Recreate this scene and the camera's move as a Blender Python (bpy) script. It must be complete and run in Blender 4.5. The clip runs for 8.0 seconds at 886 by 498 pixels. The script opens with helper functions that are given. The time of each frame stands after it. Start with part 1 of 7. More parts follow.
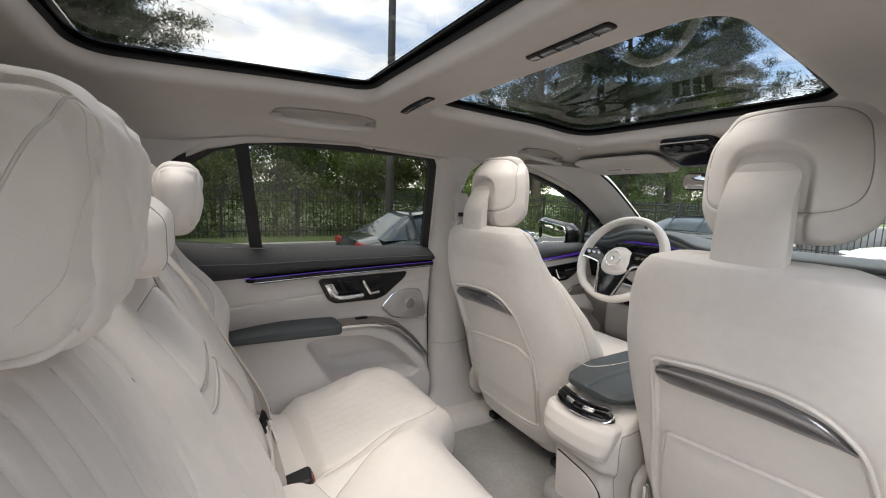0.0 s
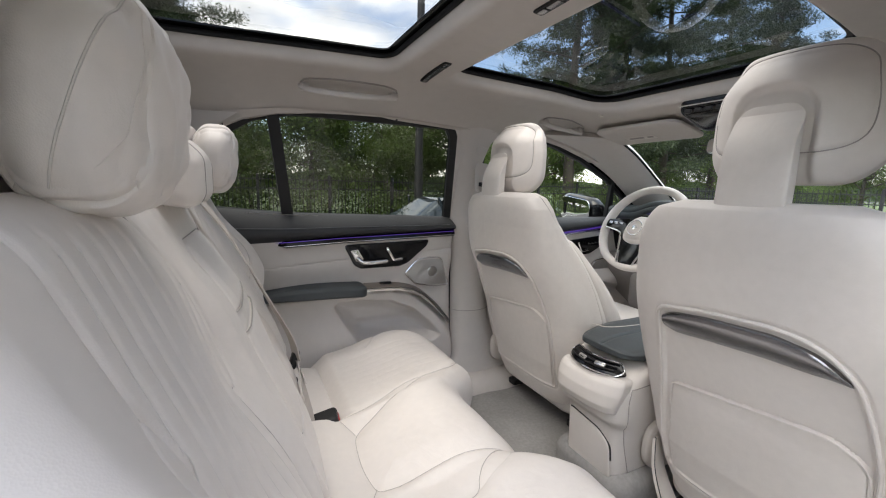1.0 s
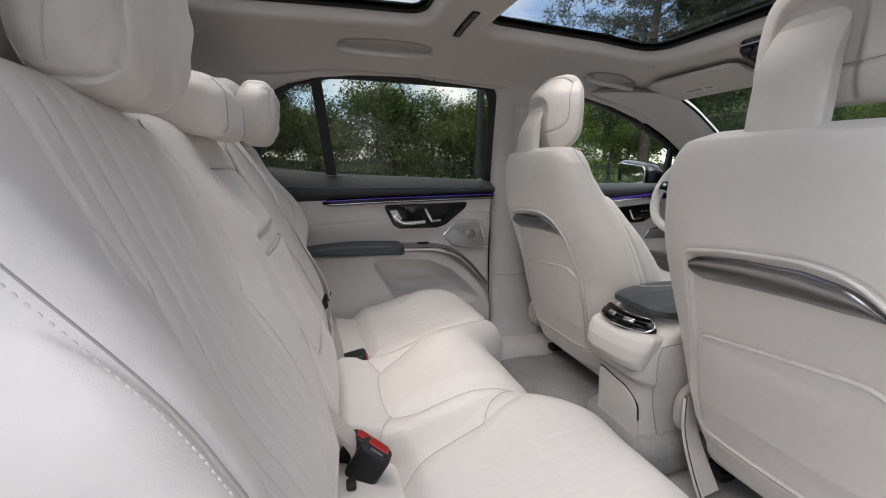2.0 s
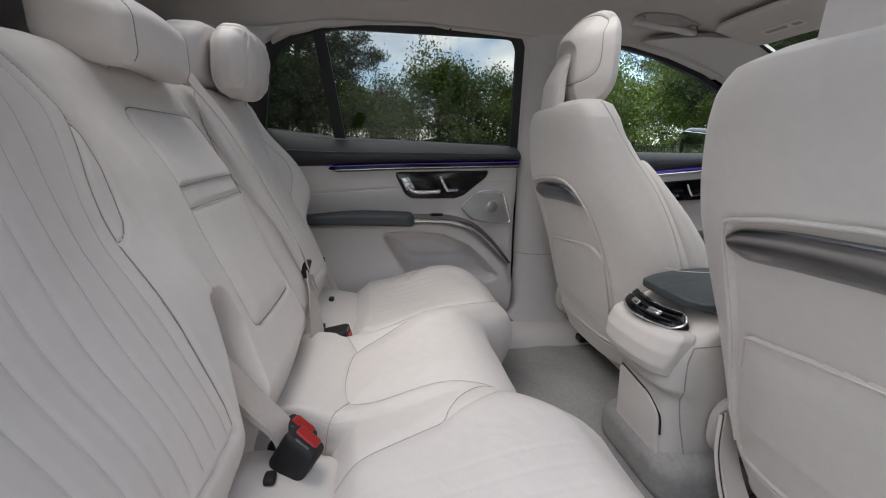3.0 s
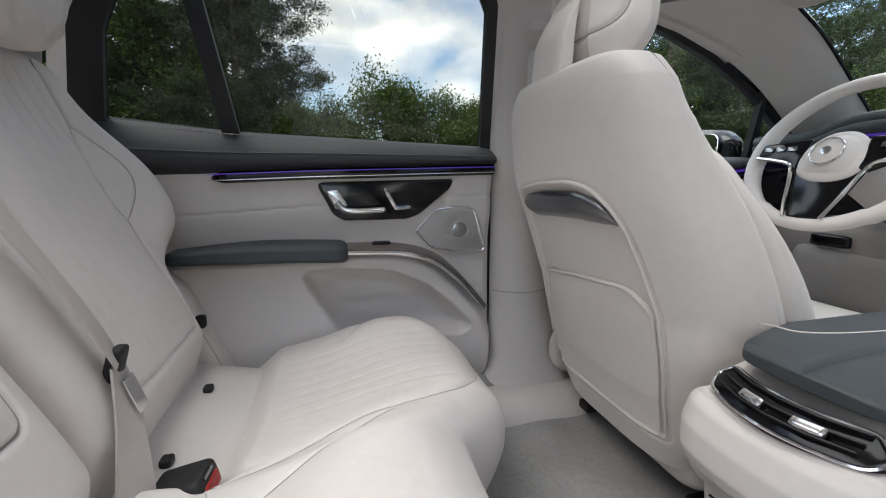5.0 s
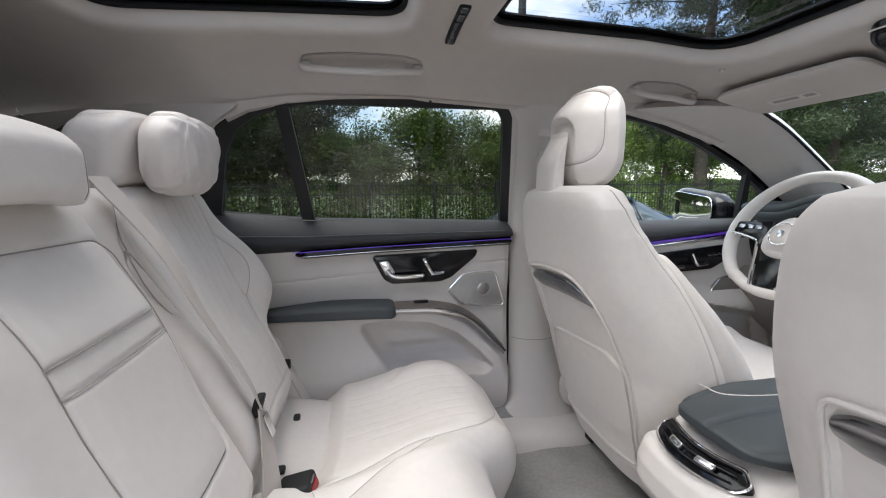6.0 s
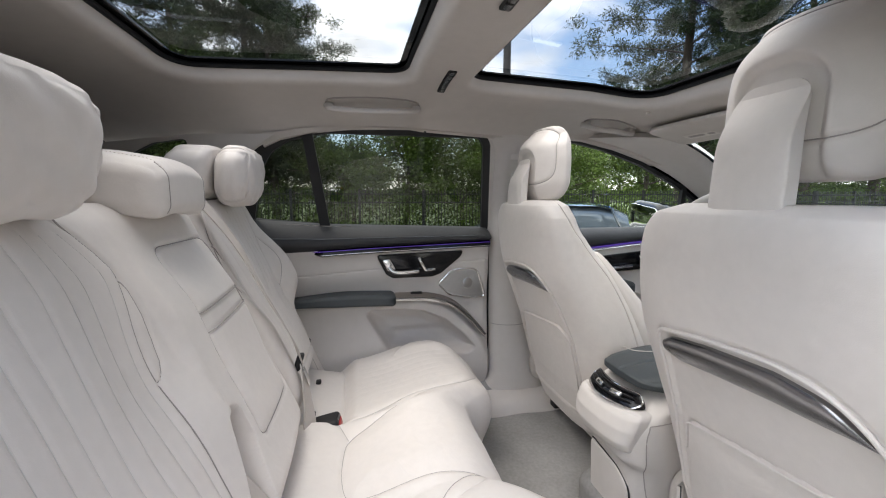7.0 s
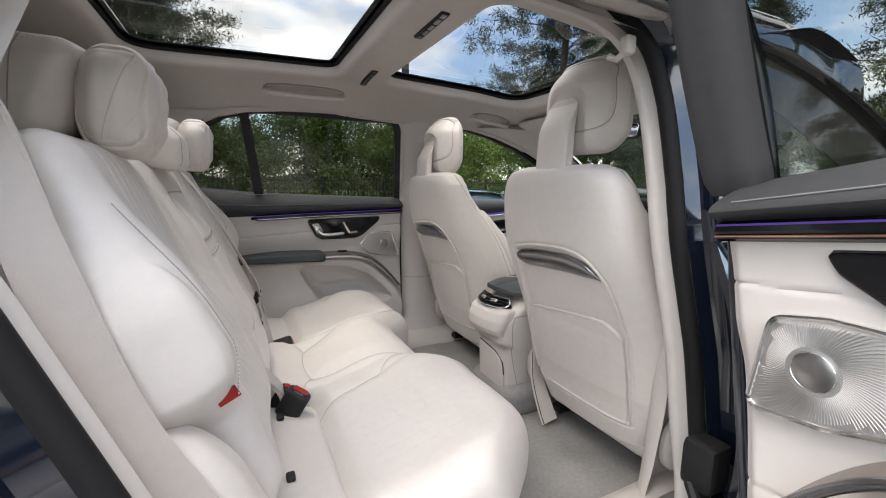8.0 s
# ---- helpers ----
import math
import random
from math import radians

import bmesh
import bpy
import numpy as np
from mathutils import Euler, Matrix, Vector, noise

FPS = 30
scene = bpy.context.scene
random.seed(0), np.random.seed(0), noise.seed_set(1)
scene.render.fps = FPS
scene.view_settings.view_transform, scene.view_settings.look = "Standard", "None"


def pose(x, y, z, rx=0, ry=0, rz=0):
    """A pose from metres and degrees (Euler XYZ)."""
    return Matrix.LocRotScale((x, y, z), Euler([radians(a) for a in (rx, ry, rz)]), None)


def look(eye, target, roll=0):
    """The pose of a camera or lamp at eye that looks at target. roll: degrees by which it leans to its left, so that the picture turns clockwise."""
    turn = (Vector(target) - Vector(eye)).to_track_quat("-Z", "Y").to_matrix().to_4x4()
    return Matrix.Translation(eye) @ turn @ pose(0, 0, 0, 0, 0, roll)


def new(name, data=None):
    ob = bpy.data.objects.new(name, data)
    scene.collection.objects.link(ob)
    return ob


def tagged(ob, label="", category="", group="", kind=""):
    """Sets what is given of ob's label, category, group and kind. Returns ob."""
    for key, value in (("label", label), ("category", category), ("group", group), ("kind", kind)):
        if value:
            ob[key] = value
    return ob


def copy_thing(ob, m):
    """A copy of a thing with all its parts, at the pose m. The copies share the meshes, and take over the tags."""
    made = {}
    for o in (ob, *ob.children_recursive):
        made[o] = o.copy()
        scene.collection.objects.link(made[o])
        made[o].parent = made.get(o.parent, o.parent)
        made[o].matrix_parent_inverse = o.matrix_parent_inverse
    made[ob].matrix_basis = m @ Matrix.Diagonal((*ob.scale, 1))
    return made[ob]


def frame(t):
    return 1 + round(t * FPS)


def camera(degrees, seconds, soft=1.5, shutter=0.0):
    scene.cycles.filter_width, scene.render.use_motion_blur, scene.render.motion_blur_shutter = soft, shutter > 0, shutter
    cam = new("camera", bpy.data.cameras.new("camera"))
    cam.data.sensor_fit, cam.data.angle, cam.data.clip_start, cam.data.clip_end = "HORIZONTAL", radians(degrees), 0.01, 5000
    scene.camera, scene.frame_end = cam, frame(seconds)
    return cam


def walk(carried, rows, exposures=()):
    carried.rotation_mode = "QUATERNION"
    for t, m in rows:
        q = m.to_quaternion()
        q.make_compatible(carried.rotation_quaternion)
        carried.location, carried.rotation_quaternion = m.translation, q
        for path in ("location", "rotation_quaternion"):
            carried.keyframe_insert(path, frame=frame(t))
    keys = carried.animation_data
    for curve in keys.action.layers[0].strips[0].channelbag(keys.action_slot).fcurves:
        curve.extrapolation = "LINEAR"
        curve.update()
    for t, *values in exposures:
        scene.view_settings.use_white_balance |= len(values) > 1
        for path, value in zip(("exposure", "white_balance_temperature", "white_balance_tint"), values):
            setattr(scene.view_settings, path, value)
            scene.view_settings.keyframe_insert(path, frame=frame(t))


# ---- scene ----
cam = camera(95.2, 8.0, soft=1.1)
PATH = [
    (0, (-0.062, -0.618, 1.334), (0.948, 1.09, 1.084), 1.9),
    (0.5, (-0.075, -0.647, 1.306), (0.888, 1.083, 1.023), 1.7),
    (1, (-0.057, -0.689, 1.265), (0.818, 1.083, 0.958), 1.4),
    (1.5, (-0.025, -0.727, 1.213), (0.717, 1.101, 0.884), 1.1),
    (2, (0.027, -0.758, 1.182), (0.605, 1.118, 0.796), 0.7),
    (3.3, (0.263, -0.599, 1.096), (0.505, 1.326, 0.61), 0.6),
    (3.5, (0.275, -0.538, 1.068), (0.518, 1.393, 0.606), -0.1),
    (4, (0.268, -0.36, 1.007), (0.567, 1.563, 0.547), 0.0),
    (4.5, (0.285, -0.267, 1.011), (0.696, 1.647, 0.6), 0.3),
    (5, (0.294, -0.249, 1.073), (0.806, 1.648, 0.703), 0.4),
    (5.2, (0.294, -0.277, 1.131), (0.783, 1.628, 0.768), 0.5),
    (6.3, (0.223, -0.557, 1.262), (0.566, 1.394, 0.989), -0.5),
    (6.5, (0.213, -0.613, 1.27), (0.55, 1.34, 1.003), -0.4),
    (7, (0.18, -0.75, 1.261), (0.606, 1.187, 1.006), -0.0),
    (7.5, (0.12, -0.905, 1.231), (0.736, 0.977, 0.955), 0.5),
    (8, (0.004, -1.088, 1.199), (0.888, 0.679, 0.893), 0.7),
]
walk(cam, [(t, look(eye, target, roll)) for t, eye, target, roll in PATH], exposures=[(0, 2.28, 7200, 10), (1, 2.24, 7000, 10), (2, 2.00, 6900, 10), (3.5, 1.81, 6600, 10), (4.5, 1.89, 6600, 10), (5, 2.15, 6600, 9), (6.5, 2.41, 6700, 10), (7, 2.35, 6850, 10), (7.5, 2.27, 6900, 10), (8, 2.15, 7100, 10)])

from mathutils.bvhtree import BVHTree

CY = 0.065          # the car's centre line
GZ = -0.28          # the car park under the tyres

# ---- world, sun, exposure ----
world = bpy.data.worlds.new("sky")
scene.world = world
world.use_nodes = True
wn, wl = world.node_tree.nodes, world.node_tree.links
wn.clear()
sky = wn.new("ShaderNodeTexSky")
sky.sky_type, sky.sun_disc = "NISHITA", False
sky.sun_elevation, sky.sun_rotation = radians(69.7), radians(256.0)
sky.air_density, sky.dust_density, sky.ozone_density = 1.0, 1.2, 1.5
place = wn.new("ShaderNodeTexCoord")
squash = wn.new("ShaderNodeMapping")
squash.inputs["Scale"].default_value = (1.0, 1.0, 2.2)
cloud = wn.new("ShaderNodeTexNoise")
cloud.inputs["Scale"].default_value, cloud.inputs["Detail"].default_value = 2.6, 9.0
cloud.inputs["Roughness"].default_value, cloud.inputs["Distortion"].default_value = 0.55, 0.25
ramp = wn.new("ShaderNodeValToRGB")
ramp.color_ramp.elements[0].position, ramp.color_ramp.elements[1].position = 0.40, 0.60
blend = wn.new("ShaderNodeMixRGB")
billow = wn.new("ShaderNodeTexNoise")
billow.inputs["Scale"].default_value, billow.inputs["Detail"].default_value = 5.5, 6.0
shade = wn.new("ShaderNodeValToRGB")
shade.color_ramp.elements[0].position, shade.color_ramp.elements[1].position = 0.38, 0.62
shade.color_ramp.elements[0].color, shade.color_ramp.elements[1].color = (4.3, 4.4, 4.6, 1), (7.6, 7.5, 7.35, 1)
back = wn.new("ShaderNodeBackground")
back.inputs["Strength"].default_value = 0.15
out = wn.new("ShaderNodeOutputWorld")
wl.new(place.outputs["Generated"], squash.inputs["Vector"])
wl.new(squash.outputs["Vector"], cloud.inputs["Vector"])
wl.new(cloud.outputs["Fac"], ramp.inputs["Fac"])
wl.new(ramp.outputs["Color"], blend.inputs["Fac"])
wl.new(squash.outputs["Vector"], billow.inputs["Vector"])
wl.new(billow.outputs["Fac"], shade.inputs["Fac"])
wl.new(shade.outputs["Color"], blend.inputs["Color2"])
wl.new(sky.outputs["Color"], blend.inputs["Color1"])
wl.new(blend.outputs["Color"], back.inputs["Color"])
wl.new(back.outputs["Background"], out.inputs["Surface"])

sun = new("sun", bpy.data.lights.new("sun", "SUN"))
sun.data.energy, sun.data.angle, sun.data.color = 0.80, radians(50), (1.0, 0.975, 0.94)
sun.matrix_world = look((-2.8, -0.7, 7.8), (0, 0, 0))


# ---- materials ----
def surface(name, colour, rough=0.5, metal=0.0, vary=0.08, large=5.0, grain=700.0, bump=0.15, cells=False, coat=0.0, sheen=0.0, spec=0.5, soft=0.0):
    """A procedural surface: colour that drifts at two scales, a fine relief, a roughness that drifts with the wear."""
    m = bpy.data.materials.new(name)
    m.use_nodes = True
    n, l = m.node_tree.nodes, m.node_tree.links
    b = n["Principled BSDF"]
    b.inputs["Metallic"].default_value, b.inputs["Coat Weight"].default_value = metal, coat
    b.inputs["Sheen Weight"].default_value, b.inputs["Specular IOR Level"].default_value = sheen, spec
    tc = n.new("ShaderNodeTexCoord")
    wide, fine = n.new("ShaderNodeTexNoise"), n.new("ShaderNodeTexNoise")
    wide.inputs["Scale"].default_value, wide.inputs["Detail"].default_value = large, 5
    fine.inputs["Scale"].default_value, fine.inputs["Detail"].default_value = large * 14, 4
    mix = n.new("ShaderNodeMixRGB")
    mix.inputs["Fac"].default_value = 0.4
    tone = n.new("ShaderNodeMapRange")
    tone.inputs["From Min"].default_value, tone.inputs["From Max"].default_value = 0.3, 0.7
    tone.inputs["To Min"].default_value, tone.inputs["To Max"].default_value = 1 - vary, 1 + vary
    col = n.new("ShaderNodeMixRGB")
    col.blend_type = "MULTIPLY"
    col.inputs["Fac"].default_value, col.inputs["Color1"].default_value = 1.0, (*colour, 1)
    wear = n.new("ShaderNodeMapRange")
    wear.inputs["From Min"].default_value, wear.inputs["From Max"].default_value = 0.3, 0.7
    wear.inputs["To Min"].default_value, wear.inputs["To Max"].default_value = max(0.0, rough * 0.85), min(1.0, rough * 1.15)
    for t in (wide, fine):
        l.new(tc.outputs["Object"], t.inputs["Vector"])
    l.new(wide.outputs["Fac"], mix.inputs["Color1"]), l.new(fine.outputs["Fac"], mix.inputs["Color2"])
    l.new(mix.outputs["Color"], tone.inputs["Value"]), l.new(tone.outputs["Result"], col.inputs["Color2"])
    l.new(col.outputs["Color"], b.inputs["Base Color"])
    l.new(wide.outputs["Fac"], wear.inputs["Value"]), l.new(wear.outputs["Result"], b.inputs["Roughness"])
    if bump:
        g = n.new("ShaderNodeTexVoronoi" if cells else "ShaderNodeTexNoise")
        g.inputs["Scale"].default_value = grain
        l.new(tc.outputs["Object"], g.inputs["Vector"])
        bp = n.new("ShaderNodeBump")
        bp.inputs["Strength"].default_value, bp.inputs["Distance"].default_value = bump, 0.001
        l.new(g.outputs["Distance" if cells else "Fac"], bp.inputs["Height"])
        l.new(bp.outputs["Normal"], b.inputs["Normal"])
        if soft:
            fold, lift = n.new("ShaderNodeTexNoise"), n.new("ShaderNodeBump")
            fold.inputs["Scale"].default_value, fold.inputs["Detail"].default_value, fold.inputs["Distortion"].default_value = 16.0, 3.0, 1.2
            lift.inputs["Strength"].default_value, lift.inputs["Distance"].default_value = soft, 0.006
            l.new(tc.outputs["Object"], fold.inputs["Vector"])
            l.new(fold.outputs["Fac"], lift.inputs["Height"])
            l.new(lift.outputs["Normal"], bp.inputs["Normal"])
    return m


def glow(name, colour, strength):
    m = surface(name, (0.02, 0.02, 0.03), 0.3, bump=0)
    b = m.node_tree.nodes["Principled BSDF"]
    b.inputs["Emission Color"].default_value, b.inputs["Emission Strength"].default_value = (*colour, 1), strength
    return m


def pane_glass(name, tint, gloss=0.02):
    """Thin tinted glass: what is behind shows through, and what is in front mirrors faintly."""
    m = bpy.data.materials.new(name)
    m.use_nodes = True
    n, l = m.node_tree.nodes, m.node_tree.links
    n.clear()
    clear, shine, face, mix, o = n.new("ShaderNodeBsdfTransparent"), n.new("ShaderNodeBsdfGlossy"), n.new("ShaderNodeLayerWeight"), n.new("ShaderNodeMixShader"), n.new("ShaderNodeOutputMaterial")
    steep, share = n.new("ShaderNodeMath"), n.new("ShaderNodeMath")
    clear.inputs["Color"].default_value = (*tint, 1)
    shine.inputs["Roughness"].default_value, face.inputs["Blend"].default_value = gloss, 0.5
    steep.operation, share.operation = "POWER", "MULTIPLY_ADD"
    steep.inputs[1].default_value, share.inputs[1].default_value, share.inputs[2].default_value = 5.0, 0.92, 0.04
    l.new(face.outputs["Facing"], steep.inputs[0]), l.new(steep.outputs["Value"], share.inputs[0])
    l.new(share.outputs["Value"], mix.inputs["Fac"]), l.new(clear.outputs["BSDF"], mix.inputs[1])
    l.new(shine.outputs["BSDF"], mix.inputs[2]), l.new(mix.outputs["Shader"], o.inputs["Surface"])
    return m


leather = surface("cream_leather", (0.668, 0.623, 0.588), 0.50, vary=0.05, large=4, grain=900, bump=0.10, cells=True, sheen=0.1, soft=0.22)
leather_seam = surface("cream_seam", (0.33, 0.305, 0.285), 0.7, vary=0.08, grain=900, bump=0.1)
sewn_fold = surface("cream_fold", (0.56, 0.53, 0.50), 0.6, vary=0.06, grain=900, bump=0.1)
frame_cloth = surface("grey_frame_cloth", (0.058, 0.058, 0.061), 0.9, vary=0.10, grain=900, bump=0.3, spec=0.2)
thread = surface("pale_thread", (0.66, 0.61, 0.57), 0.7, vary=0.1, grain=1500, bump=0.2)
plastic = surface("beige_plastic", (0.60, 0.562, 0.533), 0.55, vary=0.04, large=3, grain=1300, bump=0.12)
# beige plastic for the lower dash, its shade put into the colour
shaded_dash_plastic = surface("shaded_beige_plastic", (0.30, 0.275, 0.255), 0.7, vary=0.06, large=3, grain=900, bump=0.2)
liner_cloth = surface("headliner_cloth", (0.57, 0.53, 0.495), 0.95, vary=0.05, large=2.5, grain=1600, bump=0.25, spec=0.2)
carpet_cloth = surface("pale_carpet", (0.285, 0.278, 0.272), 1.0, vary=0.22, large=7, grain=420, bump=0.5, spec=0.1, soft=0.25)
charcoal = surface("charcoal_leather", (0.030, 0.031, 0.034), 0.6, vary=0.10, grain=800, bump=0.25, cells=True)
grey_leather = surface("slate_leather", (0.042, 0.050, 0.055), 0.55, vary=0.10, grain=800, bump=0.2, cells=True)
grey_thread = surface("slate_thread", (0.16, 0.17, 0.18), 0.7, vary=0.1)
gloss_black = surface("piano_black", (0.005, 0.005, 0.006), 0.12, vary=0.05, bump=0, spec=0.35)
matt_black = surface("matt_black", (0.007, 0.007, 0.008), 0.6, vary=0.1, grain=900, bump=0.2)
rubber = surface("black_rubber", (0.010, 0.010, 0.011), 0.70, vary=0.15, grain=300, bump=0.2, spec=0.25)
chrome = surface("satin_chrome", (0.80, 0.79, 0.78), 0.18, metal=1.0, vary=0.03, bump=0)
steel_trim = surface("brushed_dark_metal", (0.29, 0.29, 0.30), 0.24, metal=1.0, vary=0.08, large=9, grain=500, bump=0.08)
mesh_metal = surface("speaker_metal", (0.50, 0.49, 0.48), 0.40, metal=1.0, vary=0.06, grain=1500, bump=0.4, cells=True)
cap_metal = surface("spun_metal", (0.36, 0.355, 0.35), 0.28, metal=1.0, vary=0.05, bump=0)
paint = surface("dark_blue_paint", (0.005, 0.008, 0.016), 0.06, vary=0.05, bump=0, coat=1.0)
red_plastic = surface("red_plastic", (0.33, 0.012, 0.011), 0.35, vary=0.05, bump=0.05)
belt_web = surface("beige_webbing", (0.50, 0.455, 0.42), 0.8, vary=0.06, grain=900, bump=0.5)
taupe = surface("taupe_inlay", (0.17, 0.145, 0.13), 0.35, vary=0.06, grain=900, bump=0.08)
# open door's metal strip: a rose reflection painted as its colour
rose_reflection_trim = surface("rose_reflecting_metal", (0.55, 0.32, 0.24), 0.25, metal=1.0, vary=0.05, bump=0)
violet_light = glow("violet_light", (0.16, 0.05, 0.8), 0.07)
rear_glass = pane_glass("privacy_glass", (0.245, 0.257, 0.247))
roof_glass = pane_glass("roof_glass", (0.30, 0.316, 0.327))
front_glass = pane_glass("clear_glass", (0.84, 0.88, 0.86))


# ---- building ----
def link(name, verts, faces, mat, parent=None, label="", angle=40.0):
    me = bpy.data.meshes.new(name)
    me.from_pydata([tuple(map(float, v)) for v in verts], [], [tuple(map(int, q)) for q in faces])
    me.materials.append(mat)
    me.polygons.foreach_set("use_smooth", [True] * len(me.polygons))
    me.set_sharp_from_angle(angle=radians(angle))
    me.update()
    ob = new(name, me)
    if parent is not None:
        ob.parent = parent
    if label:
        ob["label"] = label
    return ob


def part(name, geo, mat, parent, label="", angle=40.0):
    return link(name, geo[0], geo[1], mat, parent, label, angle)


def thing(name, label, category, group="", kind=""):
    return tagged(new(name), label, category, group, kind)


def setting(name, geo, mat, label, category, angle=40.0):
    return tagged(link(name, geo[0], geo[1], mat, angle=angle), label, category, kind="structure")


def merge(*geos):
    vs, fs, k = [], [], 0
    for v, q in geos:
        vs.append(np.asarray(v, float))
        fs += [tuple(i + k for i in a) for a in q]
        k += len(v)
    return np.vstack(vs), fs


def moved(geo, m):
    v = np.asarray(geo[0], float)
    r = np.array(m.to_3x3())
    return v @ r.T + np.array(m.translation), geo[1]


def mirrored(geo):
    """The same form on the other side of the car."""
    v = np.array(geo[0], float)
    v[:, 1] = 2 * CY - v[:, 1]
    return v, [tuple(reversed(q)) for q in geo[1]]


def lattice(p, wrap=False):
    """Faces over a grid of points of shape (a, b, 3); wrap joins the last column to the first."""
    a, b = p.shape[:2]
    i, j = np.meshgrid(np.arange(a - 1), np.arange(b if wrap else b - 1), indexing="ij")
    k = (j + 1) % b
    f = np.stack([i * b + j, i * b + k, (i + 1) * b + k, (i + 1) * b + j], -1).reshape(-1, 4)
    return p.reshape(-1, 3), f.tolist()


def slab(p, off):
    """A sheet of points with a second one set off behind it, and a rim all round."""
    a, b = p.shape[:2]
    q = p + np.asarray(off, float)
    v, f = lattice(p)
    _, g = lattice(q)
    n = a * b
    faces = f + [tuple(n + i for i in reversed(x)) for x in g]
    rim = [i * b for i in range(a)] + [(a - 1) * b + j for j in range(1, b)] + [i * b + b - 1 for i in range(a - 2, -1, -1)] + list(range(b - 2, 0, -1))
    for s, t in zip(rim, rim[1:] + rim[:1]):
        faces.append((s, t, n + t, n + s))
    return np.vstack([v, q.reshape(-1, 3)]), faces


def blob(half, rad, n=24, deform=None):
    """A box with rounded edges, finely meshed. half: half sizes; rad: rounding along each axis; deform gets points and their cube coordinates."""
    half, rad = np.asarray(half, float), np.asarray(rad, float) * np.ones(3)
    ns = (n, n, n) if np.isscalar(n) else n
    ts = [np.linspace(-1, 1, k + 1) for k in ns]
    vs, fs, k = [], [], 0
    for ax in range(3):
        for sg in (-1, 1):
            a, b = np.meshgrid(ts[(ax + 1) % 3], ts[(ax + 2) % 3], indexing="ij")
            p = np.empty((*a.shape, 3))
            p[..., ax], p[..., (ax + 1) % 3], p[..., (ax + 2) % 3] = sg, a, b
            v, f = lattice(p)
            if sg < 0:
                f = [q[::-1] for q in f]
            vs.append(v)
            fs.append(np.asarray(f) + k)
            k += len(v)
    u, f = np.vstack(vs), np.vstack(fs)
    key = np.round(u * 1e5).astype(np.int64)
    _, first, back_ = np.unique(key, axis=0, return_index=True, return_inverse=True)
    u, f = u[first], back_.reshape(-1)[f]
    inner = 1 - np.minimum(rad / half, 0.999)
    d = np.maximum(np.abs(u) - inner, 0) / (1 - inner)
    d /= np.maximum(np.linalg.norm(d, axis=1, keepdims=True), 1e-9)
    p = np.sign(u) * (np.minimum(np.abs(u), inner) + (1 - inner) * d) * half
    if deform:
        p = deform(p, u)
    return p, f.tolist()


def spline(pts, n=40, closed=False):
    """A smooth line through the points."""
    p = np.asarray(pts, float)
    m = len(p)
    seg = m if closed else m - 1
    s = np.linspace(0, seg, n, endpoint=not closed)
    i = np.minimum(s.astype(int), seg - 1)
    t = (s - i)[:, None]
    g = (lambda k: p[k % m]) if closed else (lambda k: np.where((k < 0)[:, None], 2 * p[0] - p[1], np.where((k >= m)[:, None], 2 * p[-1] - p[-2], p[np.clip(k, 0, m - 1)])))
    a, b, c, d = g(i - 1), g(i), g(i + 1), g(i + 2)
    return 0.5 * (2 * b + (c - a) * t + (2 * a - 5 * b + 4 * c - d) * t ** 2 + (3 * b - a - 3 * c + d) * t ** 3)


def tube(pts, r, seg=8, closed=False, squash=None):
    """A round (or flattened) rod along a line of points. squash: a direction and a factor by which it is flatter that way."""
    p = np.asarray(pts, float)
    n = len(p)
    tan = np.roll(p, -1, 0) - np.roll(p, 1, 0) if closed else np.gradient(p, axis=0)
    tan /= np.maximum(np.linalg.norm(tan, axis=1, keepdims=True), 1e-9)
    up = np.array([0.0, 0.0, 1.0]) if abs(tan[:, 2]).mean() < 0.75 else np.array([0.0, 1.0, 0.0])
    if squash is not None:
        up = np.asarray(squash[0], float)
    side = np.cross(tan, up)
    side /= np.maximum(np.linalg.norm(side, axis=1, keepdims=True), 1e-9)
    nor = np.cross(side, tan)
    rr = np.asarray(r, float) * np.ones(n)
    a = np.linspace(0, 2 * np.pi, seg, endpoint=False)
    fl = squash[1] if squash is not None else 1.0
    ring = p[:, None] + rr[:, None, None] * (np.cos(a)[None, :, None] * side[:, None] + fl * np.sin(a)[None, :, None] * nor[:, None])
    if closed:
        ring = np.concatenate([ring, ring[:1]])
        return lattice(ring, True)
    v, f = lattice(ring, True)
    f += [tuple(range(seg))[::-1], tuple(range((n - 1) * seg, n * seg))]
    return v, f


def rounded(pts, r, seg=6):
    """A polygon (2D) with its corners rounded; r: one radius, or one for each corner."""
    p = np.asarray(pts, float)
    n = len(p)
    rr = np.asarray(r, float) * np.ones(n)
    out_ = []
    for i in range(n):
        a, b, c = p[i - 1], p[i], p[(i + 1) % n]
        u, v = a - b, c - b
        lu, lv = np.linalg.norm(u), np.linalg.norm(v)
        u, v = u / lu, v / lv
        ang = np.arccos(np.clip(u @ v, -1, 1))
        d = min(rr[i] / max(np.tan(ang / 2), 1e-3), 0.48 * lu, 0.48 * lv)
        s, e = b + u * d, b + v * d
        for k in np.linspace(0, 1, seg + 1):
            out_.append((1 - k) ** 2 * s + 2 * k * (1 - k) * b + k ** 2 * e)
    return np.array(out_)


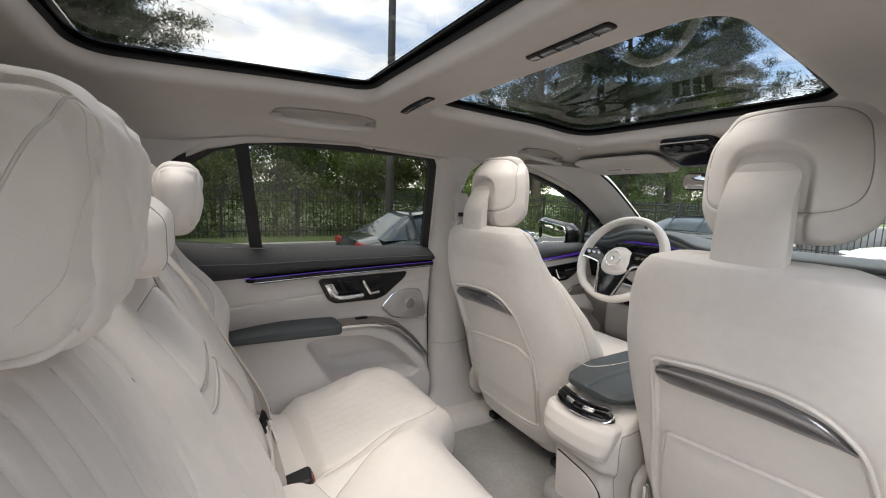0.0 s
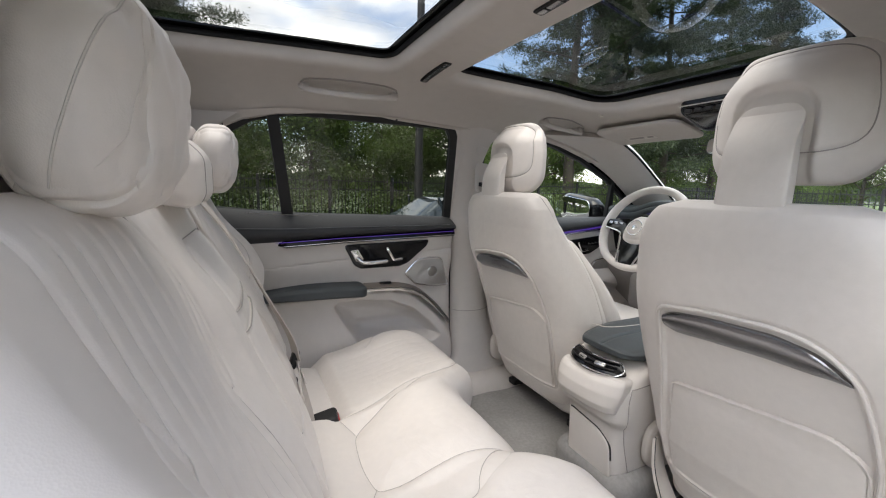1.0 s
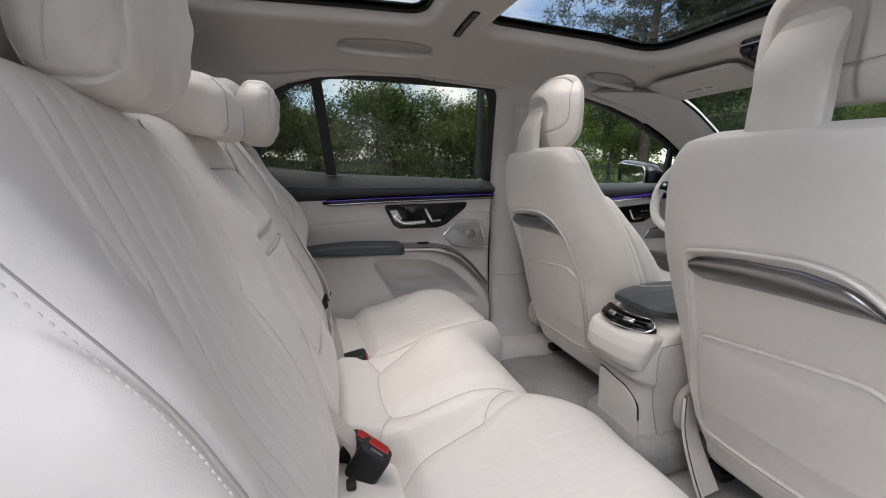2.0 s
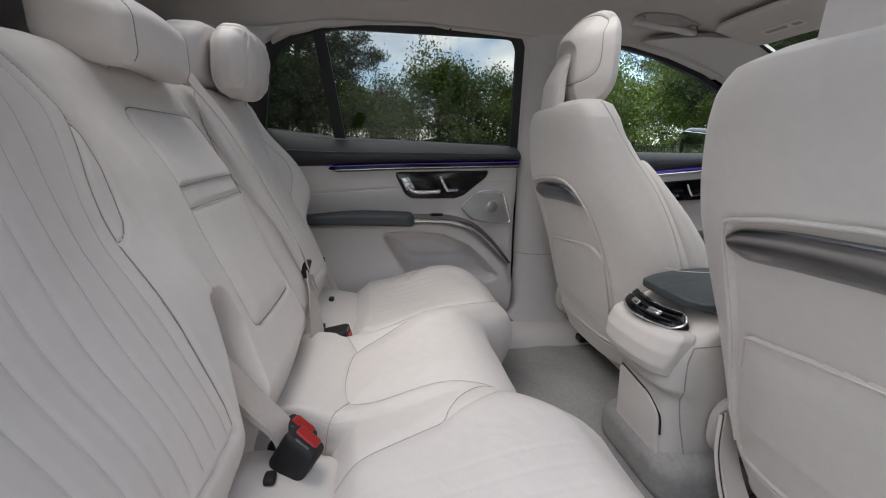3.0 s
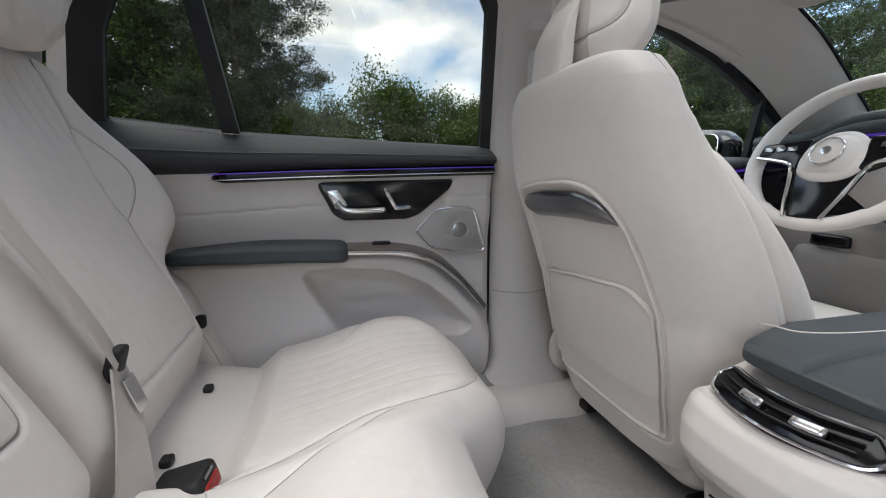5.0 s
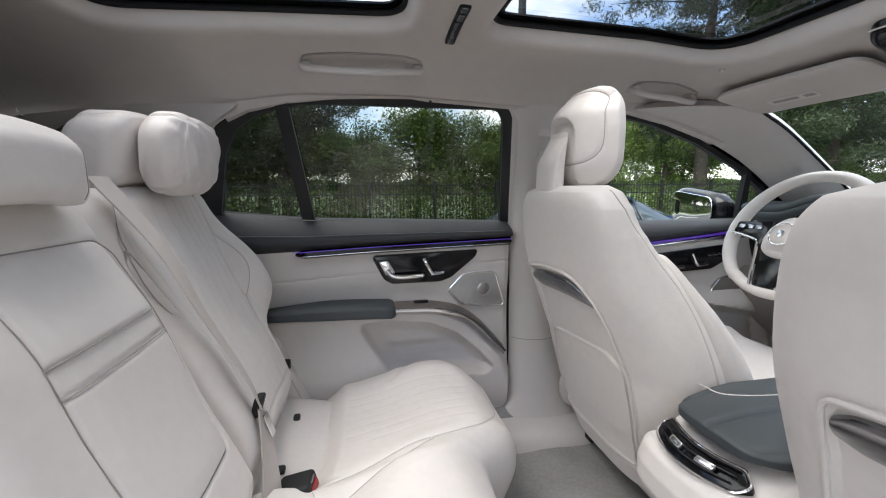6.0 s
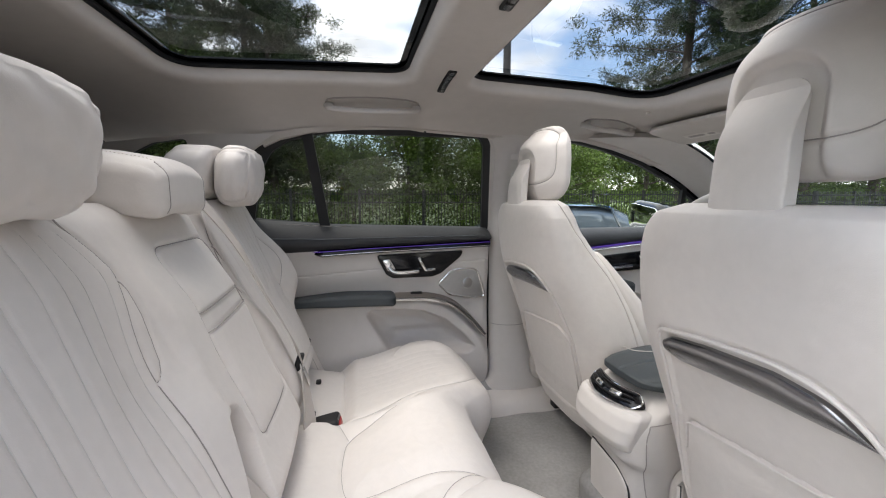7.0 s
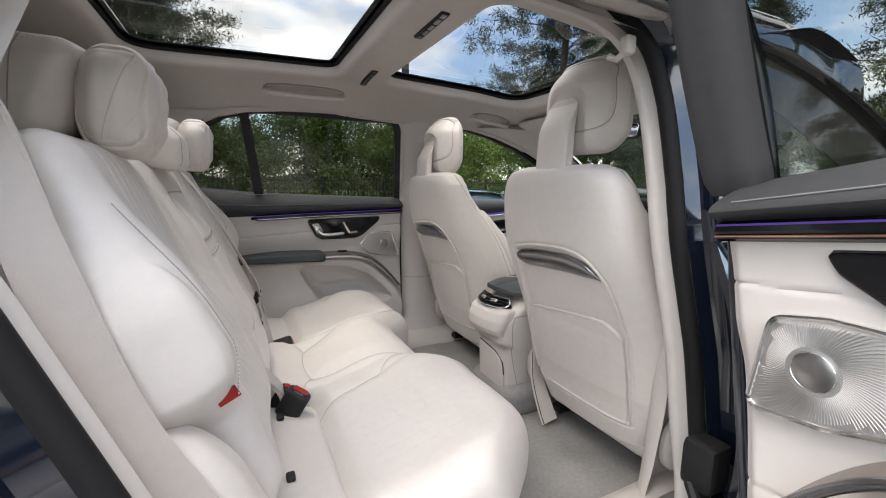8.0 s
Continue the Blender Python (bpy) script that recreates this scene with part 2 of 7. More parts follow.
def inset(pts, d):
    """A closed 2D outline drawn in by d (anticlockwise or clockwise alike)."""
    p = np.asarray(pts, float)
    t = np.roll(p, -1, 0) - np.roll(p, 1, 0)
    t /= np.maximum(np.linalg.norm(t, axis=1, keepdims=True), 1e-9)
    area = np.sum(p[:, 0] * np.roll(p[:, 1], -1) - np.roll(p[:, 0], -1) * p[:, 1])
    nrm = np.stack([-t[:, 1], t[:, 0]], 1) * np.sign(area)
    return p + nrm * d


def resample(pts, n):
    p = np.asarray(pts, float)
    q = np.vstack([p, p[:1]])
    s = np.concatenate([[0], np.cumsum(np.linalg.norm(np.diff(q, axis=0), axis=1))])
    w = np.linspace(0, s[-1], n, endpoint=False)
    return np.stack([np.interp(w, s, q[:, k]) for k in range(p.shape[1])], 1)


def plate(outline, place_, depth, edge=0.003, steps=3):
    """A flat piece with softened front edges. place_(points 2D, depth) gives places; depth: its thickness towards the viewer."""
    p = np.asarray(outline, float)
    rings = [place_(p, 0.0)]
    for k in range(steps + 1):
        a = k / steps * np.pi / 2
        rings.append(place_(inset(p, edge * (1 - np.cos(a))), depth - edge + edge * np.sin(a)))
    v, f = lattice(np.array(rings), True)
    n = len(p)
    f += [tuple(range(len(v) - n, len(v))), tuple(range(n))[::-1]]
    return v, f


def band(inner_, outer_, steps=1, bend=None):
    """A ring-shaped sheet between two closed lines of points (as many in each)."""
    t = np.linspace(0, 1, steps + 1)[:, None, None]
    p = inner_[None] * (1 - t) + outer_[None] * t
    if bend:
        p = bend(p)
    return lattice(p, True)


def signed(px, pz, poly):
    """The distance from points to a polygon's outline; minus inside."""
    poly = np.asarray(poly, float)
    shape = px.shape
    q = np.stack([px.ravel(), pz.ravel()], 1)
    best, inside = np.full(len(q), 1e9), np.zeros(len(q), bool)
    for a, b in zip(poly, np.roll(poly, -1, 0)):
        ab = b - a
        t = np.clip(((q - a) @ ab) / max(ab @ ab, 1e-12), 0, 1)
        best = np.minimum(best, np.linalg.norm(q - a - t[:, None] * ab, axis=1))
        cross = ((a[1] > q[:, 1]) != (b[1] > q[:, 1]))
        with np.errstate(divide="ignore", invalid="ignore"):
            cross &= q[:, 0] < (b[0] - a[0]) * (q[:, 1] - a[1]) / (b[1] - a[1] if b[1] != a[1] else 1e-12) + a[0]
        inside ^= cross
    return np.where(inside, -best, best).reshape(shape)


def near_line(px, pz, line):
    """The distance from points to an open line."""
    line = np.asarray(line, float)
    q = np.stack([px.ravel(), pz.ravel()], 1)
    best = np.full(len(q), 1e9)
    for a, b in zip(line[:-1], line[1:]):
        ab = b - a
        t = np.clip(((q - a) @ ab) / max(ab @ ab, 1e-12), 0, 1)
        best = np.minimum(best, np.linalg.norm(q - a - t[:, None] * ab, axis=1))
    return best.reshape(px.shape)


def ease(x, a, b):
    t = np.clip((np.asarray(x, float) - a) / (b - a), 0, 1)
    return t * t * (3 - 2 * t)


def stitches(line, length=0.006, gap=0.004, r=0.0009):
    """A row of single stitches along a line."""
    p = np.asarray(line, float)
    s = np.concatenate([[0], np.cumsum(np.linalg.norm(np.diff(p, axis=0), axis=1))])
    geos, at = [], 0.0
    while at + length < s[-1]:
        w = np.linspace(at, at + length, 3)
        q = np.stack([np.interp(w, s, p[:, k]) for k in range(3)], 1)
        geos.append(tube(q, [r * 0.6, r, r * 0.6], 5))
        at += length + gap
    return merge(*geos)


def tree_of(geo):
    return BVHTree.FromPolygons([Vector(v) for v in geo[0]], [tuple(map(int, q)) for q in geo[1]])


def laid(tree, starts, way, lift=0.0003):
    """Where rays from the given places along one way meet a surface: a line lying on it."""
    w, found = Vector(way), []
    for a in starts:
        at = tree.ray_cast(Vector(a), w)[0]
        if at is not None:
            found.append(np.array(at - w * lift))
    return np.array(found)


# ---- the cabin's shell ----
def carpet_floor():
    x, y = np.meshgrid(np.linspace(-1.4, 2.1, 120), np.linspace(CY - 0.72, CY + 0.72, 80), indexing="ij")
    side = np.abs(y - CY)
    z = 0.44 + 0.10 * ease(side, 0.55, 0.70) + 0.002 * np.sin(x * 31 + 4 * y) * np.sin(y * 23)
    z += 0.18 * ease(-x, -0.06, 0.12) + 0.30 * ease(x, 1.75, 2.05)
    return slab(np.stack([x, y, z], -1), (0, 0, -0.03))


setting("floor", carpet_floor(), carpet_cloth, "pale beige carpeted cabin floor, lightly brushed", "floor")


def roof_z(x, y):
    zc = np.interp(x, [-1.6, -1.1, -0.6, -0.30, 0.35, 0.50, 0.90, 1.10, 1.20, 1.45], [1.28, 1.43, 1.54, 1.580, 1.590, 1.582, 1.560, 1.538, 1.512, 1.455])
    d = np.abs(y - CY)
    return zc - (0.096 + 0.022 * ease(x, 0.10, -0.12)) * np.clip((d - 0.26) / 0.36, 0, 1.4) ** 3 * (1 - 0.78 * ease(x, 0.75, 1.25))


REAR_OPENING = rounded([(-0.285, CY - 0.422), (0.345, CY - 0.400), (0.345, CY + 0.400), (-0.285, CY + 0.422)], [0.085, 0.06, 0.06, 0.085], 10)
FRONT_OPENING = rounded([(0.520, CY - 0.385), (1.112, CY - 0.355), (1.112, CY + 0.355), (0.520, CY + 0.385)], [0.05, 0.10, 0.10, 0.05], 10)


def onto_roof(p2, dz=0.0):
    return np.stack([p2[..., 0], p2[..., 1], roof_z(p2[..., 0], p2[..., 1]) + dz], -1)


def frame_sheet(hole, box, steps=26):
    """A sheet of headliner between a rounded opening and a rectangle, with a lip that turns up into the opening."""
    n = 240
    h = resample(hole, n)
    c = h.mean(0)
    (x0, y0), (x1, y1) = box
    d = h - c
    with np.errstate(divide="ignore"):
        kx = np.where(d[:, 0] > 0, (x1 - c[0]) / d[:, 0], (x0 - c[0]) / d[:, 0])
        ky = np.where(d[:, 1] > 0, (y1 - c[1]) / d[:, 1], (y0 - c[1]) / d[:, 1])
    o = c + d * np.minimum(np.abs(kx), np.abs(ky))[:, None]
    rings = []
    for dz, k in ((0.038, 0.010), (0.030, 0.004), (0.020, 0.0), (0.010, -0.004), (0.003, -0.012), (0.0, -0.024)):
        rings.append(onto_roof(inset(h, k), dz))
    e = inset(h, -0.024)
    for t in np.linspace(0, 1, steps)[1:]:
        rings.append(onto_roof(e * (1 - t) + o * t))
    return lattice(np.array(rings), True)


W = 0.625
liner = merge(frame_sheet(REAR_OPENING, ((-0.55, CY - W), (0.4325, CY + W))), frame_sheet(FRONT_OPENING, ((0.4325, CY - W), (1.36, CY + W))))
gx, gy = np.meshgrid(np.linspace(-1.6, -0.55, 30), np.linspace(CY - W, CY + W, 40), indexing="ij")
liner = merge(liner, lattice(onto_roof(np.stack([gx, gy], -1))))
for sd in (-1, 1):
    gx, gy = np.meshgrid(np.linspace(0.36, 0.505, 10), CY + sd * np.linspace(W - 0.10, W + 0.004, 8), indexing="ij")
    liner = merge(liner, lattice(onto_roof(np.stack([gx, gy], -1), 0.0025)))
setting("ceiling", liner, liner_cloth, "beige cloth headliner with two large roof openings", "headliner")
skin = []
for hole, (x0, x1) in ((REAR_OPENING, (-0.55, 0.4325)), (FRONT_OPENING, (0.4325, 1.36))):
    h = resample(inset(hole, -0.03), 200)
    c = h.mean(0)
    d = h - c
    k = np.minimum(np.abs(np.where(d[:, 0] > 0, x1 - c[0], x0 - c[0]) / np.where(d[:, 0] == 0, 1e-9, d[:, 0])), np.abs(0.68 / np.where(d[:, 1] == 0, 1e-9, d[:, 1])))
    skin.append(band(onto_roof(h, 0.060), onto_roof(c + d * k[:, None], 0.060), 6))
gx, gy = np.meshgrid(np.linspace(-1.7, -0.55, 12), np.linspace(CY - 0.68, CY + 0.68, 16), indexing="ij")
skin.append(lattice(onto_roof(np.stack([gx, gy], -1), 0.060)))
for sd in (-1, 1):
    gx, gy = np.meshgrid(np.linspace(0.33, 0.535, 8), CY + sd * np.linspace(0.50, 0.682, 8), indexing="ij")
    skin.append(lattice(onto_roof(np.stack([gx, gy], -1), 0.057)))
setting("roof_skin", merge(*skin), paint, "dark painted car roof panel", "car roof")

for nm, op, lb in (("window_1", REAR_OPENING, "large tinted rear glass panel of the panoramic roof"), ("window_2", FRONT_OPENING, "large tinted front glass panel of the panoramic roof")):
    roof_pane = thing(nm, lb, "roof window", kind="structure")
    h = resample(inset(op, -0.02), 160)
    rim_o, rim_i = onto_roof(h, 0.040), onto_roof(inset(h, 0.048), 0.041)
    part("black_border", merge(band(rim_i, rim_o), band(onto_roof(inset(h, 0.048), 0.045), rim_i)), gloss_black, roof_pane, "black printed border of the glass")
    part("seal", tube(onto_roof(inset(h, 0.026), 0.034), 0.007, 8, closed=True), rubber, roof_pane, "black rubber seal")
    g = onto_roof(inset(h, 0.046), 0.046)
    rings = np.array([g * (1 - t) + g.mean(0) * t for t in np.linspace(0, 0.98, 10)])
    rings[..., 2] = roof_z(rings[..., 0], rings[..., 1]) + 0.046
    v, f = lattice(rings, True)
    f.append(tuple(range(len(v) - 160, len(v))))
    glass = part("pane", (v, f), roof_glass, roof_pane)
    glass.visible_shadow = False

# ---- the doors ----
POCKET = rounded([(0.206, 0.842), (0.30, 0.847), (0.425, 0.835), (0.515, 0.795), (0.582, 0.737), (0.636, 0.674), (0.60, 0.657), (0.514, 0.664), (0.40, 0.664), (0.300, 0.680), (0.258, 0.750)], [0.022, 0.03, 0.04, 0.05, 0.05, 0.025, 0.025, 0.03, 0.03, 0.05, 0.05])
CHROME = spline([(0.312, 0.892), (0.38, 0.8905), (0.446, 0.885), (0.518, 0.862), (0.585, 0.811), (0.668, 0.718)], 60)
SWELL = np.vstack([[(-0.45, 0.885), (0.312, 0.885)], CHROME, [(0.705, 0.64), (0.705, 0.53), (0.66, 0.47), (-0.45, 0.47)]])
SEAM_REAR = [(-0.40, 0.962), (-0.008, 0.976), (0.268, 0.995), (0.45, 1.003), (0.591, 1.013), (0.70, 1.018)]
SEAM_LOW = [(0.632, 0.768), (0.72, 0.765)]


def panel_y(x, z):
    """How far out the door's inner face lies."""
    y = 0.748 + 0.012 * ease(z, 0.98, 0.90) - 0.006 * ease(z, 1.02, 1.09)
    y = y - 0.014 * ease(z, 0.86, 0.62)
    y = y - 0.038 * ease(-signed(x, z, SWELL), -0.008, 0.026)
    deep = -signed(x, z, POCKET)
    y = y + (0.034 * ease(deep, -0.003, 0.012) + 0.030 * ease(deep, 0.0, 0.05)) * (0.75 + 0.35 * ease(z, 0.64, 0.80)) + 0.016 * ease(deep, 0.004, 0.03) * ease(z, 0.765, 0.735)
    y = y + 0.030 * ease(z, 0.60, 0.47)
    for line in (SEAM_REAR, SEAM_LOW):
        y = y + 0.0035 * np.exp(-(near_line(x, z, line) / 0.0022) ** 2)
    return y


WINDOW = rounded([(-0.223, 1.172), (-0.176, 1.350), (-0.132, 1.416), (-0.062, 1.456), (0.055, 1.480), (0.29, 1.4955), (0.57, 1.500), (0.648, 1.493), (0.676, 1.455), (0.703, 1.125)], [0.01, 0.06, 0.06, 0.06, 0.06, 0.03, 0.02, 0.02, 0.03, 0.005])


def window_y(z):
    return 0.802 - 0.30 * (np.asarray(z) - 1.14)


def belt_z(x):
    return np.interp(x, [-0.35, -0.228, 0.074, 0.672, 0.70], [1.196, 1.188, 1.160, 1.141, 1.140])


def strip_z(x):
    return np.interp(x, [-0.35, 0.03, 0.25, 0.69], [1.060, 1.069, 1.079, 1.0925])


BEZEL = rounded([(0.255, 1.048), (0.588, 1.057), (0.577, 1.034), (0.500, 0.972), (0.466, 0.9605), (0.318, 0.960), (0.293, 0.974)], [0.012, 0.006, 0.02, 0.05, 0.03, 0.02, 0.03])
CUP = rounded([(0.276, 1.033), (0.369, 1.039), (0.399, 1.020), (0.415, 0.980), (0.304, 0.977)], [0.012, 0.02, 0.02, 0.012, 0.02])
SPEAKER = rounded([(0.487, 0.928), (0.540, 0.982), (0.590, 0.989), (0.646, 0.985), (0.682, 0.868), (0.600, 0.870), (0.533, 0.883)], [0.016, 0.03, 0.05, 0.024, 0.016, 0.05, 0.04])


def on_panel(lift=0.0):
    def place_(p, d):
        return np.stack([p[:, 0], panel_y(p[:, 0], p[:, 1]).mean() - lift - d + 0 * p[:, 0], p[:, 1]], 1)
    return place_


def rear_door(name, label, side, swung=None):
    """A rear door: trimmed inside panel, belt pad, light strip, handle bezel, speaker, armrest, window and outer skin."""
    make = (lambda g: g) if side > 0 else mirrored
    dr = thing(name, label, "car door", kind="structure")
    # inner panel
    u, z = np.meshgrid(np.linspace(0, 1, 230), np.linspace(0.475, 1.083, 150), indexing="ij")
    rnd = 0.085 * (1 - np.sqrt(np.clip(1 - ((0.565 - z) / 0.09).clip(0, 1) ** 2, 0, 1)))
    x = -0.42 + u * (0.695 + 0.42 - rnd)
    y = panel_y(x, z) + 0.012 * ease(u, 0.985, 1.0)
    part("panel", make(slab(np.stack([x, y, z], -1), (0, 0.05, 0))), plastic, dr, "beige leather-covered door panel with a map pocket")
    # belt pad
    xs = np.linspace(-0.42, 0.695, 90)
    prof = []
    for t, (a, b) in zip(np.linspace(0, 1, 12), spline([(0.752, -0.010), (0.738, 0.004), (0.725, 0.012), (0.722, 0.022), (0.732, 0.036), (0.765, 0.058), (0.806, 0.075)], 12)):
        k = (belt_z(xs) - strip_z(xs)) / 0.072
        prof.append(np.stack([xs, a + 0 * xs, strip_z(xs) + b * k], -1))
    pad = np.array(prof)
    part("belt_pad", make(slab(pad, (0, 0.02, -0.004))), charcoal, dr, "dark slate leather pad under the window")
    seam = np.stack([xs[3:-2], 0.7285 + 0 * xs[3:-2], strip_z(xs[3:-2]) + 0.034 * (belt_z(xs[3:-2]) - strip_z(xs[3:-2])) / 0.072], -1)
    part("pad_seam", make(tube(seam, 0.0013, 6)), grey_thread, dr, "grey stitched seam")
    # light strip and metal line
    xs = np.linspace(0.03, 0.693, 60)
    fade = np.clip((xs - 0.03) / 0.03, 0.15, 1)
    line = np.stack([xs, 0.7445 - 0.012 * fade, strip_z(xs) - 0.004], -1)
    part("light_strip", make(tube(line, 0.0021 * fade, 8)), violet_light, dr, "thin violet light strip")
    part("metal_strip", make(tube(line + np.array([0, -0.004, -0.0125]), 0.0014 * fade, 8)), rose_reflection_trim if side < 0 else chrome, dr, "thin bright metal strip")
    part("strip_bed", make(tube(line + np.array([0.0, 0.008, -0.007]), 0.0125 * fade, 8, squash=((0, 0, 1), 1.0))), gloss_black, dr, "glossy black strip bed")
    # handle bezel
    bez = part("handle_bezel", make(plate(resample(BEZEL, 110), on_panel(0.0), 0.010, 0.004)), gloss_black, dr, "glossy black handle surround")
    hy = float(panel_y(np.array([0.42]), np.array([1.0]))[0])
    flat = lambda d0: (lambda p, d: np.stack([p[:, 0], hy - d0 - d + 0 * p[:, 0], p[:, 1]], 1))
    part("rim", make(tube(np.stack([*resample(BEZEL, 110).T[:1], 0 * np.arange(110) + hy - 0.006, resample(BEZEL, 110)[:, 1]], 1), 0.0016, 6, closed=True)), chrome, bez, "fine chrome rim")
    part("grip_cup", make(plate(resample(CUP, 60), flat(0.0092), 0.0012, 0.0008)), matt_black, bez, "black recessed grip cup")
    part("button_block", make(plate(rounded([(0.276, 1.031), (0.305, 1.034), (0.328, 0.994), (0.298, 0.986)], 0.006), flat(0.008), 0.013, 0.004)), chrome, bez, "silver seat buttons")
    part("pull", make(merge(tube(spline([(0.302, hy - 0.02, 1.002), (0.318, hy - 0.026, 0.987), (0.35, hy - 0.028, 0.984), (0.408, hy - 0.026, 0.986)], 24), 0.0080, 10), tube(spline([(0.408, hy - 0.026, 0.986), (0.414, hy - 0.014, 0.990), (0.414, hy - 0.004, 0.993)], 8), 0.006, 8))), chrome, bez, "chrome door pull")
    part("lock_lever", make(tube(spline([(0.414, hy - 0.013, 1.034), (0.421, hy - 0.018, 1.020), (0.437, hy - 0.018, 0.992), (0.445, hy - 0.018, 0.988), (0.476, hy - 0.013, 0.990)], 30), [0.0065] + [0.0058] * 28 + [0.004], 8)), chrome, bez, "angled chrome lock lever")
    # speaker
    sp = part("speaker", make(plate(resample(SPEAKER, 90), on_panel(-0.004), 0.011, 0.004)), mesh_metal, dr, "brushed metal speaker grille")
    sy = float(on_panel(-0.004)(resample(SPEAKER, 90), 0.011)[0, 1])
    s2 = resample(inset(SPEAKER, 0.002), 120)
    part("frame", make(tube(np.stack([s2[:, 0], 0 * s2[:, 0] + sy, s2[:, 1]], 1), 0.0034, 8, closed=True)), chrome, sp, "polished speaker frame")
    c = np.array([0.607, 0.929])
    ribs = []
    for k in np.linspace(0, 2 * np.pi, 110, endpoint=False):
        rr = np.linspace(0.026, 0.11, 14)
        q = c + np.stack([rr * np.cos(k + rr * 5), rr * np.sin(k + rr * 5)], 1)
        keep = signed(q[:, 0], q[:, 1], SPEAKER) < -0.006
        m = int(np.argmin(keep)) if not keep.all() else len(q)
        if m > 2:
            ribs.append(tube(np.stack([q[:m, 0], sy + 0 * q[:m, 0], q[:m, 1]], 1), 0.0005, 4))
    part("grille_ribs", merge(*ribs), mesh_metal, sp) if side > 0 else part("grille_ribs", mirrored(merge(*ribs)), mesh_metal, sp)
    a = np.linspace(0, 2 * np.pi, 40, endpoint=False)
    cone = np.array([np.stack([c[0] + r * np.cos(a), sy - d + 0 * a, c[1] + r * np.sin(a)], 1) for r, d in ((0.0205, -0.002), (0.0200, 0.0006), (0.0185, 0.0014), (0.012, 0.0024), (0.006, 0.0033), (0.0008, 0.0036))])
    part("cap", make(lattice(cone, True)), cap_metal, sp, "round conical metal speaker cap")
    part("cap_ring", make(tube(np.stack([c[0] + 0.0206 * np.cos(a), sy - 0.0006 + 0 * a, c[1] + 0.0206 * np.sin(a)], 1), 0.0006, 6, closed=True)), chrome, sp, "fine bright ring")
    # armrest
    def arm(p, u):
        q = p.copy()
        k = (u[:, 0] + 1) / 2
        q[:, 2] *= 0.62 + 0.38 * ease(k, -0.1, 0.55)
        q[:, 1] *= 0.75 + 0.25 * ease(k, 0.0, 0.6)
        q[:, 2] += 0.006 * np.sin(np.pi * k)
        return q + np.array([0.135, 0.706, 0.892])
    part("armrest", make(blob((0.186, 0.055, 0.0215), (0.02, 0.03, 0.013), 26, arm)), grey_leather, dr, "dark slate leather armrest pad")
    # swoosh behind the armrest
    cr = CHROME
    sw = np.stack([cr[:, 0], 0.684 + 0.028 * ease(cr[:, 0], 0.45, 0.67), cr[:, 1]], 1)
    part("chrome_swoosh", make(tube(sw, np.interp(cr[:, 0], [0.31, 0.5, 0.6, 0.668], [0.0062, 0.0062, 0.0045, 0.002]), 8)), chrome, dr, "curved chrome strip")
    ledge = np.array([sw + np.array([0.004, 0.004, 0.005]), sw + np.array([0.006, 0.022, 0.013]), sw + np.array([0.010, 0.045, 0.016])])
    part("swoosh_ledge", make(slab(ledge, (0, 0.004, -0.005))), taupe, dr, "narrow taupe ledge above the chrome strip")
    # shadow beside the curved chrome, modelled as a narrow dark strip
    tail = sw[cr[:, 0] > 0.44] + np.array([0.008, 0.004, 0.007])
    part("shadow_strip", make(tube(tail, np.interp(tail[:, 0], [0.44, 0.52, 0.62, 0.68], [0.001, 0.0042, 0.0046, 0.002]), 8)), steel_trim, dr, "dark strip laid in as shadow along the chrome strip")
    part("window_switch", make(blob((0.022, 0.008, 0.004), 0.003, 6, lambda p, u: p + np.array([0.40, 0.712, 0.9075]))), gloss_black, dr, "small window switch")
    # window
    wo = resample(WINDOW, 150)
    wc = np.array([(wo[:, 0].min() + wo[:, 0].max()) / 2, 1.16])
    wi = wc + (wo - wc) * np.where(wo[:, :1] > wc[0], np.array([0.945, 0.975]), np.array([0.873, 0.972]))
    wi[:, 1] = np.minimum(wi[:, 1], 1.474)
    corner = np.array([wi[:, 0].max() - 0.062, 1.419])
    off = wi - corner
    far = np.linalg.norm(off, axis=1)
    bend = (off > 0).all(1) & (far > 0.055)
    wi[bend] = corner + off[bend] / far[bend, None] * 0.055
    at = lambda p, d=0.0: np.stack([p[:, 0], window_y(p[:, 1]) + d, p[:, 1]], 1)
    part("window_frame", make(merge(band(at(wo, -0.012), at(wi, -0.004)), band(at(wi, -0.004), at(wi, 0.014)), band(at(wo, 0.02), at(wo, -0.012)))), matt_black, dr, "black window surround")
    bar = np.array([[(0.0585, 1.155), (0.0945, 1.155)], [(0.0155, 1.485), (0.050, 1.485)]])
    bp = np.stack([bar[..., 0], window_y(bar[..., 1]) - 0.010, bar[..., 1]], -1)
    part("divider", make(slab(bp, (0, 0.02, 0))), matt_black, dr, "black quarter-light bar")
    v = at(wc + (wo - wc) * np.array([0.955, 0.99]), 0.008)
    gl = part("pane", make((v, [tuple(range(len(v)))])), rear_glass, dr, "dark privacy glass")
    gl.visible_shadow = False
    # outer skin and frame
    sx, sz = np.meshgrid(np.linspace(-0.40, 0.72, 24), np.linspace(0.40, 1.12, 16), indexing="ij")
    part("outer_skin", make(slab(np.stack([sx, 0.90 - 0.10 * ((sz - 0.75) / 0.4) ** 2, sz], -1), (0, -0.012, 0))), paint, dr, "dark glossy painted outer skin")
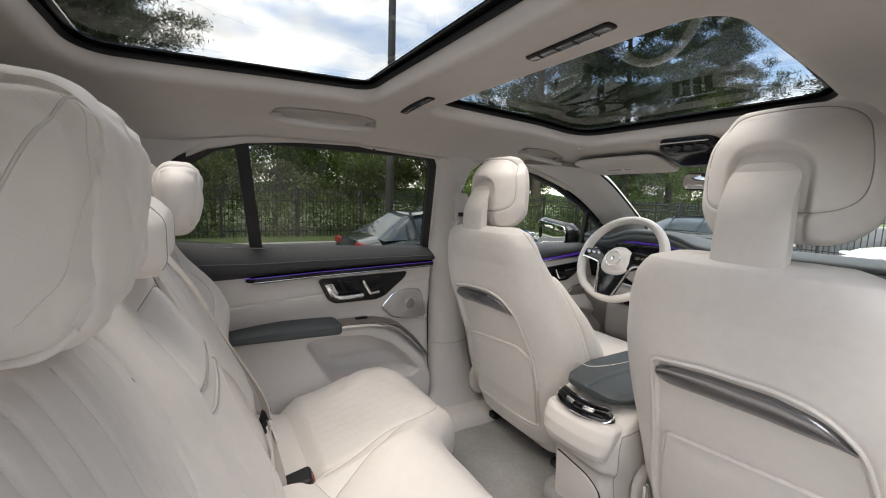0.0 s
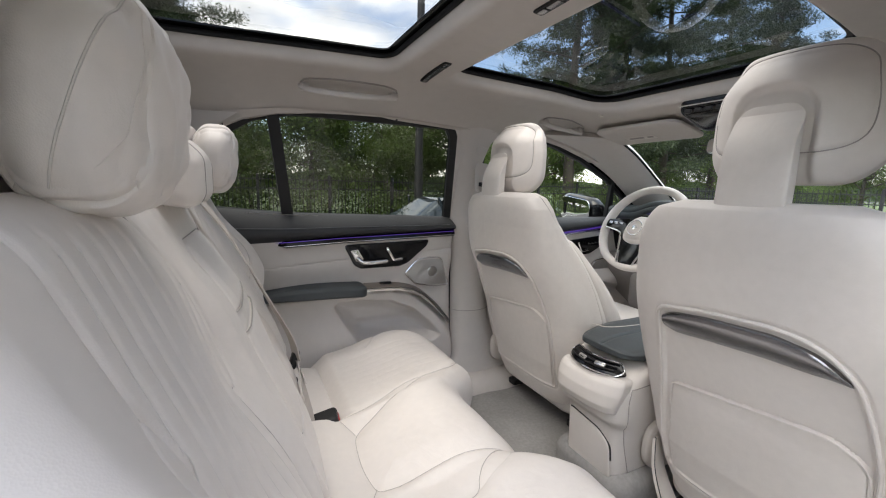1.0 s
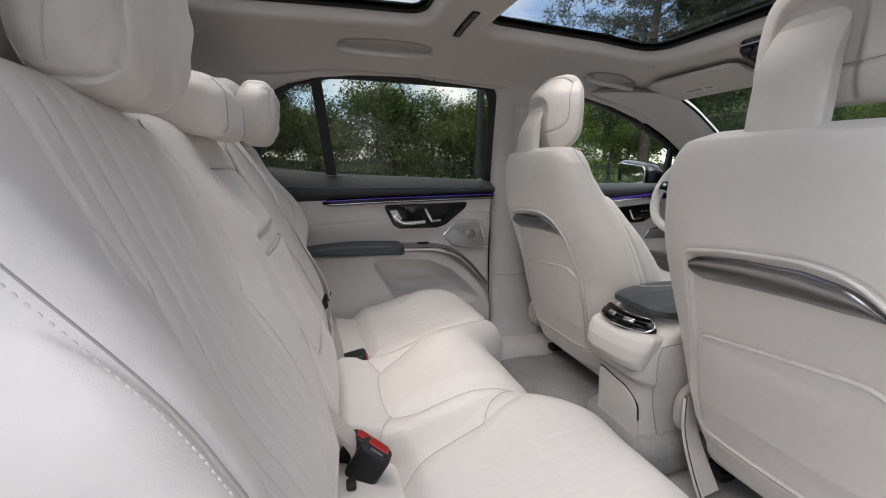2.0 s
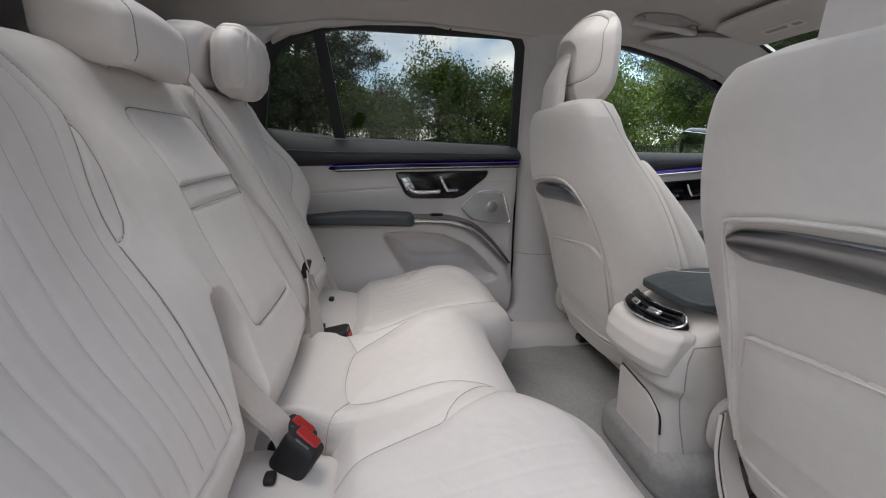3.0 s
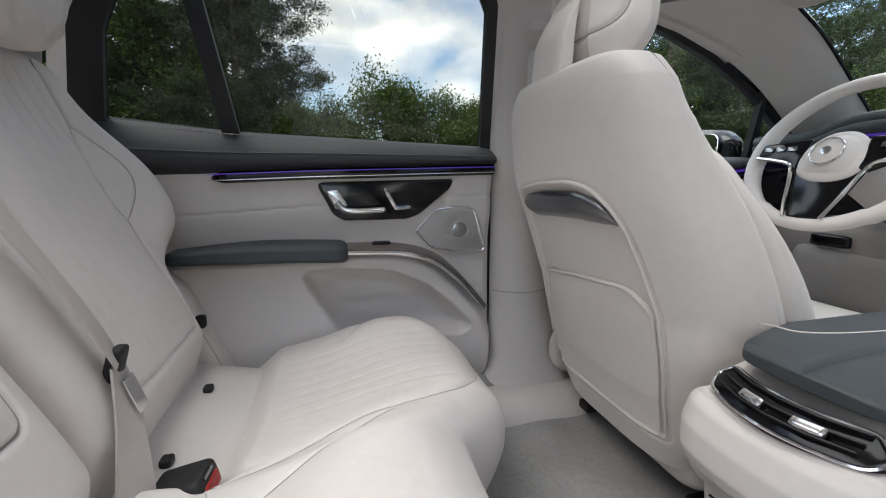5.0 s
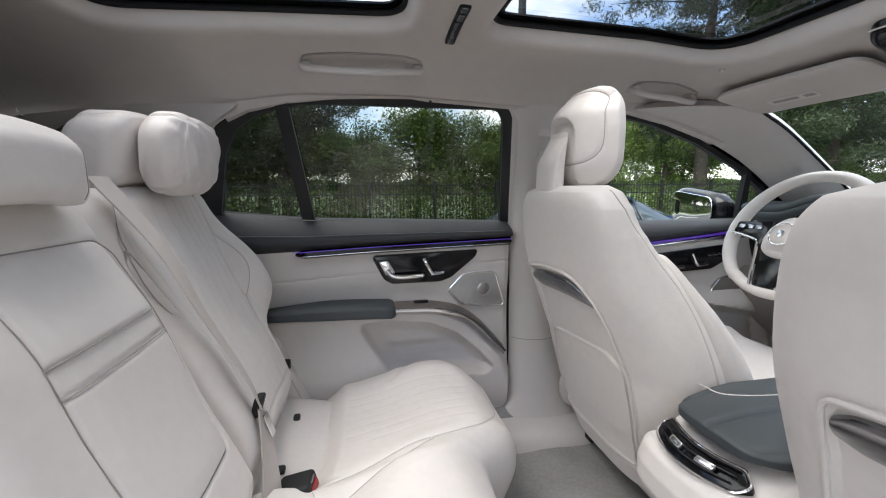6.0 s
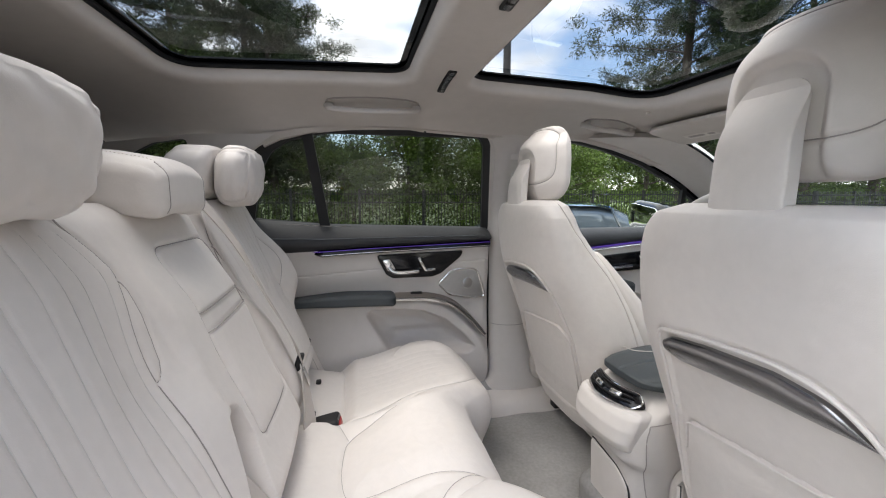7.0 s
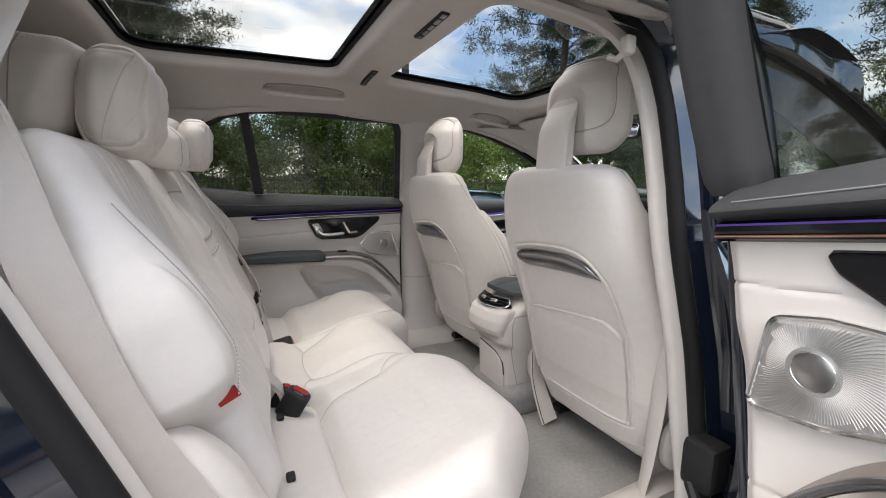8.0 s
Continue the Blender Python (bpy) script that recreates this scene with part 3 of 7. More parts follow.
    part("edge", make(blob((0.010, 0.058, 0.33), 0.008, 8, lambda p, u: p + np.array([0.712, 0.838, 0.77]))), paint, dr, "dark painted front edge of the door")
    fo = resample(inset(WINDOW, -0.035), 150)
    part("upper_frame", make(merge(band(at(wo, 0.02), at(fo, 0.035)), band(at(fo, 0.035), at(fo, -0.004)), band(at(fo, -0.004), at(wo, -0.012)))), frame_cloth if side < 0 else plastic, dr, "trimmed upper door frame")
    if side < 0:
        def column(p, u):
            k = (u[:, 2] + 1) / 2
            z = 1.13 + 0.40 * k
            return np.stack([p[:, 0] + 0.712 - 0.040 * k ** 1.5, p[:, 1] + window_y(z) - 0.004, z], 1)
        part("frame_pad", make(blob((0.040, 0.026, 0.20), (0.030, 0.022, 0.02), 22, column)), frame_cloth, dr, "rounded grey cloth-covered window frame")
    if swung is not None:
        dr.matrix_world = swung
    return dr


rear_door("door_1", "closed rear door with beige panel and dark armrest", 1)
SWING = Matrix.Translation((0.697, -0.821, 0.867)) @ Matrix.Rotation(radians(-8.9), 4, "X") @ Matrix.Rotation(radians(81.2), 4, "Z") @ Matrix.Translation((-0.735, 0.765, -0.8))
rear_door("door_2", "open rear door with beige panel, dark blue outside", -1, SWING)


def side_trim(side):
    """Sill, pillars and rear quarter trim along one side of the cabin."""
    make = (lambda g: g) if side > 0 else mirrored
    word = "left" if side > 0 else "right"
    # B pillar: from the sill up to the headliner
    zz = np.array([0.47, 0.56, 0.70, 0.90, 1.08, 1.14, 1.25, 1.36, 1.44, 1.50])
    x0 = np.array([0.640, 0.700, 0.708, 0.706, 0.704, 0.704, 0.702, 0.694, 0.672, 0.63])
    x1 = np.array([1.02, 0.93, 0.88, 0.86, 0.84, 0.83, 0.82, 0.82, 0.85, 0.92])
    yy = np.array([0.66, 0.675, 0.69, 0.70, 0.712, 0.722, 0.712, 0.69, 0.672, 0.645]) + 0.015
    n = 16
    rows = []
    for i in range(60):
        s = i / 59 * (len(zz) - 1)
        a = [np.interp(s, range(len(zz)), q) for q in (zz, x0, x1, yy)]
        if side < 0:
            a[1], a[2] = 0.801, max(a[2], 0.87)
        t = np.linspace(0, 1, n)
        bulge = 0.045 * np.sin(np.pi * t) ** 0.6
        rows.append(np.stack([a[1] + (a[2] - a[1]) * t, a[3] + 0.045 - bulge, a[0] + 0 * t], -1))
    rows = np.array(rows)
    if side < 0:
        rows[..., 1] -= 0.055
    setting("pillar_" + word, make(slab(rows, (0, 0.03 if side > 0 else 0.012, 0))), plastic, "beige trimmed pillar between the doors", "pillar")
    if side > 0:
        ln = rows[int(np.argmin(np.abs(rows[:, 0, 2] - 0.765)))]
        tagged(link("pillar_seam", *tube(ln + np.array([0, -0.0004, 0]), 0.0012, 5), leather_seam), "fine joint line across the pillar trim", "trim joint", kind="structure")
    # sill
    xs = np.linspace(-0.10, 1.95, 70)
    prof = [(0.600, 0.435), (0.612, 0.462), (0.630, 0.485), (0.66, 0.497), (0.70, 0.500), (0.745, 0.497), (0.775, 0.470)]
    sill = np.array([np.stack([xs, a + 0 * xs, b + 0 * xs], -1) for a, b in prof])
    setting("sill_" + word, make(slab(sill, (0, 0.0, -0.02))), plastic, "beige plastic door sill trim", "sill")
    # quarter trim behind the rear door, with its own small window
    q_win = rounded([(-0.62, 1.26), (-0.312, 1.26), (-0.316, 1.440), (-0.41, 1.424), (-0.50, 1.375)], [0.03, 0.02, 0.015, 0.05, 0.05])
    outer = np.array([(-1.6, 0.5), (-0.05, 0.5), (-0.14, 0.9), (-0.21, 1.12), (-0.205, 1.26), (-0.15, 1.40), (-0.06, 1.462), (-0.30, 1.455), (-1.0, 1.36), (-1.6, 1.2)])
    qi = resample(q_win, 120)
    c = qi.mean(0)
    qo = resample(outer, 120)
    k = [int(np.argmin(np.abs(np.angle(np.exp(1j * (np.arctan2(*(qo - c).T[::-1]) - a)))))) for a in np.arctan2(*(qi - c).T[::-1])]
    qo = qo[k]
    y_of = lambda p: 0.700 - 0.035 * ease(p[..., 1], 1.1, 1.5)
    t = np.linspace(0, 1, 10)[:, None, None]
    p = qi[None] * (1 - t) + qo[None] * t
    setting("quarter_trim_" + word, make(lattice(np.stack([p[..., 0], y_of(p), p[..., 1]], -1), True)), plastic, "beige trim around the small rear quarter window", "wall trim")
    w3 = thing("window_3" if side > 0 else "window_4", "small dark rear quarter window", "window", kind="structure")
    v = np.stack([qi[:, 0], y_of(qi) + 0.02, qi[:, 1]], 1)
    part("frame", make(band(np.stack([qi[:, 0], y_of(qi) - 0.002, qi[:, 1]], 1), v)), matt_black, w3)
    part("pane", make((v, [tuple(range(len(v)))])), rear_glass, w3).visible_shadow = False
    # header over the doors
    xs = np.linspace(-0.10, 1.40, 60)
    zt = np.interp(xs, [-0.10, -0.05, 0.05, 0.17, 0.29, 0.57, 0.75, 1.05, 1.2, 1.4], [1.425, 1.450, 1.473, 1.485, 1.490, 1.494, 1.492, 1.476, 1.446, 1.388])
    e0 = CY + W
    hd = [np.stack([xs, e0 - 0.014 + 0 * xs, roof_z(xs, e0) + 0.006], -1), np.stack([xs, e0 - 0.008 + 0 * xs, np.maximum((roof_z(xs, e0) + zt) / 2, zt) + 0.004], -1), np.stack([xs, e0 - 0.004 + 0 * xs, zt], -1), np.stack([xs, e0 + 0.012 + 0 * xs, zt - 0.003], -1), np.stack([xs, e0 + 0.06 + 0 * xs, zt + 0.002], -1)]
    setting("header_" + word, make(lattice(np.array(hd))), liner_cloth, "beige headliner edge above the side windows", "header")


side_trim(1)
side_trim(-1)
# unseen wall closing the rear; charcoal keeps bounced light off the headliner
gy, gz = np.meshgrid(np.linspace(CY - 0.72, CY + 0.72, 10), np.linspace(0.4, 1.5, 8), indexing="ij")
setting("wall_rear", slab(np.stack([-1.45 + 0 * gy - 0.1 * (1.5 - gz), gy, gz], -1), (-0.03, 0, 0)), charcoal, "unseen closing wall at the rear, dark to cut bounced light", "wall")

# ---- the open doorway's edge on the near side ----
JAMB = spline([(0.66, 0.488), (0.775, 0.535), (0.755, 0.75), (0.714, 1.08), (0.713, 1.22), (0.706, 1.36), (0.672, 1.452), (0.59, 1.494), (0.45, 1.505), (0.20, 1.508), (-0.02, 1.495), (-0.14, 1.43), (-0.215, 1.32), (-0.222, 1.21), (-0.172, 1.09), (-0.090, 0.90), (-0.005, 0.70), (0.085, 0.535), (0.18, 0.490), (0.38, 0.486)], 240, closed=True)


def jamb_line(out_, deep):
    """A closed line round the doorway, drawn outwards by out_ and set towards the outside by deep."""
    p = inset(JAMB, -out_)
    y = np.interp(p[:, 1], [0.45, 0.9, 1.14, 1.52], [0.790, 0.755, 0.715, 0.640]) + deep + 0.035 * ease(p[:, 0], 0.3, -0.05)
    return np.stack([p[:, 0], 2 * CY - y, p[:, 1]], 1)


way = thing("doorway", "open rear doorway with beige trim and black rubber seal", "doorway", kind="structure")
wide = ease(JAMB[:, 0], 0.10, 0.55)
trim_rings = np.array([jamb_line(o_, a + (b - a) * wide) for o_, a, b in ((0.016, 0.010, 0.010), (0.004, 0.003, 0.0), (-0.001, -0.002, -0.005), (-0.002, -0.006, -0.014), (0.002, -0.010, -0.022), (0.014, -0.013, -0.028), (0.085, -0.013, -0.040))])
part("trim", lattice(trim_rings, True), plastic, way, "beige moulded trim")
part("seal", tube(jamb_line(0.010, 0.030), 0.0150, 10, closed=True), rubber, way, "thick black rubber seal")
rings = np.array([jamb_line(0.015, 0.045), jamb_line(0.035, 0.06), jamb_line(0.040, 0.10), jamb_line(0.055, 0.125), jamb_line(0.085, 0.13), jamb_line(0.115, 0.15)])
part("jamb", lattice(rings, True), paint, way, "glossy dark blue painted body edge")
part("striker", tube([(-0.30, -0.72, 0.79), (-0.33, -0.75, 0.80), (-0.36, -0.72, 0.82)], 0.006, 8), chrome, way, "metal lock striker")
part("hinge", merge(blob((0.03, 0.03, 0.045), 0.01, 6, lambda p, u: p + np.array([0.745, -0.70, 0.70])), tube([(0.72, -0.69, 0.66), (0.70, -0.72, 0.64), (0.66, -0.75, 0.655)], 0.010, 8)), matt_black, way, "black door hinge")
part("coat_hook", merge(blob((0.012, 0.010, 0.016), 0.006, 6, lambda p, u: p + np.array([0.640, -0.545, 1.452])), tube([(0.64, -0.545, 1.445), (0.634, -0.527, 1.432), (0.630, -0.512, 1.440)], 0.006, 8)), plastic, way, "small beige coat hook")


# ---- rear seats ----
def resample_open(line, n):
    """Even places along an open line."""
    p = np.asarray(line, float)
    s = np.concatenate([[0], np.cumsum(np.linalg.norm(np.diff(p, axis=0), axis=1))])
    w = np.linspace(0, s[-1], n)
    return np.stack([np.interp(w, s, p[:, k]) for k in range(p.shape[1])], 1)


LEAN_BACK = math.atan(0.407)
SEAT_FOOT = np.array([0.0857, 0.0, 0.66])
UP_BACK = np.array([-math.sin(LEAN_BACK), 0.0, math.cos(LEAN_BACK)])
OUT_BACK = np.array([math.cos(LEAN_BACK), 0.0, math.sin(LEAN_BACK)])


def back_place(y, h, d):
    """A place on a rear backrest: y across the car, h up along the backrest, d out from its face."""
    return SEAT_FOOT + np.asarray(h)[..., None] * UP_BACK + np.asarray(d)[..., None] * OUT_BACK + np.asarray(y)[..., None] * np.array([0.0, 1.0, 0.0])


def groove(dist, width, depth):
    return -depth * np.exp(-(dist / width) ** 2)


PANEL_ARM = rounded([(-0.038, 0.198), (0.165, 0.196), (0.203, 0.54), (0.182, 0.563), (-0.020, 0.566)], [0.02, 0.02, 0.03, 0.03, 0.03])
NOTCH = rounded([(-0.235, -0.05), (-0.190, 0.12), (-0.152, 0.225), (-0.128, 0.289), (-0.064, 0.287), (-0.064, 0.225), (-0.098, 0.12), (-0.150, -0.05)], [0.01, 0.04, 0.04, 0.026, 0.028, 0.03, 0.04, 0.01])


def panel_edge(h, inboard):
    """Half width of the fluted panel, which draws in beside the leaf-shaped insert."""
    door = 0.112 + 0.012 * ease(h, 0.30, 0.10) - 0.020 * np.clip(1 - ((h - 0.44) / 0.085) ** 2, 0, 1)
    mid = np.interp(h, [0.10, 0.17, 0.30, 0.391, 0.43, 0.472, 0.51, 0.540, 0.555, 0.58, 0.628, 0.66], [0.122, 0.136, 0.147, 0.159, 0.167, 0.178, 0.192, 0.202, 0.202, 0.190, 0.158, 0.130])
    return np.where(inboard, mid, door)


def leaf_edge(h, inboard):
    mid = np.interp(h, [0.391, 0.40, 0.415, 0.444, 0.48, 0.52, 0.540], [0.159, 0.176, 0.190, 0.201, 0.208, 0.208, 0.202])
    return np.where(inboard, mid, 0.112 + 0.046 * np.clip(1 - ((h - 0.44) / 0.085) ** 2, 0, 1))


def side_face(y, h, yc, outer):
    """Relief of an outer seat's face: bolsters, flutes, seams. outer: +1 where the door lies towards +y."""
    s = y - yc
    o = s * outer
    inb = o < 0
    d = 0.040 * ease(o, 0.10, 0.20) * ease(h, 0.25, 0.37) * ease(h, 0.62, 0.40)
    d += 0.016 * ease(-o, 0.12, 0.20) * ease(h, 0.08, 0.22) * ease(h, 0.46, 0.30) - 0.016 * ease(-o, 0.04, 0.15) * ease(h, 0.27, 0.42)
    d -= 0.012 * np.exp(-(s / 0.11) ** 2) * ease(h, 0.50, 0.30)
    d += 0.012 * np.exp(-((h - 0.22) / 0.10) ** 2) * np.exp(-(s / 0.14) ** 2)
    edge = panel_edge(h, inb)
    inside = ease(np.abs(s), edge - 0.004, edge - 0.008) * ease(h, 0.135, 0.145)
    pitch = np.where(inb, panel_edge(h, True) / 4.6, 0.031 * (1 - 0.12 * ease(h, 0.4, 0.62)))
    for k in range(-4, 5):
        d += groove(s - pitch * k, 0.0034, 0.0022 if outer < 0 else 0.0006) * inside * ease(h, 0.635, 0.61)
    d += groove(np.abs(s) - edge, 0.0034, 0.0042) * ease(h, 0.125, 0.135) * ease(h, 0.645, 0.62)
    d += groove(h - 0.130 - 0.5 * s ** 2, 0.0034, 0.0042) * ease(np.abs(s), edge + 0.006, edge - 0.002)
    d += groove(np.abs(s) - leaf_edge(h, inb), 0.0034, 0.0040) * np.where(inb, (h > 0.391) & (h < 0.540), (h > 0.355) & (h < 0.525))
    d += groove(o - 0.212 - 0.011 * ease(h, 0.3, 0.52), 0.0040, 0.0040) * ease(h, 0.28, 0.31) * ease(h, 0.58, 0.52)
    return d


def backrest(y0, y1, yc, outer, middle, n):
    half = np.array([(y1 - y0) / 2, 0.328, 0.075])
    mid = (y0 + y1) / 2

    def shape(p, u):
        y, h, d = p[:, 0] + mid, p[:, 1] + 0.328, p[:, 2] - 0.075
        w = ease(u[:, 2], 0.15, 0.95)
        o = (y - yc) * outer
        cut = 0.075 * ease(h, 0.335, 0.245) * ease(o, 0.08, 0.22)
        y = y - outer * cut
        y = y - outer * 0.05 * ease(h, 0.42, 0.60) * ease(o, 0.05, 0.24)
        if middle:
            side = ease(y, -0.085, -0.115)
            f = side * side_face(y, h, yc, outer)
            sd = signed(y, h, PANEL_ARM)
            arm = groove(sd, 0.0030, 0.0048) + 0.004 * ease(-sd, 0.0, 0.03)
            for hh, dep in ((0.440, 0.0030), (0.405, 0.0050)):
                arm = arm + groove(h - hh - 0.015 * (y - 0.08), 0.0032, dep) * ease(-sd, 0.0, 0.004)
            arm = arm - 0.003 * ease(h, 0.404, 0.408) * ease(h, 0.441, 0.437) * ease(-sd, 0.0, 0.004)
            arm = arm + 0.010 * np.exp(-((y - 0.08) / 0.16) ** 2) * ease(h, 0.6, 0.4)
            f = f + (1 - side) * arm - 0.055 * ease(-signed(y, h, NOTCH), -0.005, 0.012) - 0.010 * ease(h, 0.44, 0.56) * (1 - side)
        else:
            f = side_face(y, h, yc, outer)
        f = f - 0.055 * ease(h, 0.125, 0.03)
        wave = 0.0022 * np.sin(7 * y + 9 * h) * np.sin(11 * h - 3 * y) + 0.0012 * np.sin(31 * h + 13 * y)
        d = d + w * (f + wave)
        return back_place(y, h, d)
    return blob(half, (0.045, 0.055, 0.040), n, shape)


def rear_headrest(yc, xp):
    """Headrest of an outer rear seat: a stitched block, with a soft pillow strapped to its front."""
    ob = thing("rear_headrest", "cream leather headrest with a soft pillow strapped on", "headrest", "rear headrests")

    def block(p, u):
        q = p.copy()
        q[:, 1] *= 1 - 0.06 * u[:, 2] ** 2
        q[:, 0] += 0.008 * (1 - u[:, 1] ** 2) + 0.02 * u[:, 2]
        q[:, 2] += 0.008 * (1 - u[:, 1] ** 2)
        return q + np.array([xp - 0.085, yc, 1.310])
    block_mesh = blob((0.052, 0.118, 0.073), (0.03, 0.035, 0.040), 30, block)
    part("block", block_mesh, leather, ob)
    tr = tr_block = tree_of(block_mesh)
    for sg in (-1, 1):
        line = laid(tr, [(xp - 0.145 + 0.12 * e, yc + sg * (0.088 + 0.01 * np.sin(np.pi * e)), 1.6) for e in np.linspace(0, 1, 30)], (0, 0, -1))
        part("stitching", stitches(line, 0.003, 0.0025, 0.0006), thread, ob, "pale thread stitching")
    a = np.linspace(0, 2 * np.pi, 60, endpoint=False)
    loop = lambda y, g: np.stack([xp - 0.085 + (0.050 + g) * np.cos(a) * (1 + 0.10 * np.cos(2 * a) ** 2), y + 0 * a, 1.315 + (0.066 + g) * np.sin(a) * (1 + 0.10 * np.cos(2 * a) ** 2)], 1)

    def pillow(p, u):
        q = p.copy()
        fold = 0.0030 * np.exp(-((u[:, 1] + 0.55 + 0.3 * u[:, 2]) / 0.10) ** 2) + 0.0026 * np.exp(-((u[:, 1] - 0.62 - 0.25 * u[:, 2]) / 0.09) ** 2) + 0.0022 * np.sin(9 * u[:, 1] + 3 * u[:, 2]) * np.sin(5 * u[:, 2] + 2 * u[:, 0]) + 0.0005 * np.sin(17 * u[:, 1] - 6 * u[:, 2] + 4 * u[:, 0])
        pinch = 1 - 0.10 * np.abs(u[:, 1]) ** 3
        q[:, 2] *= pinch
        q[:, 1] *= 1 - 0.10 * ease(u[:, 2], 0.3, -1.0)
        q[:, 0] = q[:, 0] * (1 - 0.18 * np.abs(u[:, 1]) ** 3) + fold * ease(u[:, 0], -0.5, 0.8)
        q[:, 2] += 0.5 * fold * np.sign(u[:, 2])
        seam = np.abs(u[:, 1]) - 0.80 - 0.03 * np.sin(6 * u[:, 2])
        q[:, 1] *= 1 - 0.06 * np.exp(-(seam / 0.05) ** 2)
        q[:, 2] *= 1 - 0.035 * np.exp(-(seam / 0.05) ** 2)
        q[:, 0] += 0.10 * (p[:, 2])
        return q + np.array([xp + (0.013 if yc < 0 else 0.022), yc, 1.314])
    pillow_mesh = blob((0.046, 0.117, 0.076), (0.036, 0.055, 0.052), 60, pillow)
    pil = part("pillow", pillow_mesh, leather, ob, "soft cream pillow with puckered seams")
    tr = tree_of(pillow_mesh)
    for sg in (-1, 1):
        z_ = np.linspace(1.255, 1.375, 40)
        part("seam", tube(laid(tr, [(0.2, yc + sg * (0.094 + 0.006 * np.sin(30 * (v - 1.2))), v) for v in z_], (-1, 0, 0)), 0.0003, 4), leather, pil)
    sd_ = -1 if yc < 0 else 1
    if yc < 0:
        hem = laid(tr, [(xp + 0.003 + 0.40 * (v - 1.268), yc - 0.3, v) for v in np.linspace(1.258, 1.376, 50)], (0, 1, 0))
        part("end_seam", tube(hem, 0.0009, 5), sewn_fold, pil, "sewn seam at the end of the pillow")
    for e, mat_, nm_ in ((-0.030, None, "stitching"), (0.006, leather_seam, "seam")):
        line = laid(tr_block, [(xp - 0.085 + e + 0.12 * (v - 1.32), yc + sd_ * 0.3, v) for v in np.linspace(1.262, 1.385, 36)], (0, -sd_, 0))
        part(nm_, stitches(line, r=0.0008) if mat_ is None else tube(line, 0.0008, 5), mat_ or thread, ob, "pale thread stitching" if mat_ is None else "dark stitched seam")
    for k in (-0.045, 0.045):
        part("post", tube([(xp - 0.085, yc + k, 1.22), (xp - 0.085, yc + k, 1.27)], 0.007, 8), chrome, ob, "metal headrest post")
    return ob


rear_left = thing("rear_bench", "cream leather outer rear seat with fluted centre panel", "car seat", "rear seats")
part("backrest", backrest(0.226, 0.690, 0.455, 1, False, (170, 170, 30)), leather, rear_left)
rear_right = thing("rear_bench", "cream leather rear bench part with folding armrest panel", "car seat", "rear seats")
part("backrest", backrest(-0.585, 0.216, -0.335, -1, True, (290, 180, 34)), leather, rear_right)


def stitch_row(yc, outer, o, h0, h1, parent):
    """Stitching along the outer bolster."""
    h = np.linspace(h0, h1, 80)
    s = outer * (o + 0.011 * ease(h, 0.3, 0.52))
    y = yc + s
    d = side_face(y, h, yc, outer) + 0.0022 * np.sin(7 * y + 9 * h) * np.sin(11 * h - 3 * y)
    part("stitching", stitches(back_place(y, h, d + 0.0006), 0.0026, 0.0026, 0.0008), thread, parent, "pale thread stitching")
    y = y - outer * 0.009
    d = side_face(y, h, yc, outer) + 0.0022 * np.sin(7 * y + 9 * h) * np.sin(11 * h - 3 * y)
    part("seam", tube(back_place(y, h, d + 0.0002), 0.0007, 5), leather_seam, parent, "dark stitched seam")


stitch_row(-0.335, -1, 0.229, 0.30, 0.555, rear_right)


def seam_threads(yc, outer, parent):
    """Dark seam lines lying in the backrest's grooves."""
    for sg in (-1, 1):
        for kind in ("edge", "leaf"):
            inb = sg * outer < 0
            if outer < 0 and not inb:
                continue
            h = np.linspace(0.140, 0.63, 100) if kind == "edge" else np.linspace(0.393, 0.538, 60) if inb else np.linspace(0.357, 0.523, 60)
            e = panel_edge(h, inb) if kind == "edge" else leaf_edge(h, inb)
            y = yc + sg * e
            d = side_face(y, h, yc, outer) + 0.0022 * np.sin(7 * y + 9 * h) * np.sin(11 * h - 3 * y) + 0.0012 * np.sin(31 * h + 13 * y)
            part("seam", tube(back_place(y, h, d + 0.0005), 0.0011, 5), leather_seam, parent, "dark stitched seam")


def flute_threads(yc, outer, parent):
    """The fine sewn lines between the flutes, and the pricked line at the door side."""
    h = np.linspace(0.145, 0.61, 90)
    for k in range(-4, 5):
        inb = k * outer < 0
        pitch = panel_edge(h, True) / 4.6 if inb else 0.031 * (1 - 0.12 * ease(h, 0.4, 0.62))
        y = yc + pitch * k
        if not inb and abs(k) > 3:
            y = yc + outer * panel_edge(h, False)
        d = side_face(y, h, yc, outer) + 0.0022 * np.sin(7 * y + 9 * h) * np.sin(11 * h - 3 * y) + 0.0012 * np.sin(31 * h + 13 * y)
        if not inb and abs(k) > 3:
            part("pricked_seam", stitches(back_place(y, h, d + 0.0006), 0.004, 0.005, 0.0009), leather_seam, parent, "dotted seam at the panel edge")
        else:
            part("flute_seam", tube(back_place(y, h, d + 0.0002), 0.0005 if outer < 0 else 0.0003, 4), sewn_fold if outer < 0 else leather, parent, "fine sewn line between flutes")


flute_threads(-0.335, -1, rear_right)
flute_threads(0.455, 1, rear_left)
seam_threads(-0.335, -1, rear_right)
seam_threads(0.455, 1, rear_left)


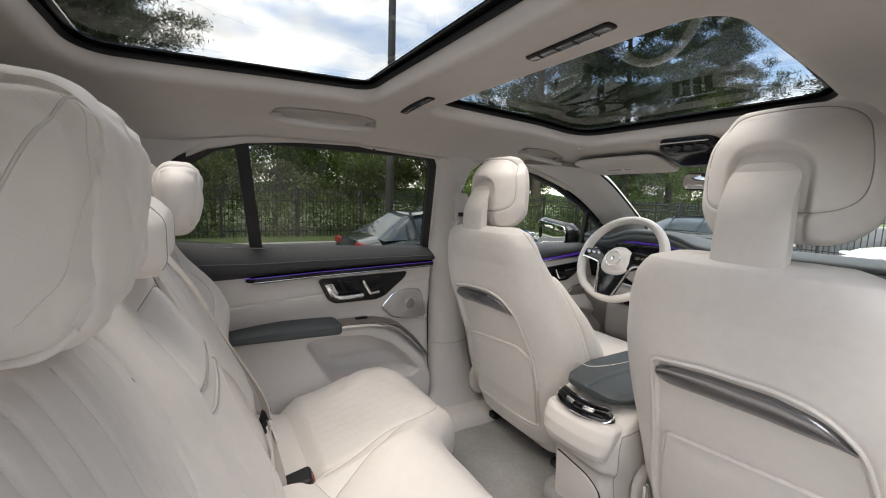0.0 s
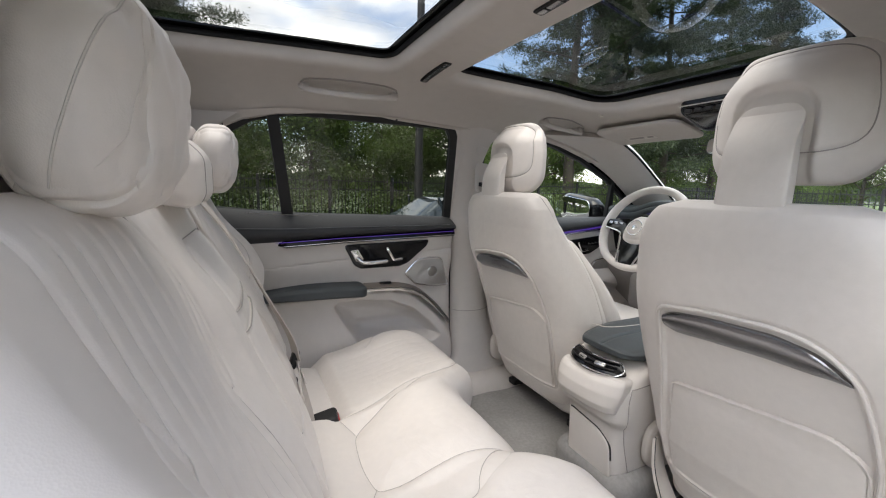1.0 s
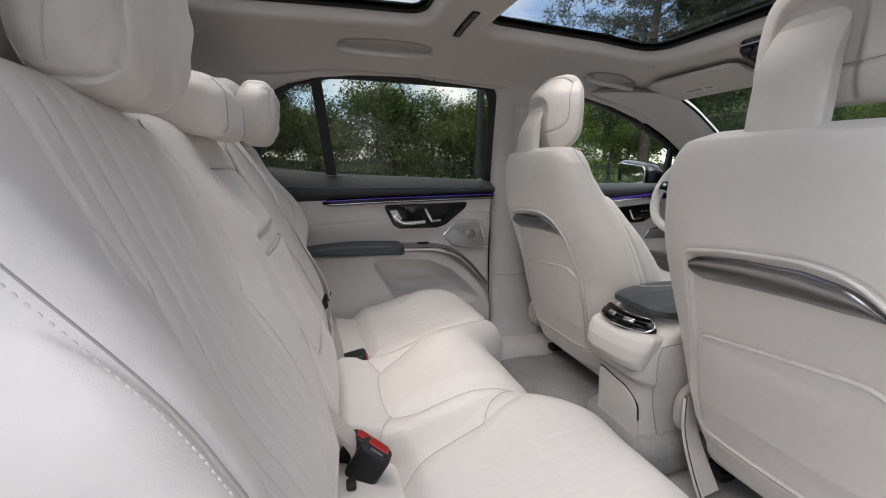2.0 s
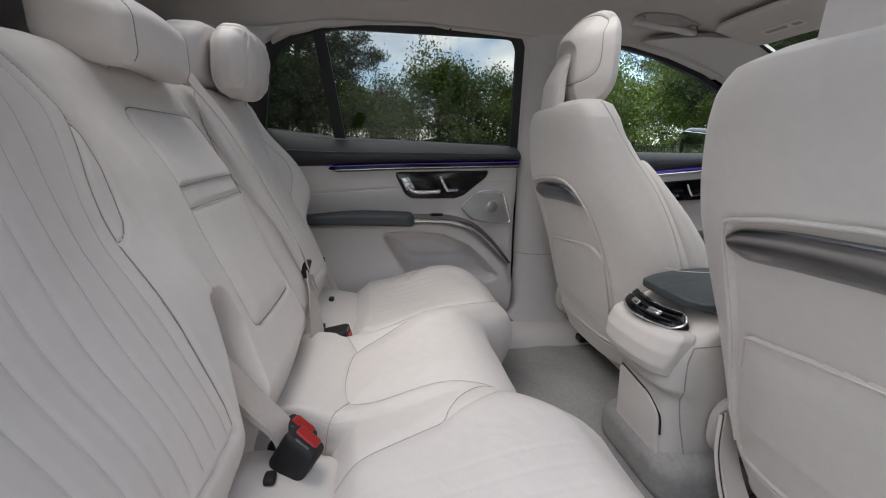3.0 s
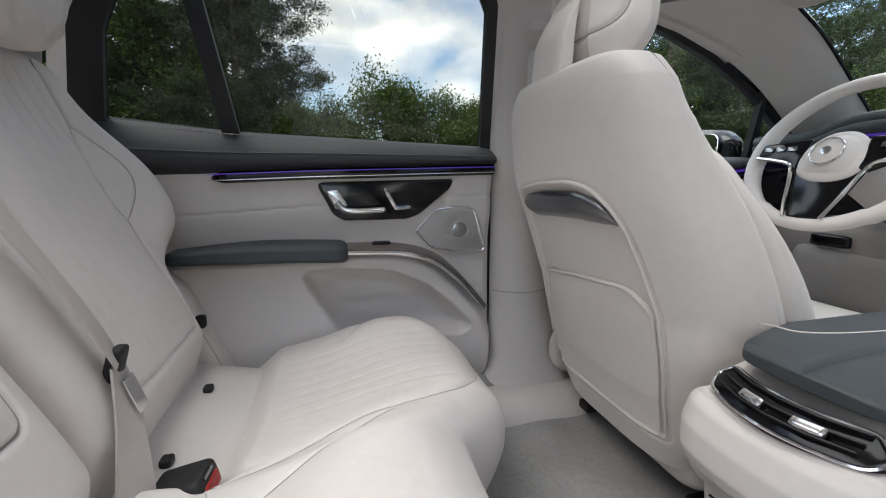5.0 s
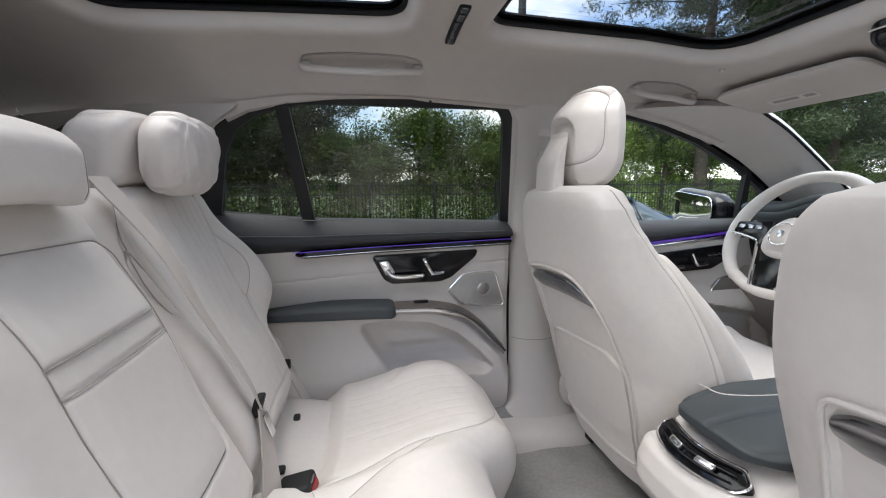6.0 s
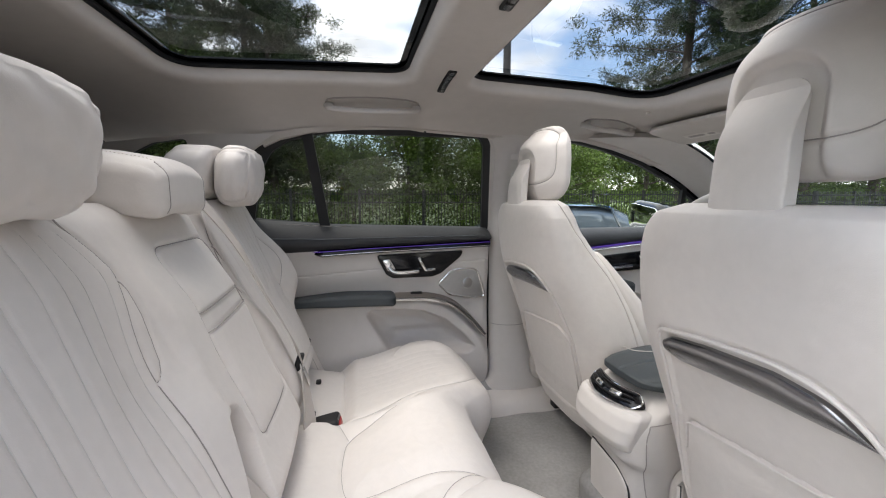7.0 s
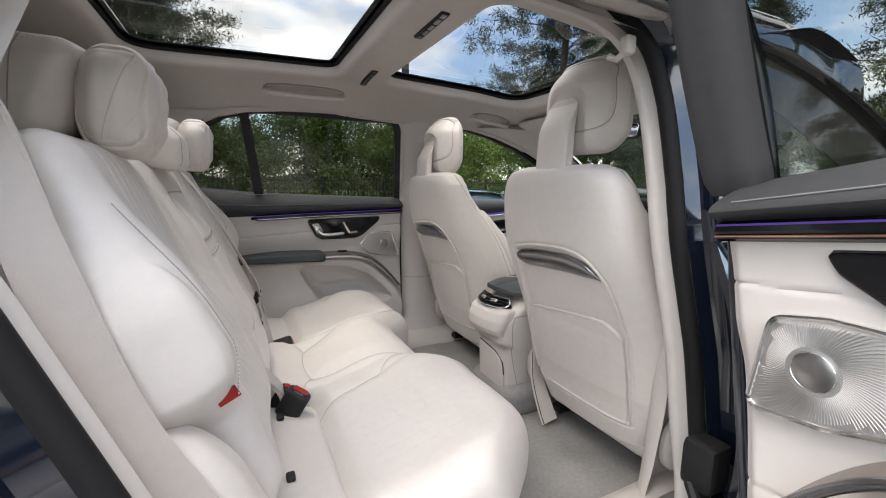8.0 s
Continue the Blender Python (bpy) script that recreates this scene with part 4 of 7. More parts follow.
def arm_d(y, h):
    """How far the middle of the backrest stands out."""
    sd = signed(y, h, PANEL_ARM)
    return -0.010 * ease(h, 0.44, 0.56) + 0.004 * ease(-sd, 0.0, 0.03) - 0.0050 * np.exp(-(sd / 0.0030) ** 2) + 0.010 * np.exp(-((y - 0.08) / 0.16) ** 2) * ease(h, 0.6, 0.4) + 0.0022 * np.sin(7 * y + 9 * h) * np.sin(11 * h - 3 * y) + 0.0012 * np.sin(31 * h + 13 * y)


q = resample(PANEL_ARM, 200)
part("panel_seam", tube(back_place(q[:, 0], q[:, 1], arm_d(q[:, 0], q[:, 1]) + 0.0014), 0.0010, 5, closed=True), leather_seam, rear_right, "dark seam round the armrest panel")
for hh in (0.440, 0.405):
    y = np.linspace(-0.026, 0.186, 30)
    h = hh + 0.015 * (y - 0.08)
    part("band_seam", tube(back_place(y, h, arm_d(y, h) - 0.0005), 0.0013, 5), leather_seam, rear_right, "dark seam of the pull band")


PAD_SEAM = spline([(0.46, -0.060), (0.37, -0.046), (0.25, -0.030), (0.178, -0.020), (0.150, -0.004), (0.140, 0.05), (0.143, 0.12), (0.152, 0.165), (0.172, 0.188), (0.23, 0.225), (0.29, 0.255), (0.37, 0.295)], 70)
WELT = spline([(0.13, -0.176), (0.18, -0.162), (0.239, -0.145), (0.301, -0.129), (0.318, -0.108), (0.339, -0.086), (0.373, -0.064), (0.41, -0.057), (0.45, -0.062)], 60)
RIDGE = spline([(0.45, -0.062), (0.515, -0.18), (0.545, -0.30), (0.553, -0.40), (0.530, -0.50)], 40)
PETAL = spline([(0.301, -0.129), (0.372, -0.103), (0.415, -0.077), (0.45, -0.062)], 20)
FAR_SEAM = spline([(0.13, 0.245), (0.22, 0.268), (0.33, 0.296), (0.42, 0.31), (0.50, 0.345), (0.545, 0.43), (0.550, 0.52), (0.530, 0.62)], 60)
FAR_PETAL = spline([(0.30, 0.610), (0.335, 0.655), (0.37, 0.690)], 12)
SHORT_SEAMS = [np.array([(0.130, 0.236), (0.140, 0.21), (0.153, 0.178)]), np.array([(0.105, -0.078), (0.125, -0.050), (0.150, -0.004)])]


PAD_AREA = np.vstack([PAD_SEAM, [(0.60, 0.33), (0.60, -0.05)]])


def bench_top(x, y):
    """Height of the bench cushion's upper face over its flat base form."""
    front = 0.575 - 0.097 * ease(y, -0.17, -0.05) * ease(y, 0.36, 0.24)
    k = (x - 0.125) / (front - 0.125)
    tongue = ease(y, -0.072, -0.036) * ease(y, 0.272, 0.236)
    f = 0.036 * ease(k, 0.05, 0.62) - 0.022 * ease(k, 0.12, 0.0) * (1 - tongue) + tongue * (0.006 + 0.022 * ease(x, 0.15, 0.0))
    mid = ease(y, -0.20, 0.0) * ease(y, 0.38, 0.18)
    f = f - 0.010 * mid + 0.009 * ease(-signed(x, y, PAD_AREA), 0.0, 0.06)
    for yc in (-0.325, 0.470):
        s = y - yc
        f = f - 0.010 * np.exp(-(s / 0.12) ** 2) * ease(k, 0.9, 0.5) + 0.008 * np.exp(-((np.abs(s) - 0.20) / 0.06) ** 2)
        for j in range(-3, 4):
            f = f + groove(s - 0.034 * j, 0.0030, 0.0004 if yc < 0 else 0.0009) * ease(k, 0.08, 0.14) * ease(k, 0.86, 0.78) * ease(np.abs(s), 0.12, 0.11)
    for line in (PAD_SEAM, WELT, PETAL, FAR_SEAM, FAR_PETAL, *SHORT_SEAMS):
        dist = near_line(x, y, line)
        f = f + groove(dist, 0.0036, 0.0014 if line is WELT or line is PETAL else 0.0024) + groove(dist, 0.015, 0.0030)
    f = f + groove(near_line(x, y, RIDGE), 0.012, 0.0016)
    crease = 0.0010 * np.sin(60 * x + 22 * y + 3 * np.sin(9 * y)) * np.exp(-((x - 0.47) / 0.06) ** 2) * ease(np.sin(13 * y + 1.0), 0.0, 0.9)
    return f + crease + 0.0022 * np.sin(9 * x + 5 * y) * np.sin(13 * y - 4 * x) + 0.0010 * np.sin(27 * x + 19 * y)


def bench_cushion():
    half = np.array([0.225, 0.6425, 0.115])

    def shape(p, u):
        x, y, z = p[:, 0] + 0.350, p[:, 1] + 0.0575, p[:, 2] + 0.575
        w = ease(u[:, 2], 0.2, 0.95)
        k = (x - 0.125) / 0.45
        front = 0.575 - 0.097 * ease(y, -0.17, -0.05) * ease(y, 0.36, 0.24)
        front = front - np.where(y < 0, 0.17 * ease(0.0575 - y, 0.42, 0.66) ** 1.3, 0.050 * ease(y - 0.0575, 0.47, 0.64) ** 2)
        start = 0.125 - 0.135 * ease(y, -0.072, -0.036) * ease(y, 0.272, 0.236) - 0.030 * ease(y, 0.262, 0.290)
        x = start + k * (front - start)
        z = z + w * bench_top(x, y) + 0.012 * ease(k, 0.35, 0.7) * ease(u[:, 2], 0.2, 0.9) - 0.030 * ease(k, 0.72, 1.0) ** 1.4 * w
        x = x - 0.045 * ease(u[:, 2], 0.3, -1.0) * ease(k, 0.6, 1.0)
        z = z - 0.012 * ease(np.abs(y - 0.0575), 0.56, 0.64) * w
        return np.stack([x, y, z], 1)
    return blob(half, (0.085, 0.040, 0.070), (150, 400, 40), shape)


bench_mesh = bench_cushion()
part("cushion", bench_mesh, leather, rear_right, "one long cream leather bench cushion")
bench_tree = tree_of(bench_mesh)
for line in (PAD_SEAM, WELT, PETAL, FAR_SEAM, FAR_PETAL, *SHORT_SEAMS):
    faint = line is PETAL or line is FAR_PETAL
    part("cushion_seam", tube(laid(bench_tree, [(x, y, 1.2) for x, y in resample_open(line, 70)], (0, 0, -1)), 0.0004 if faint else 0.0006, 5), leather if faint else leather_seam, rear_right, "stitched seam")


def anchor_strip(y0, y1, parent, covers):
    """The narrow upholstered strip between cushion and backrest, with its two covered anchor points."""
    def shape(p, u):
        q = p.copy()
        q[:, 2] += -0.22 * p[:, 0]
        return q + np.array([0.072, (y0 + y1) / 2, 0.642])
    st = part("anchor_strip", blob((0.072, (y1 - y0) / 2, 0.030), 0.016, 20, shape), leather, parent)
    for y in covers:
        part("anchor_cover", blob((0.008, 0.0105, 0.006), (0.004, 0.006, 0.004), 8, lambda p, u, y=y: p + np.array([0.057, y, 0.680])), matt_black, st, "small black anchor cover")


anchor_strip(0.255, 0.640, rear_left, (0.326, 0.523))
anchor_strip(-0.540, -0.105, rear_right, (-0.172, -0.382))

rear_headrest(0.440, -0.135)
rear_headrest(-0.275, -0.160)
mid_rest = thing("rear_headrest", "low cream leather headrest with stitched end seam", "headrest", "rear headrests")


def mid_shape(p, u):
    q = p.copy()
    q[:, 2] += 0.010 * (1 - u[:, 1] ** 2) - 0.02 * u[:, 0] * 0.5
    q[:, 2] *= 1 - 0.03 * np.exp(-((np.abs(u[:, 1]) - 0.78) / 0.03) ** 2)
    return q + np.array([-0.165, 0.050, 1.275])


mid_mesh = blob((0.062, 0.100, 0.048), (0.035, 0.028, 0.030), 36, mid_shape)
part("block", mid_mesh, leather, mid_rest)
tr = tree_of(mid_mesh)
for sg in (-1, 1):
    part("stitching", stitches(laid(tr, [(-0.225 + 0.12 * e, 0.05 + sg * 0.074, 1.6) for e in np.linspace(0, 1, 24)], (0, 0, -1)), 0.003, 0.0025, 0.0006), thread, mid_rest, "pale thread stitching")
    part("seam", tube(laid(tr, [(0.2, 0.05 + sg * 0.076, v) for v in np.linspace(1.235, 1.315, 20)], (-1, 0, 0)), 0.0008, 5), leather_seam, mid_rest, "fine end seam")
for k in (-0.05, 0.05):
    part("post", tube([(-0.165, 0.05 + k, 1.16), (-0.165, 0.05 + k, 1.245)], 0.007, 8), chrome, mid_rest, "metal headrest post")

# padding over the wheel arches, beside the backrests
for sd, lb in ((1, ""), (-1, "")):
    hump = blob((0.105, 0.050, 0.19), (0.06, 0.04, 0.09), 24, lambda p, u: np.stack([p[:, 0] - 0.070 - 0.40 * p[:, 2], p[:, 1] + 0.695, p[:, 2] + (0.70 if sd > 0 else 0.732)], 1))
    pad_ = thing("wheel_arch_pad", "cream leather side padding beside the rear backrest", "side pad", "wheel arch pads")
    geo = hump if sd > 0 else mirrored(hump)
    part("cover", geo, leather, pad_)
    line = laid(tree_of(geo), [(0.4, CY + sd * 0.60, z_) for z_ in np.linspace(0.56, 0.86, 40)], (-1, 0, 0))
    if len(line) > 4:
        part("seam", tube(line, 0.0009, 5), leather_seam, pad_, "fine stitched seam")


# ---- front seats ----
ZB = [0.560, 0.62, 0.70, 0.85, 0.95, 1.05, 1.15, 1.205, 1.237, 1.251]
XB = [0.835, 0.812, 0.790, 0.754, 0.716, 0.677, 0.660, 0.655, 0.661, 0.684]
XF = [1.060, 1.060, 1.040, 0.985, 0.930, 0.865, 0.805, 0.787, 0.775, 0.762]
WB = [0.195, 0.218, 0.236, 0.248, 0.244, 0.230, 0.213, 0.197, 0.171, 0.126]
INLAY = rounded([(0.172, 0.625), (0.176, 0.70), (0.170, 0.79), (0.152, 0.92), (0.136, 1.036), (0.050, 1.050), (-0.060, 1.056), (-0.118, 1.046), (-0.158, 1.005), (-0.172, 0.935), (-0.180, 0.860), (-0.176, 0.75), (-0.164, 0.625)], [0.01, 0.05, 0.15, 0.15, 0.022, 0.2, 0.2, 0.14, 0.10, 0.14, 0.14, 0.14, 0.01], 14)
BAG = rounded([(0.160, 0.622), (0.163, 0.70), (0.152, 0.80), (0.140, 0.862), (0.040, 0.876), (-0.050, 0.886), (-0.126, 0.893), (-0.176, 0.866), (-0.1755, 0.79), (-0.171, 0.72), (-0.160, 0.622)], [0.01, 0.05, 0.06, 0.018, 0.15, 0.15, 0.06, 0.045, 0.08, 0.08, 0.01], 14)


def smooth_at(z, zs, vs):
    s = np.interp(z, zs, np.arange(len(zs)))
    k = spline(np.array(vs)[:, None], 400)[:, 0]
    return np.interp(s, np.linspace(0, len(zs) - 1, 400), k)


def plain_back_x(s, z):
    """Where the rear face of a front backrest lies, s across from its middle, without its recess."""
    w = smooth_at(z, ZB, WB)
    c = np.clip(np.abs(s) / w, 0, 0.999) ** (1 / 0.55)
    xm, ht = (smooth_at(z, ZB, XB) + smooth_at(z, ZB, XF)) / 2, (smooth_at(z, ZB, XF) - smooth_at(z, ZB, XB)) / 2
    return xm - ht * np.sqrt(np.clip(1 - c ** 2, 0, 1)) ** 0.72


def back_relief(s, z):
    """The recess in the rear face and the map pocket that stands in it."""
    r, b = signed(s, z, INLAY), signed(s, z, BAG)
    f = 0.0075 * ease(-r, -0.001, 0.006) + 0.004 * ease(-r, 0.0, 0.05)
    f = f - 0.0075 * ease(-b, 0.001, 0.006) - 0.003 * ease(-b, 0.0, 0.06) + 0.0022 * np.exp(-(b / 0.0022) ** 2) * ease(-r, 0.0, 0.004)
    return f + 0.0028 * np.exp(-((r - 0.0075) / 0.0030) ** 2)


def seat_back_x(s, z):
    return plain_back_x(s, z) + back_relief(s, z)


def joint_turn(z):
    """How far round the seat's section the side seam lies at each height."""
    k = 2 * np.interp(z, [0.56, 0.70, 0.86, 1.05, 1.15, 1.21, 1.251], [0.51, 0.56, 0.62, 0.70, 0.66, 0.58, 0.52]) - 1
    return np.arcsin(np.clip(k, 0.01, 0.9) ** (1 / 0.72))


def front_seat(yc, label, rest=(0.0, 0.0, 0.0)):
    ob = thing("front_seat", label, "car seat", "front seats")
    zz = np.concatenate([np.linspace(0.56, 0.60, 14), np.linspace(0.60, 1.20, 210)[1:], np.linspace(1.20, 1.251, 30)[1:]])
    n = 420
    a = np.linspace(0, 2 * np.pi, n, endpoint=False) - np.pi
    z, t = np.meshgrid(zz, a, indexing="ij")
    w = smooth_at(z, ZB, WB)
    s = w * np.sign(np.cos(t)) * np.abs(np.cos(t)) ** 0.55
    xm, ht = (smooth_at(z, ZB, XB) + smooth_at(z, ZB, XF)) / 2, (smooth_at(z, ZB, XF) - smooth_at(z, ZB, XB)) / 2
    front = np.sin(t) > 0
    x = xm + ht * np.sign(np.sin(t)) * np.abs(np.sin(t)) ** 0.72
    x = np.where(front, x + 0.035 * ease(np.abs(s), 0.10, 0.19) * ease(z, 1.22, 1.0), x + back_relief(s, z))
    turn = np.arcsin(np.clip(np.sin(t), -1, 1))
    past = turn - joint_turn(z)
    s = s * (1 - 0.028 * ease(past, -0.012, 0.02) - 0.034 * np.exp(-(past / 0.026) ** 2))
    s = s + 0.0012 * np.sin(9 * z + 3 * t) * ease(z, 1.25, 1.1)
    v, f = lattice(np.stack([x, yc + s, z], -1), True)
    f += [tuple(range(n))[::-1], tuple(range(len(v) - n, len(v)))]
    part("backrest", (v, f), leather, ob)
    # side wings of the padded front, and the seam between shell and padding
    for sg in (-1, 1):
        def wing_form(p, u):
            z = p[:, 2] + 0.895
            x = smooth_at(z, ZB, XF) + 0.006 + p[:, 0] * (1 - 0.55 * ease(u[:, 2], -0.3, 1.0))
            return np.stack([x, yc + sg * (smooth_at(z, ZB, WB) - 0.050) + p[:, 1] * (1 - 0.2 * ease(u[:, 2], 0.0, 1.0)), z], 1)
        wing = blob((0.052, 0.040, 0.215), (0.044, 0.034, 0.12), 34, wing_form)
        part("side_wing", wing, leather, ob)
        zs_ = np.linspace(0.60, 1.240, 90)
        a_ = joint_turn(zs_)
        w_ = smooth_at(zs_, ZB, WB)
        xm_, ht_ = (smooth_at(zs_, ZB, XB) + smooth_at(zs_, ZB, XF)) / 2, (smooth_at(zs_, ZB, XF) - smooth_at(zs_, ZB, XB)) / 2
        part("joint_seam", tube(np.stack([xm_ + ht_ * np.sin(a_) ** 0.72, yc + sg * w_ * np.cos(a_) ** 0.55 * 0.968, zs_], 1), 0.0022, 6), leather_seam, ob, "dark seam along the seat side")
    # metal crescent above the map pocket
    e = np.linspace(0.133, -0.154, 90)
    top = np.interp(e, [-0.154, -0.148, -0.133, -0.112, -0.06, 0.04, 0.10, 0.124, 0.133], [0.9955, 1.004, 1.022, 1.035, 1.0455, 1.042, 1.0345, 1.0285, 1.018])
    bot = np.minimum(np.interp(e, [-0.154, -0.11, -0.045, 0.05, 0.12, 0.133], [0.9945, 0.9925, 0.994, 0.990, 0.984, 0.992]), top - 0.0008)
    ker = np.hanning(13) / np.hanning(13).sum()
    top, bot = (np.convolve(np.pad(q, 6, mode="edge"), ker, mode="valid") for q in (top, bot))
    rows = []
    for k, dx in ((0.0, 0.006), (0.04, -0.0005), (0.10, -0.0030), (0.22, -0.0052), (0.40, -0.0058), (0.60, -0.0042), (0.80, 0.0), (0.93, 0.0055), (1.0, 0.011)):
        zc = top * (1 - k) + bot * k
        rows.append(np.stack([plain_back_x(e, zc) + 0.002 + dx * np.clip((top - bot) / 0.03, 0.1, 1), yc + e, zc], -1))
    part("crescent_trim", slab(np.array(rows), (0.010, 0, 0)), steel_trim, ob, "curved brushed dark metal trim")
    # piping round the recess
    q = resample(INLAY, 420)
    k = int(np.argmax((q[:, 1] < 0.63) * (1 + q[:, 0])))
    q = np.roll(q, -k, 0)
    q = q[q[:, 1] > 0.632]
    q = inset(q, -0.0035)
    part("piping", tube(np.stack([plain_back_x(q[:, 0], q[:, 1]) - 0.0012, yc + q[:, 0], q[:, 1]], 1)[2:-2], 0.0033, 8), leather, ob, "leather piping round the back panel")
    # the pocket's hem
    q = resample(BAG, 420)
    k = int(np.argmax((q[:, 1] < 0.63) * (1 + q[:, 0])))
    q = np.roll(q, -k, 0)
    q = inset(q[q[:, 1] > 0.640], 0.003)[2:-2]
    q = q[(q[:, 0] < 0) | (q[:, 1] > 0.80)]
    part("pocket_edge", tube(np.stack([seat_back_x(q[:, 0] * 0.98, q[:, 1] - 0.003) - 0.0012, yc + q[:, 0], q[:, 1]], 1), 0.0021, 6), leather, ob, "rounded hem of the map pocket")
    # headrest: a pad curved round a channel, in which the stem stands
    hx, hy, hz = 0.776 + rest[0], yc + rest[1], 1.390 + rest[2]
    a = np.linspace(0, 2 * np.pi, 160, endpoint=False)
    panel = np.stack([0.110 * np.sign(np.cos(a)) * np.abs(np.cos(a)) ** 0.45, 0.016 + np.where(np.sin(a) > 0, 0.086, 0.078) * np.sign(np.sin(a)) * np.abs(np.sin(a)) ** 0.5], 1)
    slot = rounded([(-0.060, -0.20), (-0.060, 0.046), (0.060, 0.046), (0.060, -0.20)], [0.01, 0.05, 0.05, 0.01])

    def pad_form(p, u):
        q = p.copy()
        behind = ease(u[:, 0], -0.1, -0.8)
        sd = signed(q[:, 1], q[:, 2], panel)
        ch = signed(q[:, 1], q[:, 2], slot)
        push = 0.058 * (np.abs(q[:, 1]) / 0.12) ** 2.2 + behind * (0.0034 * np.exp(-(sd / 0.0035) ** 2) + 0.013 * ease(-ch, -0.004, 0.010))
        q[:, 0] += push * (0.054 - q[:, 0]) / 0.108
        q[:, 0] += 0.02 * q[:, 2] + 0.022 * ease(u[:, 2], 0.35, 1.0) * ease(u[:, 0], 0.6, -0.8)
        q[:, 1] *= 1 - 0.12 * ease(u[:, 2], 0.0, 1.0) - 0.05 * ease(u[:, 2], -0.3, -1.0)
        return q + np.array([hx - 0.018, hy, hz])
    pad_mesh = blob((0.054, 0.128, 0.110), (0.040, 0.060, 0.060), 84, pad_form)
    hr = part("headrest", pad_mesh, leather, ob)
    pad_tree = tree_of(pad_mesh)
    taper = lambda w_, z_: w_ * (1 - 0.12 * ease(z_ / 0.117, 0.0, 1.0) - 0.05 * ease(z_ / 0.117, -0.3, -1.0))
    part("seam", tube(laid(pad_tree, [(0.3, hy + taper(w_, z_), hz + z_) for w_, z_ in panel if not (abs(w_) < 0.058 and z_ < 0)], (1, 0, 0)), 0.0010, 5), leather_seam, hr, "stitched seam round the back panel")
    for y_, z_ in ((0.1185, 0.0), (0.1185, -0.052)):
        part("button", blob((0.004, 0.005, 0.006), 0.003, 6, lambda p, u, y_=y_, z_=z_: p + np.array([hx + 0.004, hy + y_, hz + z_])), plastic, hr, "small beige push button")

    def stem(p, u):
        k = (p[:, 2] / 0.097 + 1) / 2
        z = p[:, 2] + hz - 0.081
        rear = hx - 0.106 + 0.010 * k + 0.036 * ease(k, 0.54, 1.04) ** 1.2
        fore = hx - 0.066 + 0.04 * (z - hz)
        x = rear + (fore - rear) * (p[:, 0] / 0.03 + 1) / 2
        return np.stack([x, p[:, 1] * (1 - 0.07 * ease(k, 0.3, 1.0)) + hy, z], 1)
    part("stem", blob((0.030, 0.0525, 0.097), (0.014, 0.030, 0.028), 44, stem), leather, hr, "broad cream headrest stem cover")
    # seat base
    part("cushion", blob((0.25, 0.245, 0.075), (0.08, 0.06, 0.05), 26, lambda p, u: np.stack([p[:, 0] + 1.20, p[:, 1] + yc, p[:, 2] + 0.685 + 0.10 * p[:, 0] + 0.02 * ease(np.abs(u[:, 1]), 0.6, 0.9)], 1)), leather, ob)
    part("rear_valance", blob((0.07, 0.195, 0.045), (0.04, 0.05, 0.03), 18, lambda p, u: np.stack([p[:, 0] + 0.935 - 0.25 * p[:, 2], p[:, 1] + yc, p[:, 2] + 0.555], 1)), plastic, ob, "beige plastic cover under the backrest")
    for sg in (-1, 1):
        part("side_cover", blob((0.29, 0.020, 0.07), (0.06, 0.016, 0.06), 16, lambda p, u, sg=sg: p + np.array([1.13, yc + sg * 0.243, 0.61])), plastic, ob, "rounded beige seat side cover")
    for k in (-0.17, 0.17):
        part("runner", blob((0.24, 0.013, 0.013), 0.005, 6, lambda p, u, k=k: p + np.array([1.18, yc + k, 0.470])), matt_black, ob, "black steel seat runner")
        part("runner_end", blob((0.022, 0.020, 0.012), 0.005, 6, lambda p, u, k=k: p + np.array([0.925, yc + k, 0.475])), matt_black, ob, "black runner end cap")
    return ob


front_seat(0.418, "cream leather driver seat with metal trimmed map pocket", (-0.010, 0.028, -0.031))
front_seat(-0.312, "cream leather passenger seat with metal trimmed map pocket")


# ---- the front of the cabin ----
F_WIN = rounded([(0.815, 1.122), (0.815, 1.470), (0.90, 1.492), (1.015, 1.486), (1.155, 1.460), (1.344, 1.404), (1.547, 1.318), (1.80, 1.168), (1.85, 1.122)], [0.01, 0.02, 0.05, 0.1, 0.1, 0.1, 0.1, 0.02, 0.01])


def front_strip(x):
    return np.interp(x, [0.80, 1.116, 1.437, 1.69, 1.85], [1.030, 1.052, 1.080, 1.108, 1.125])


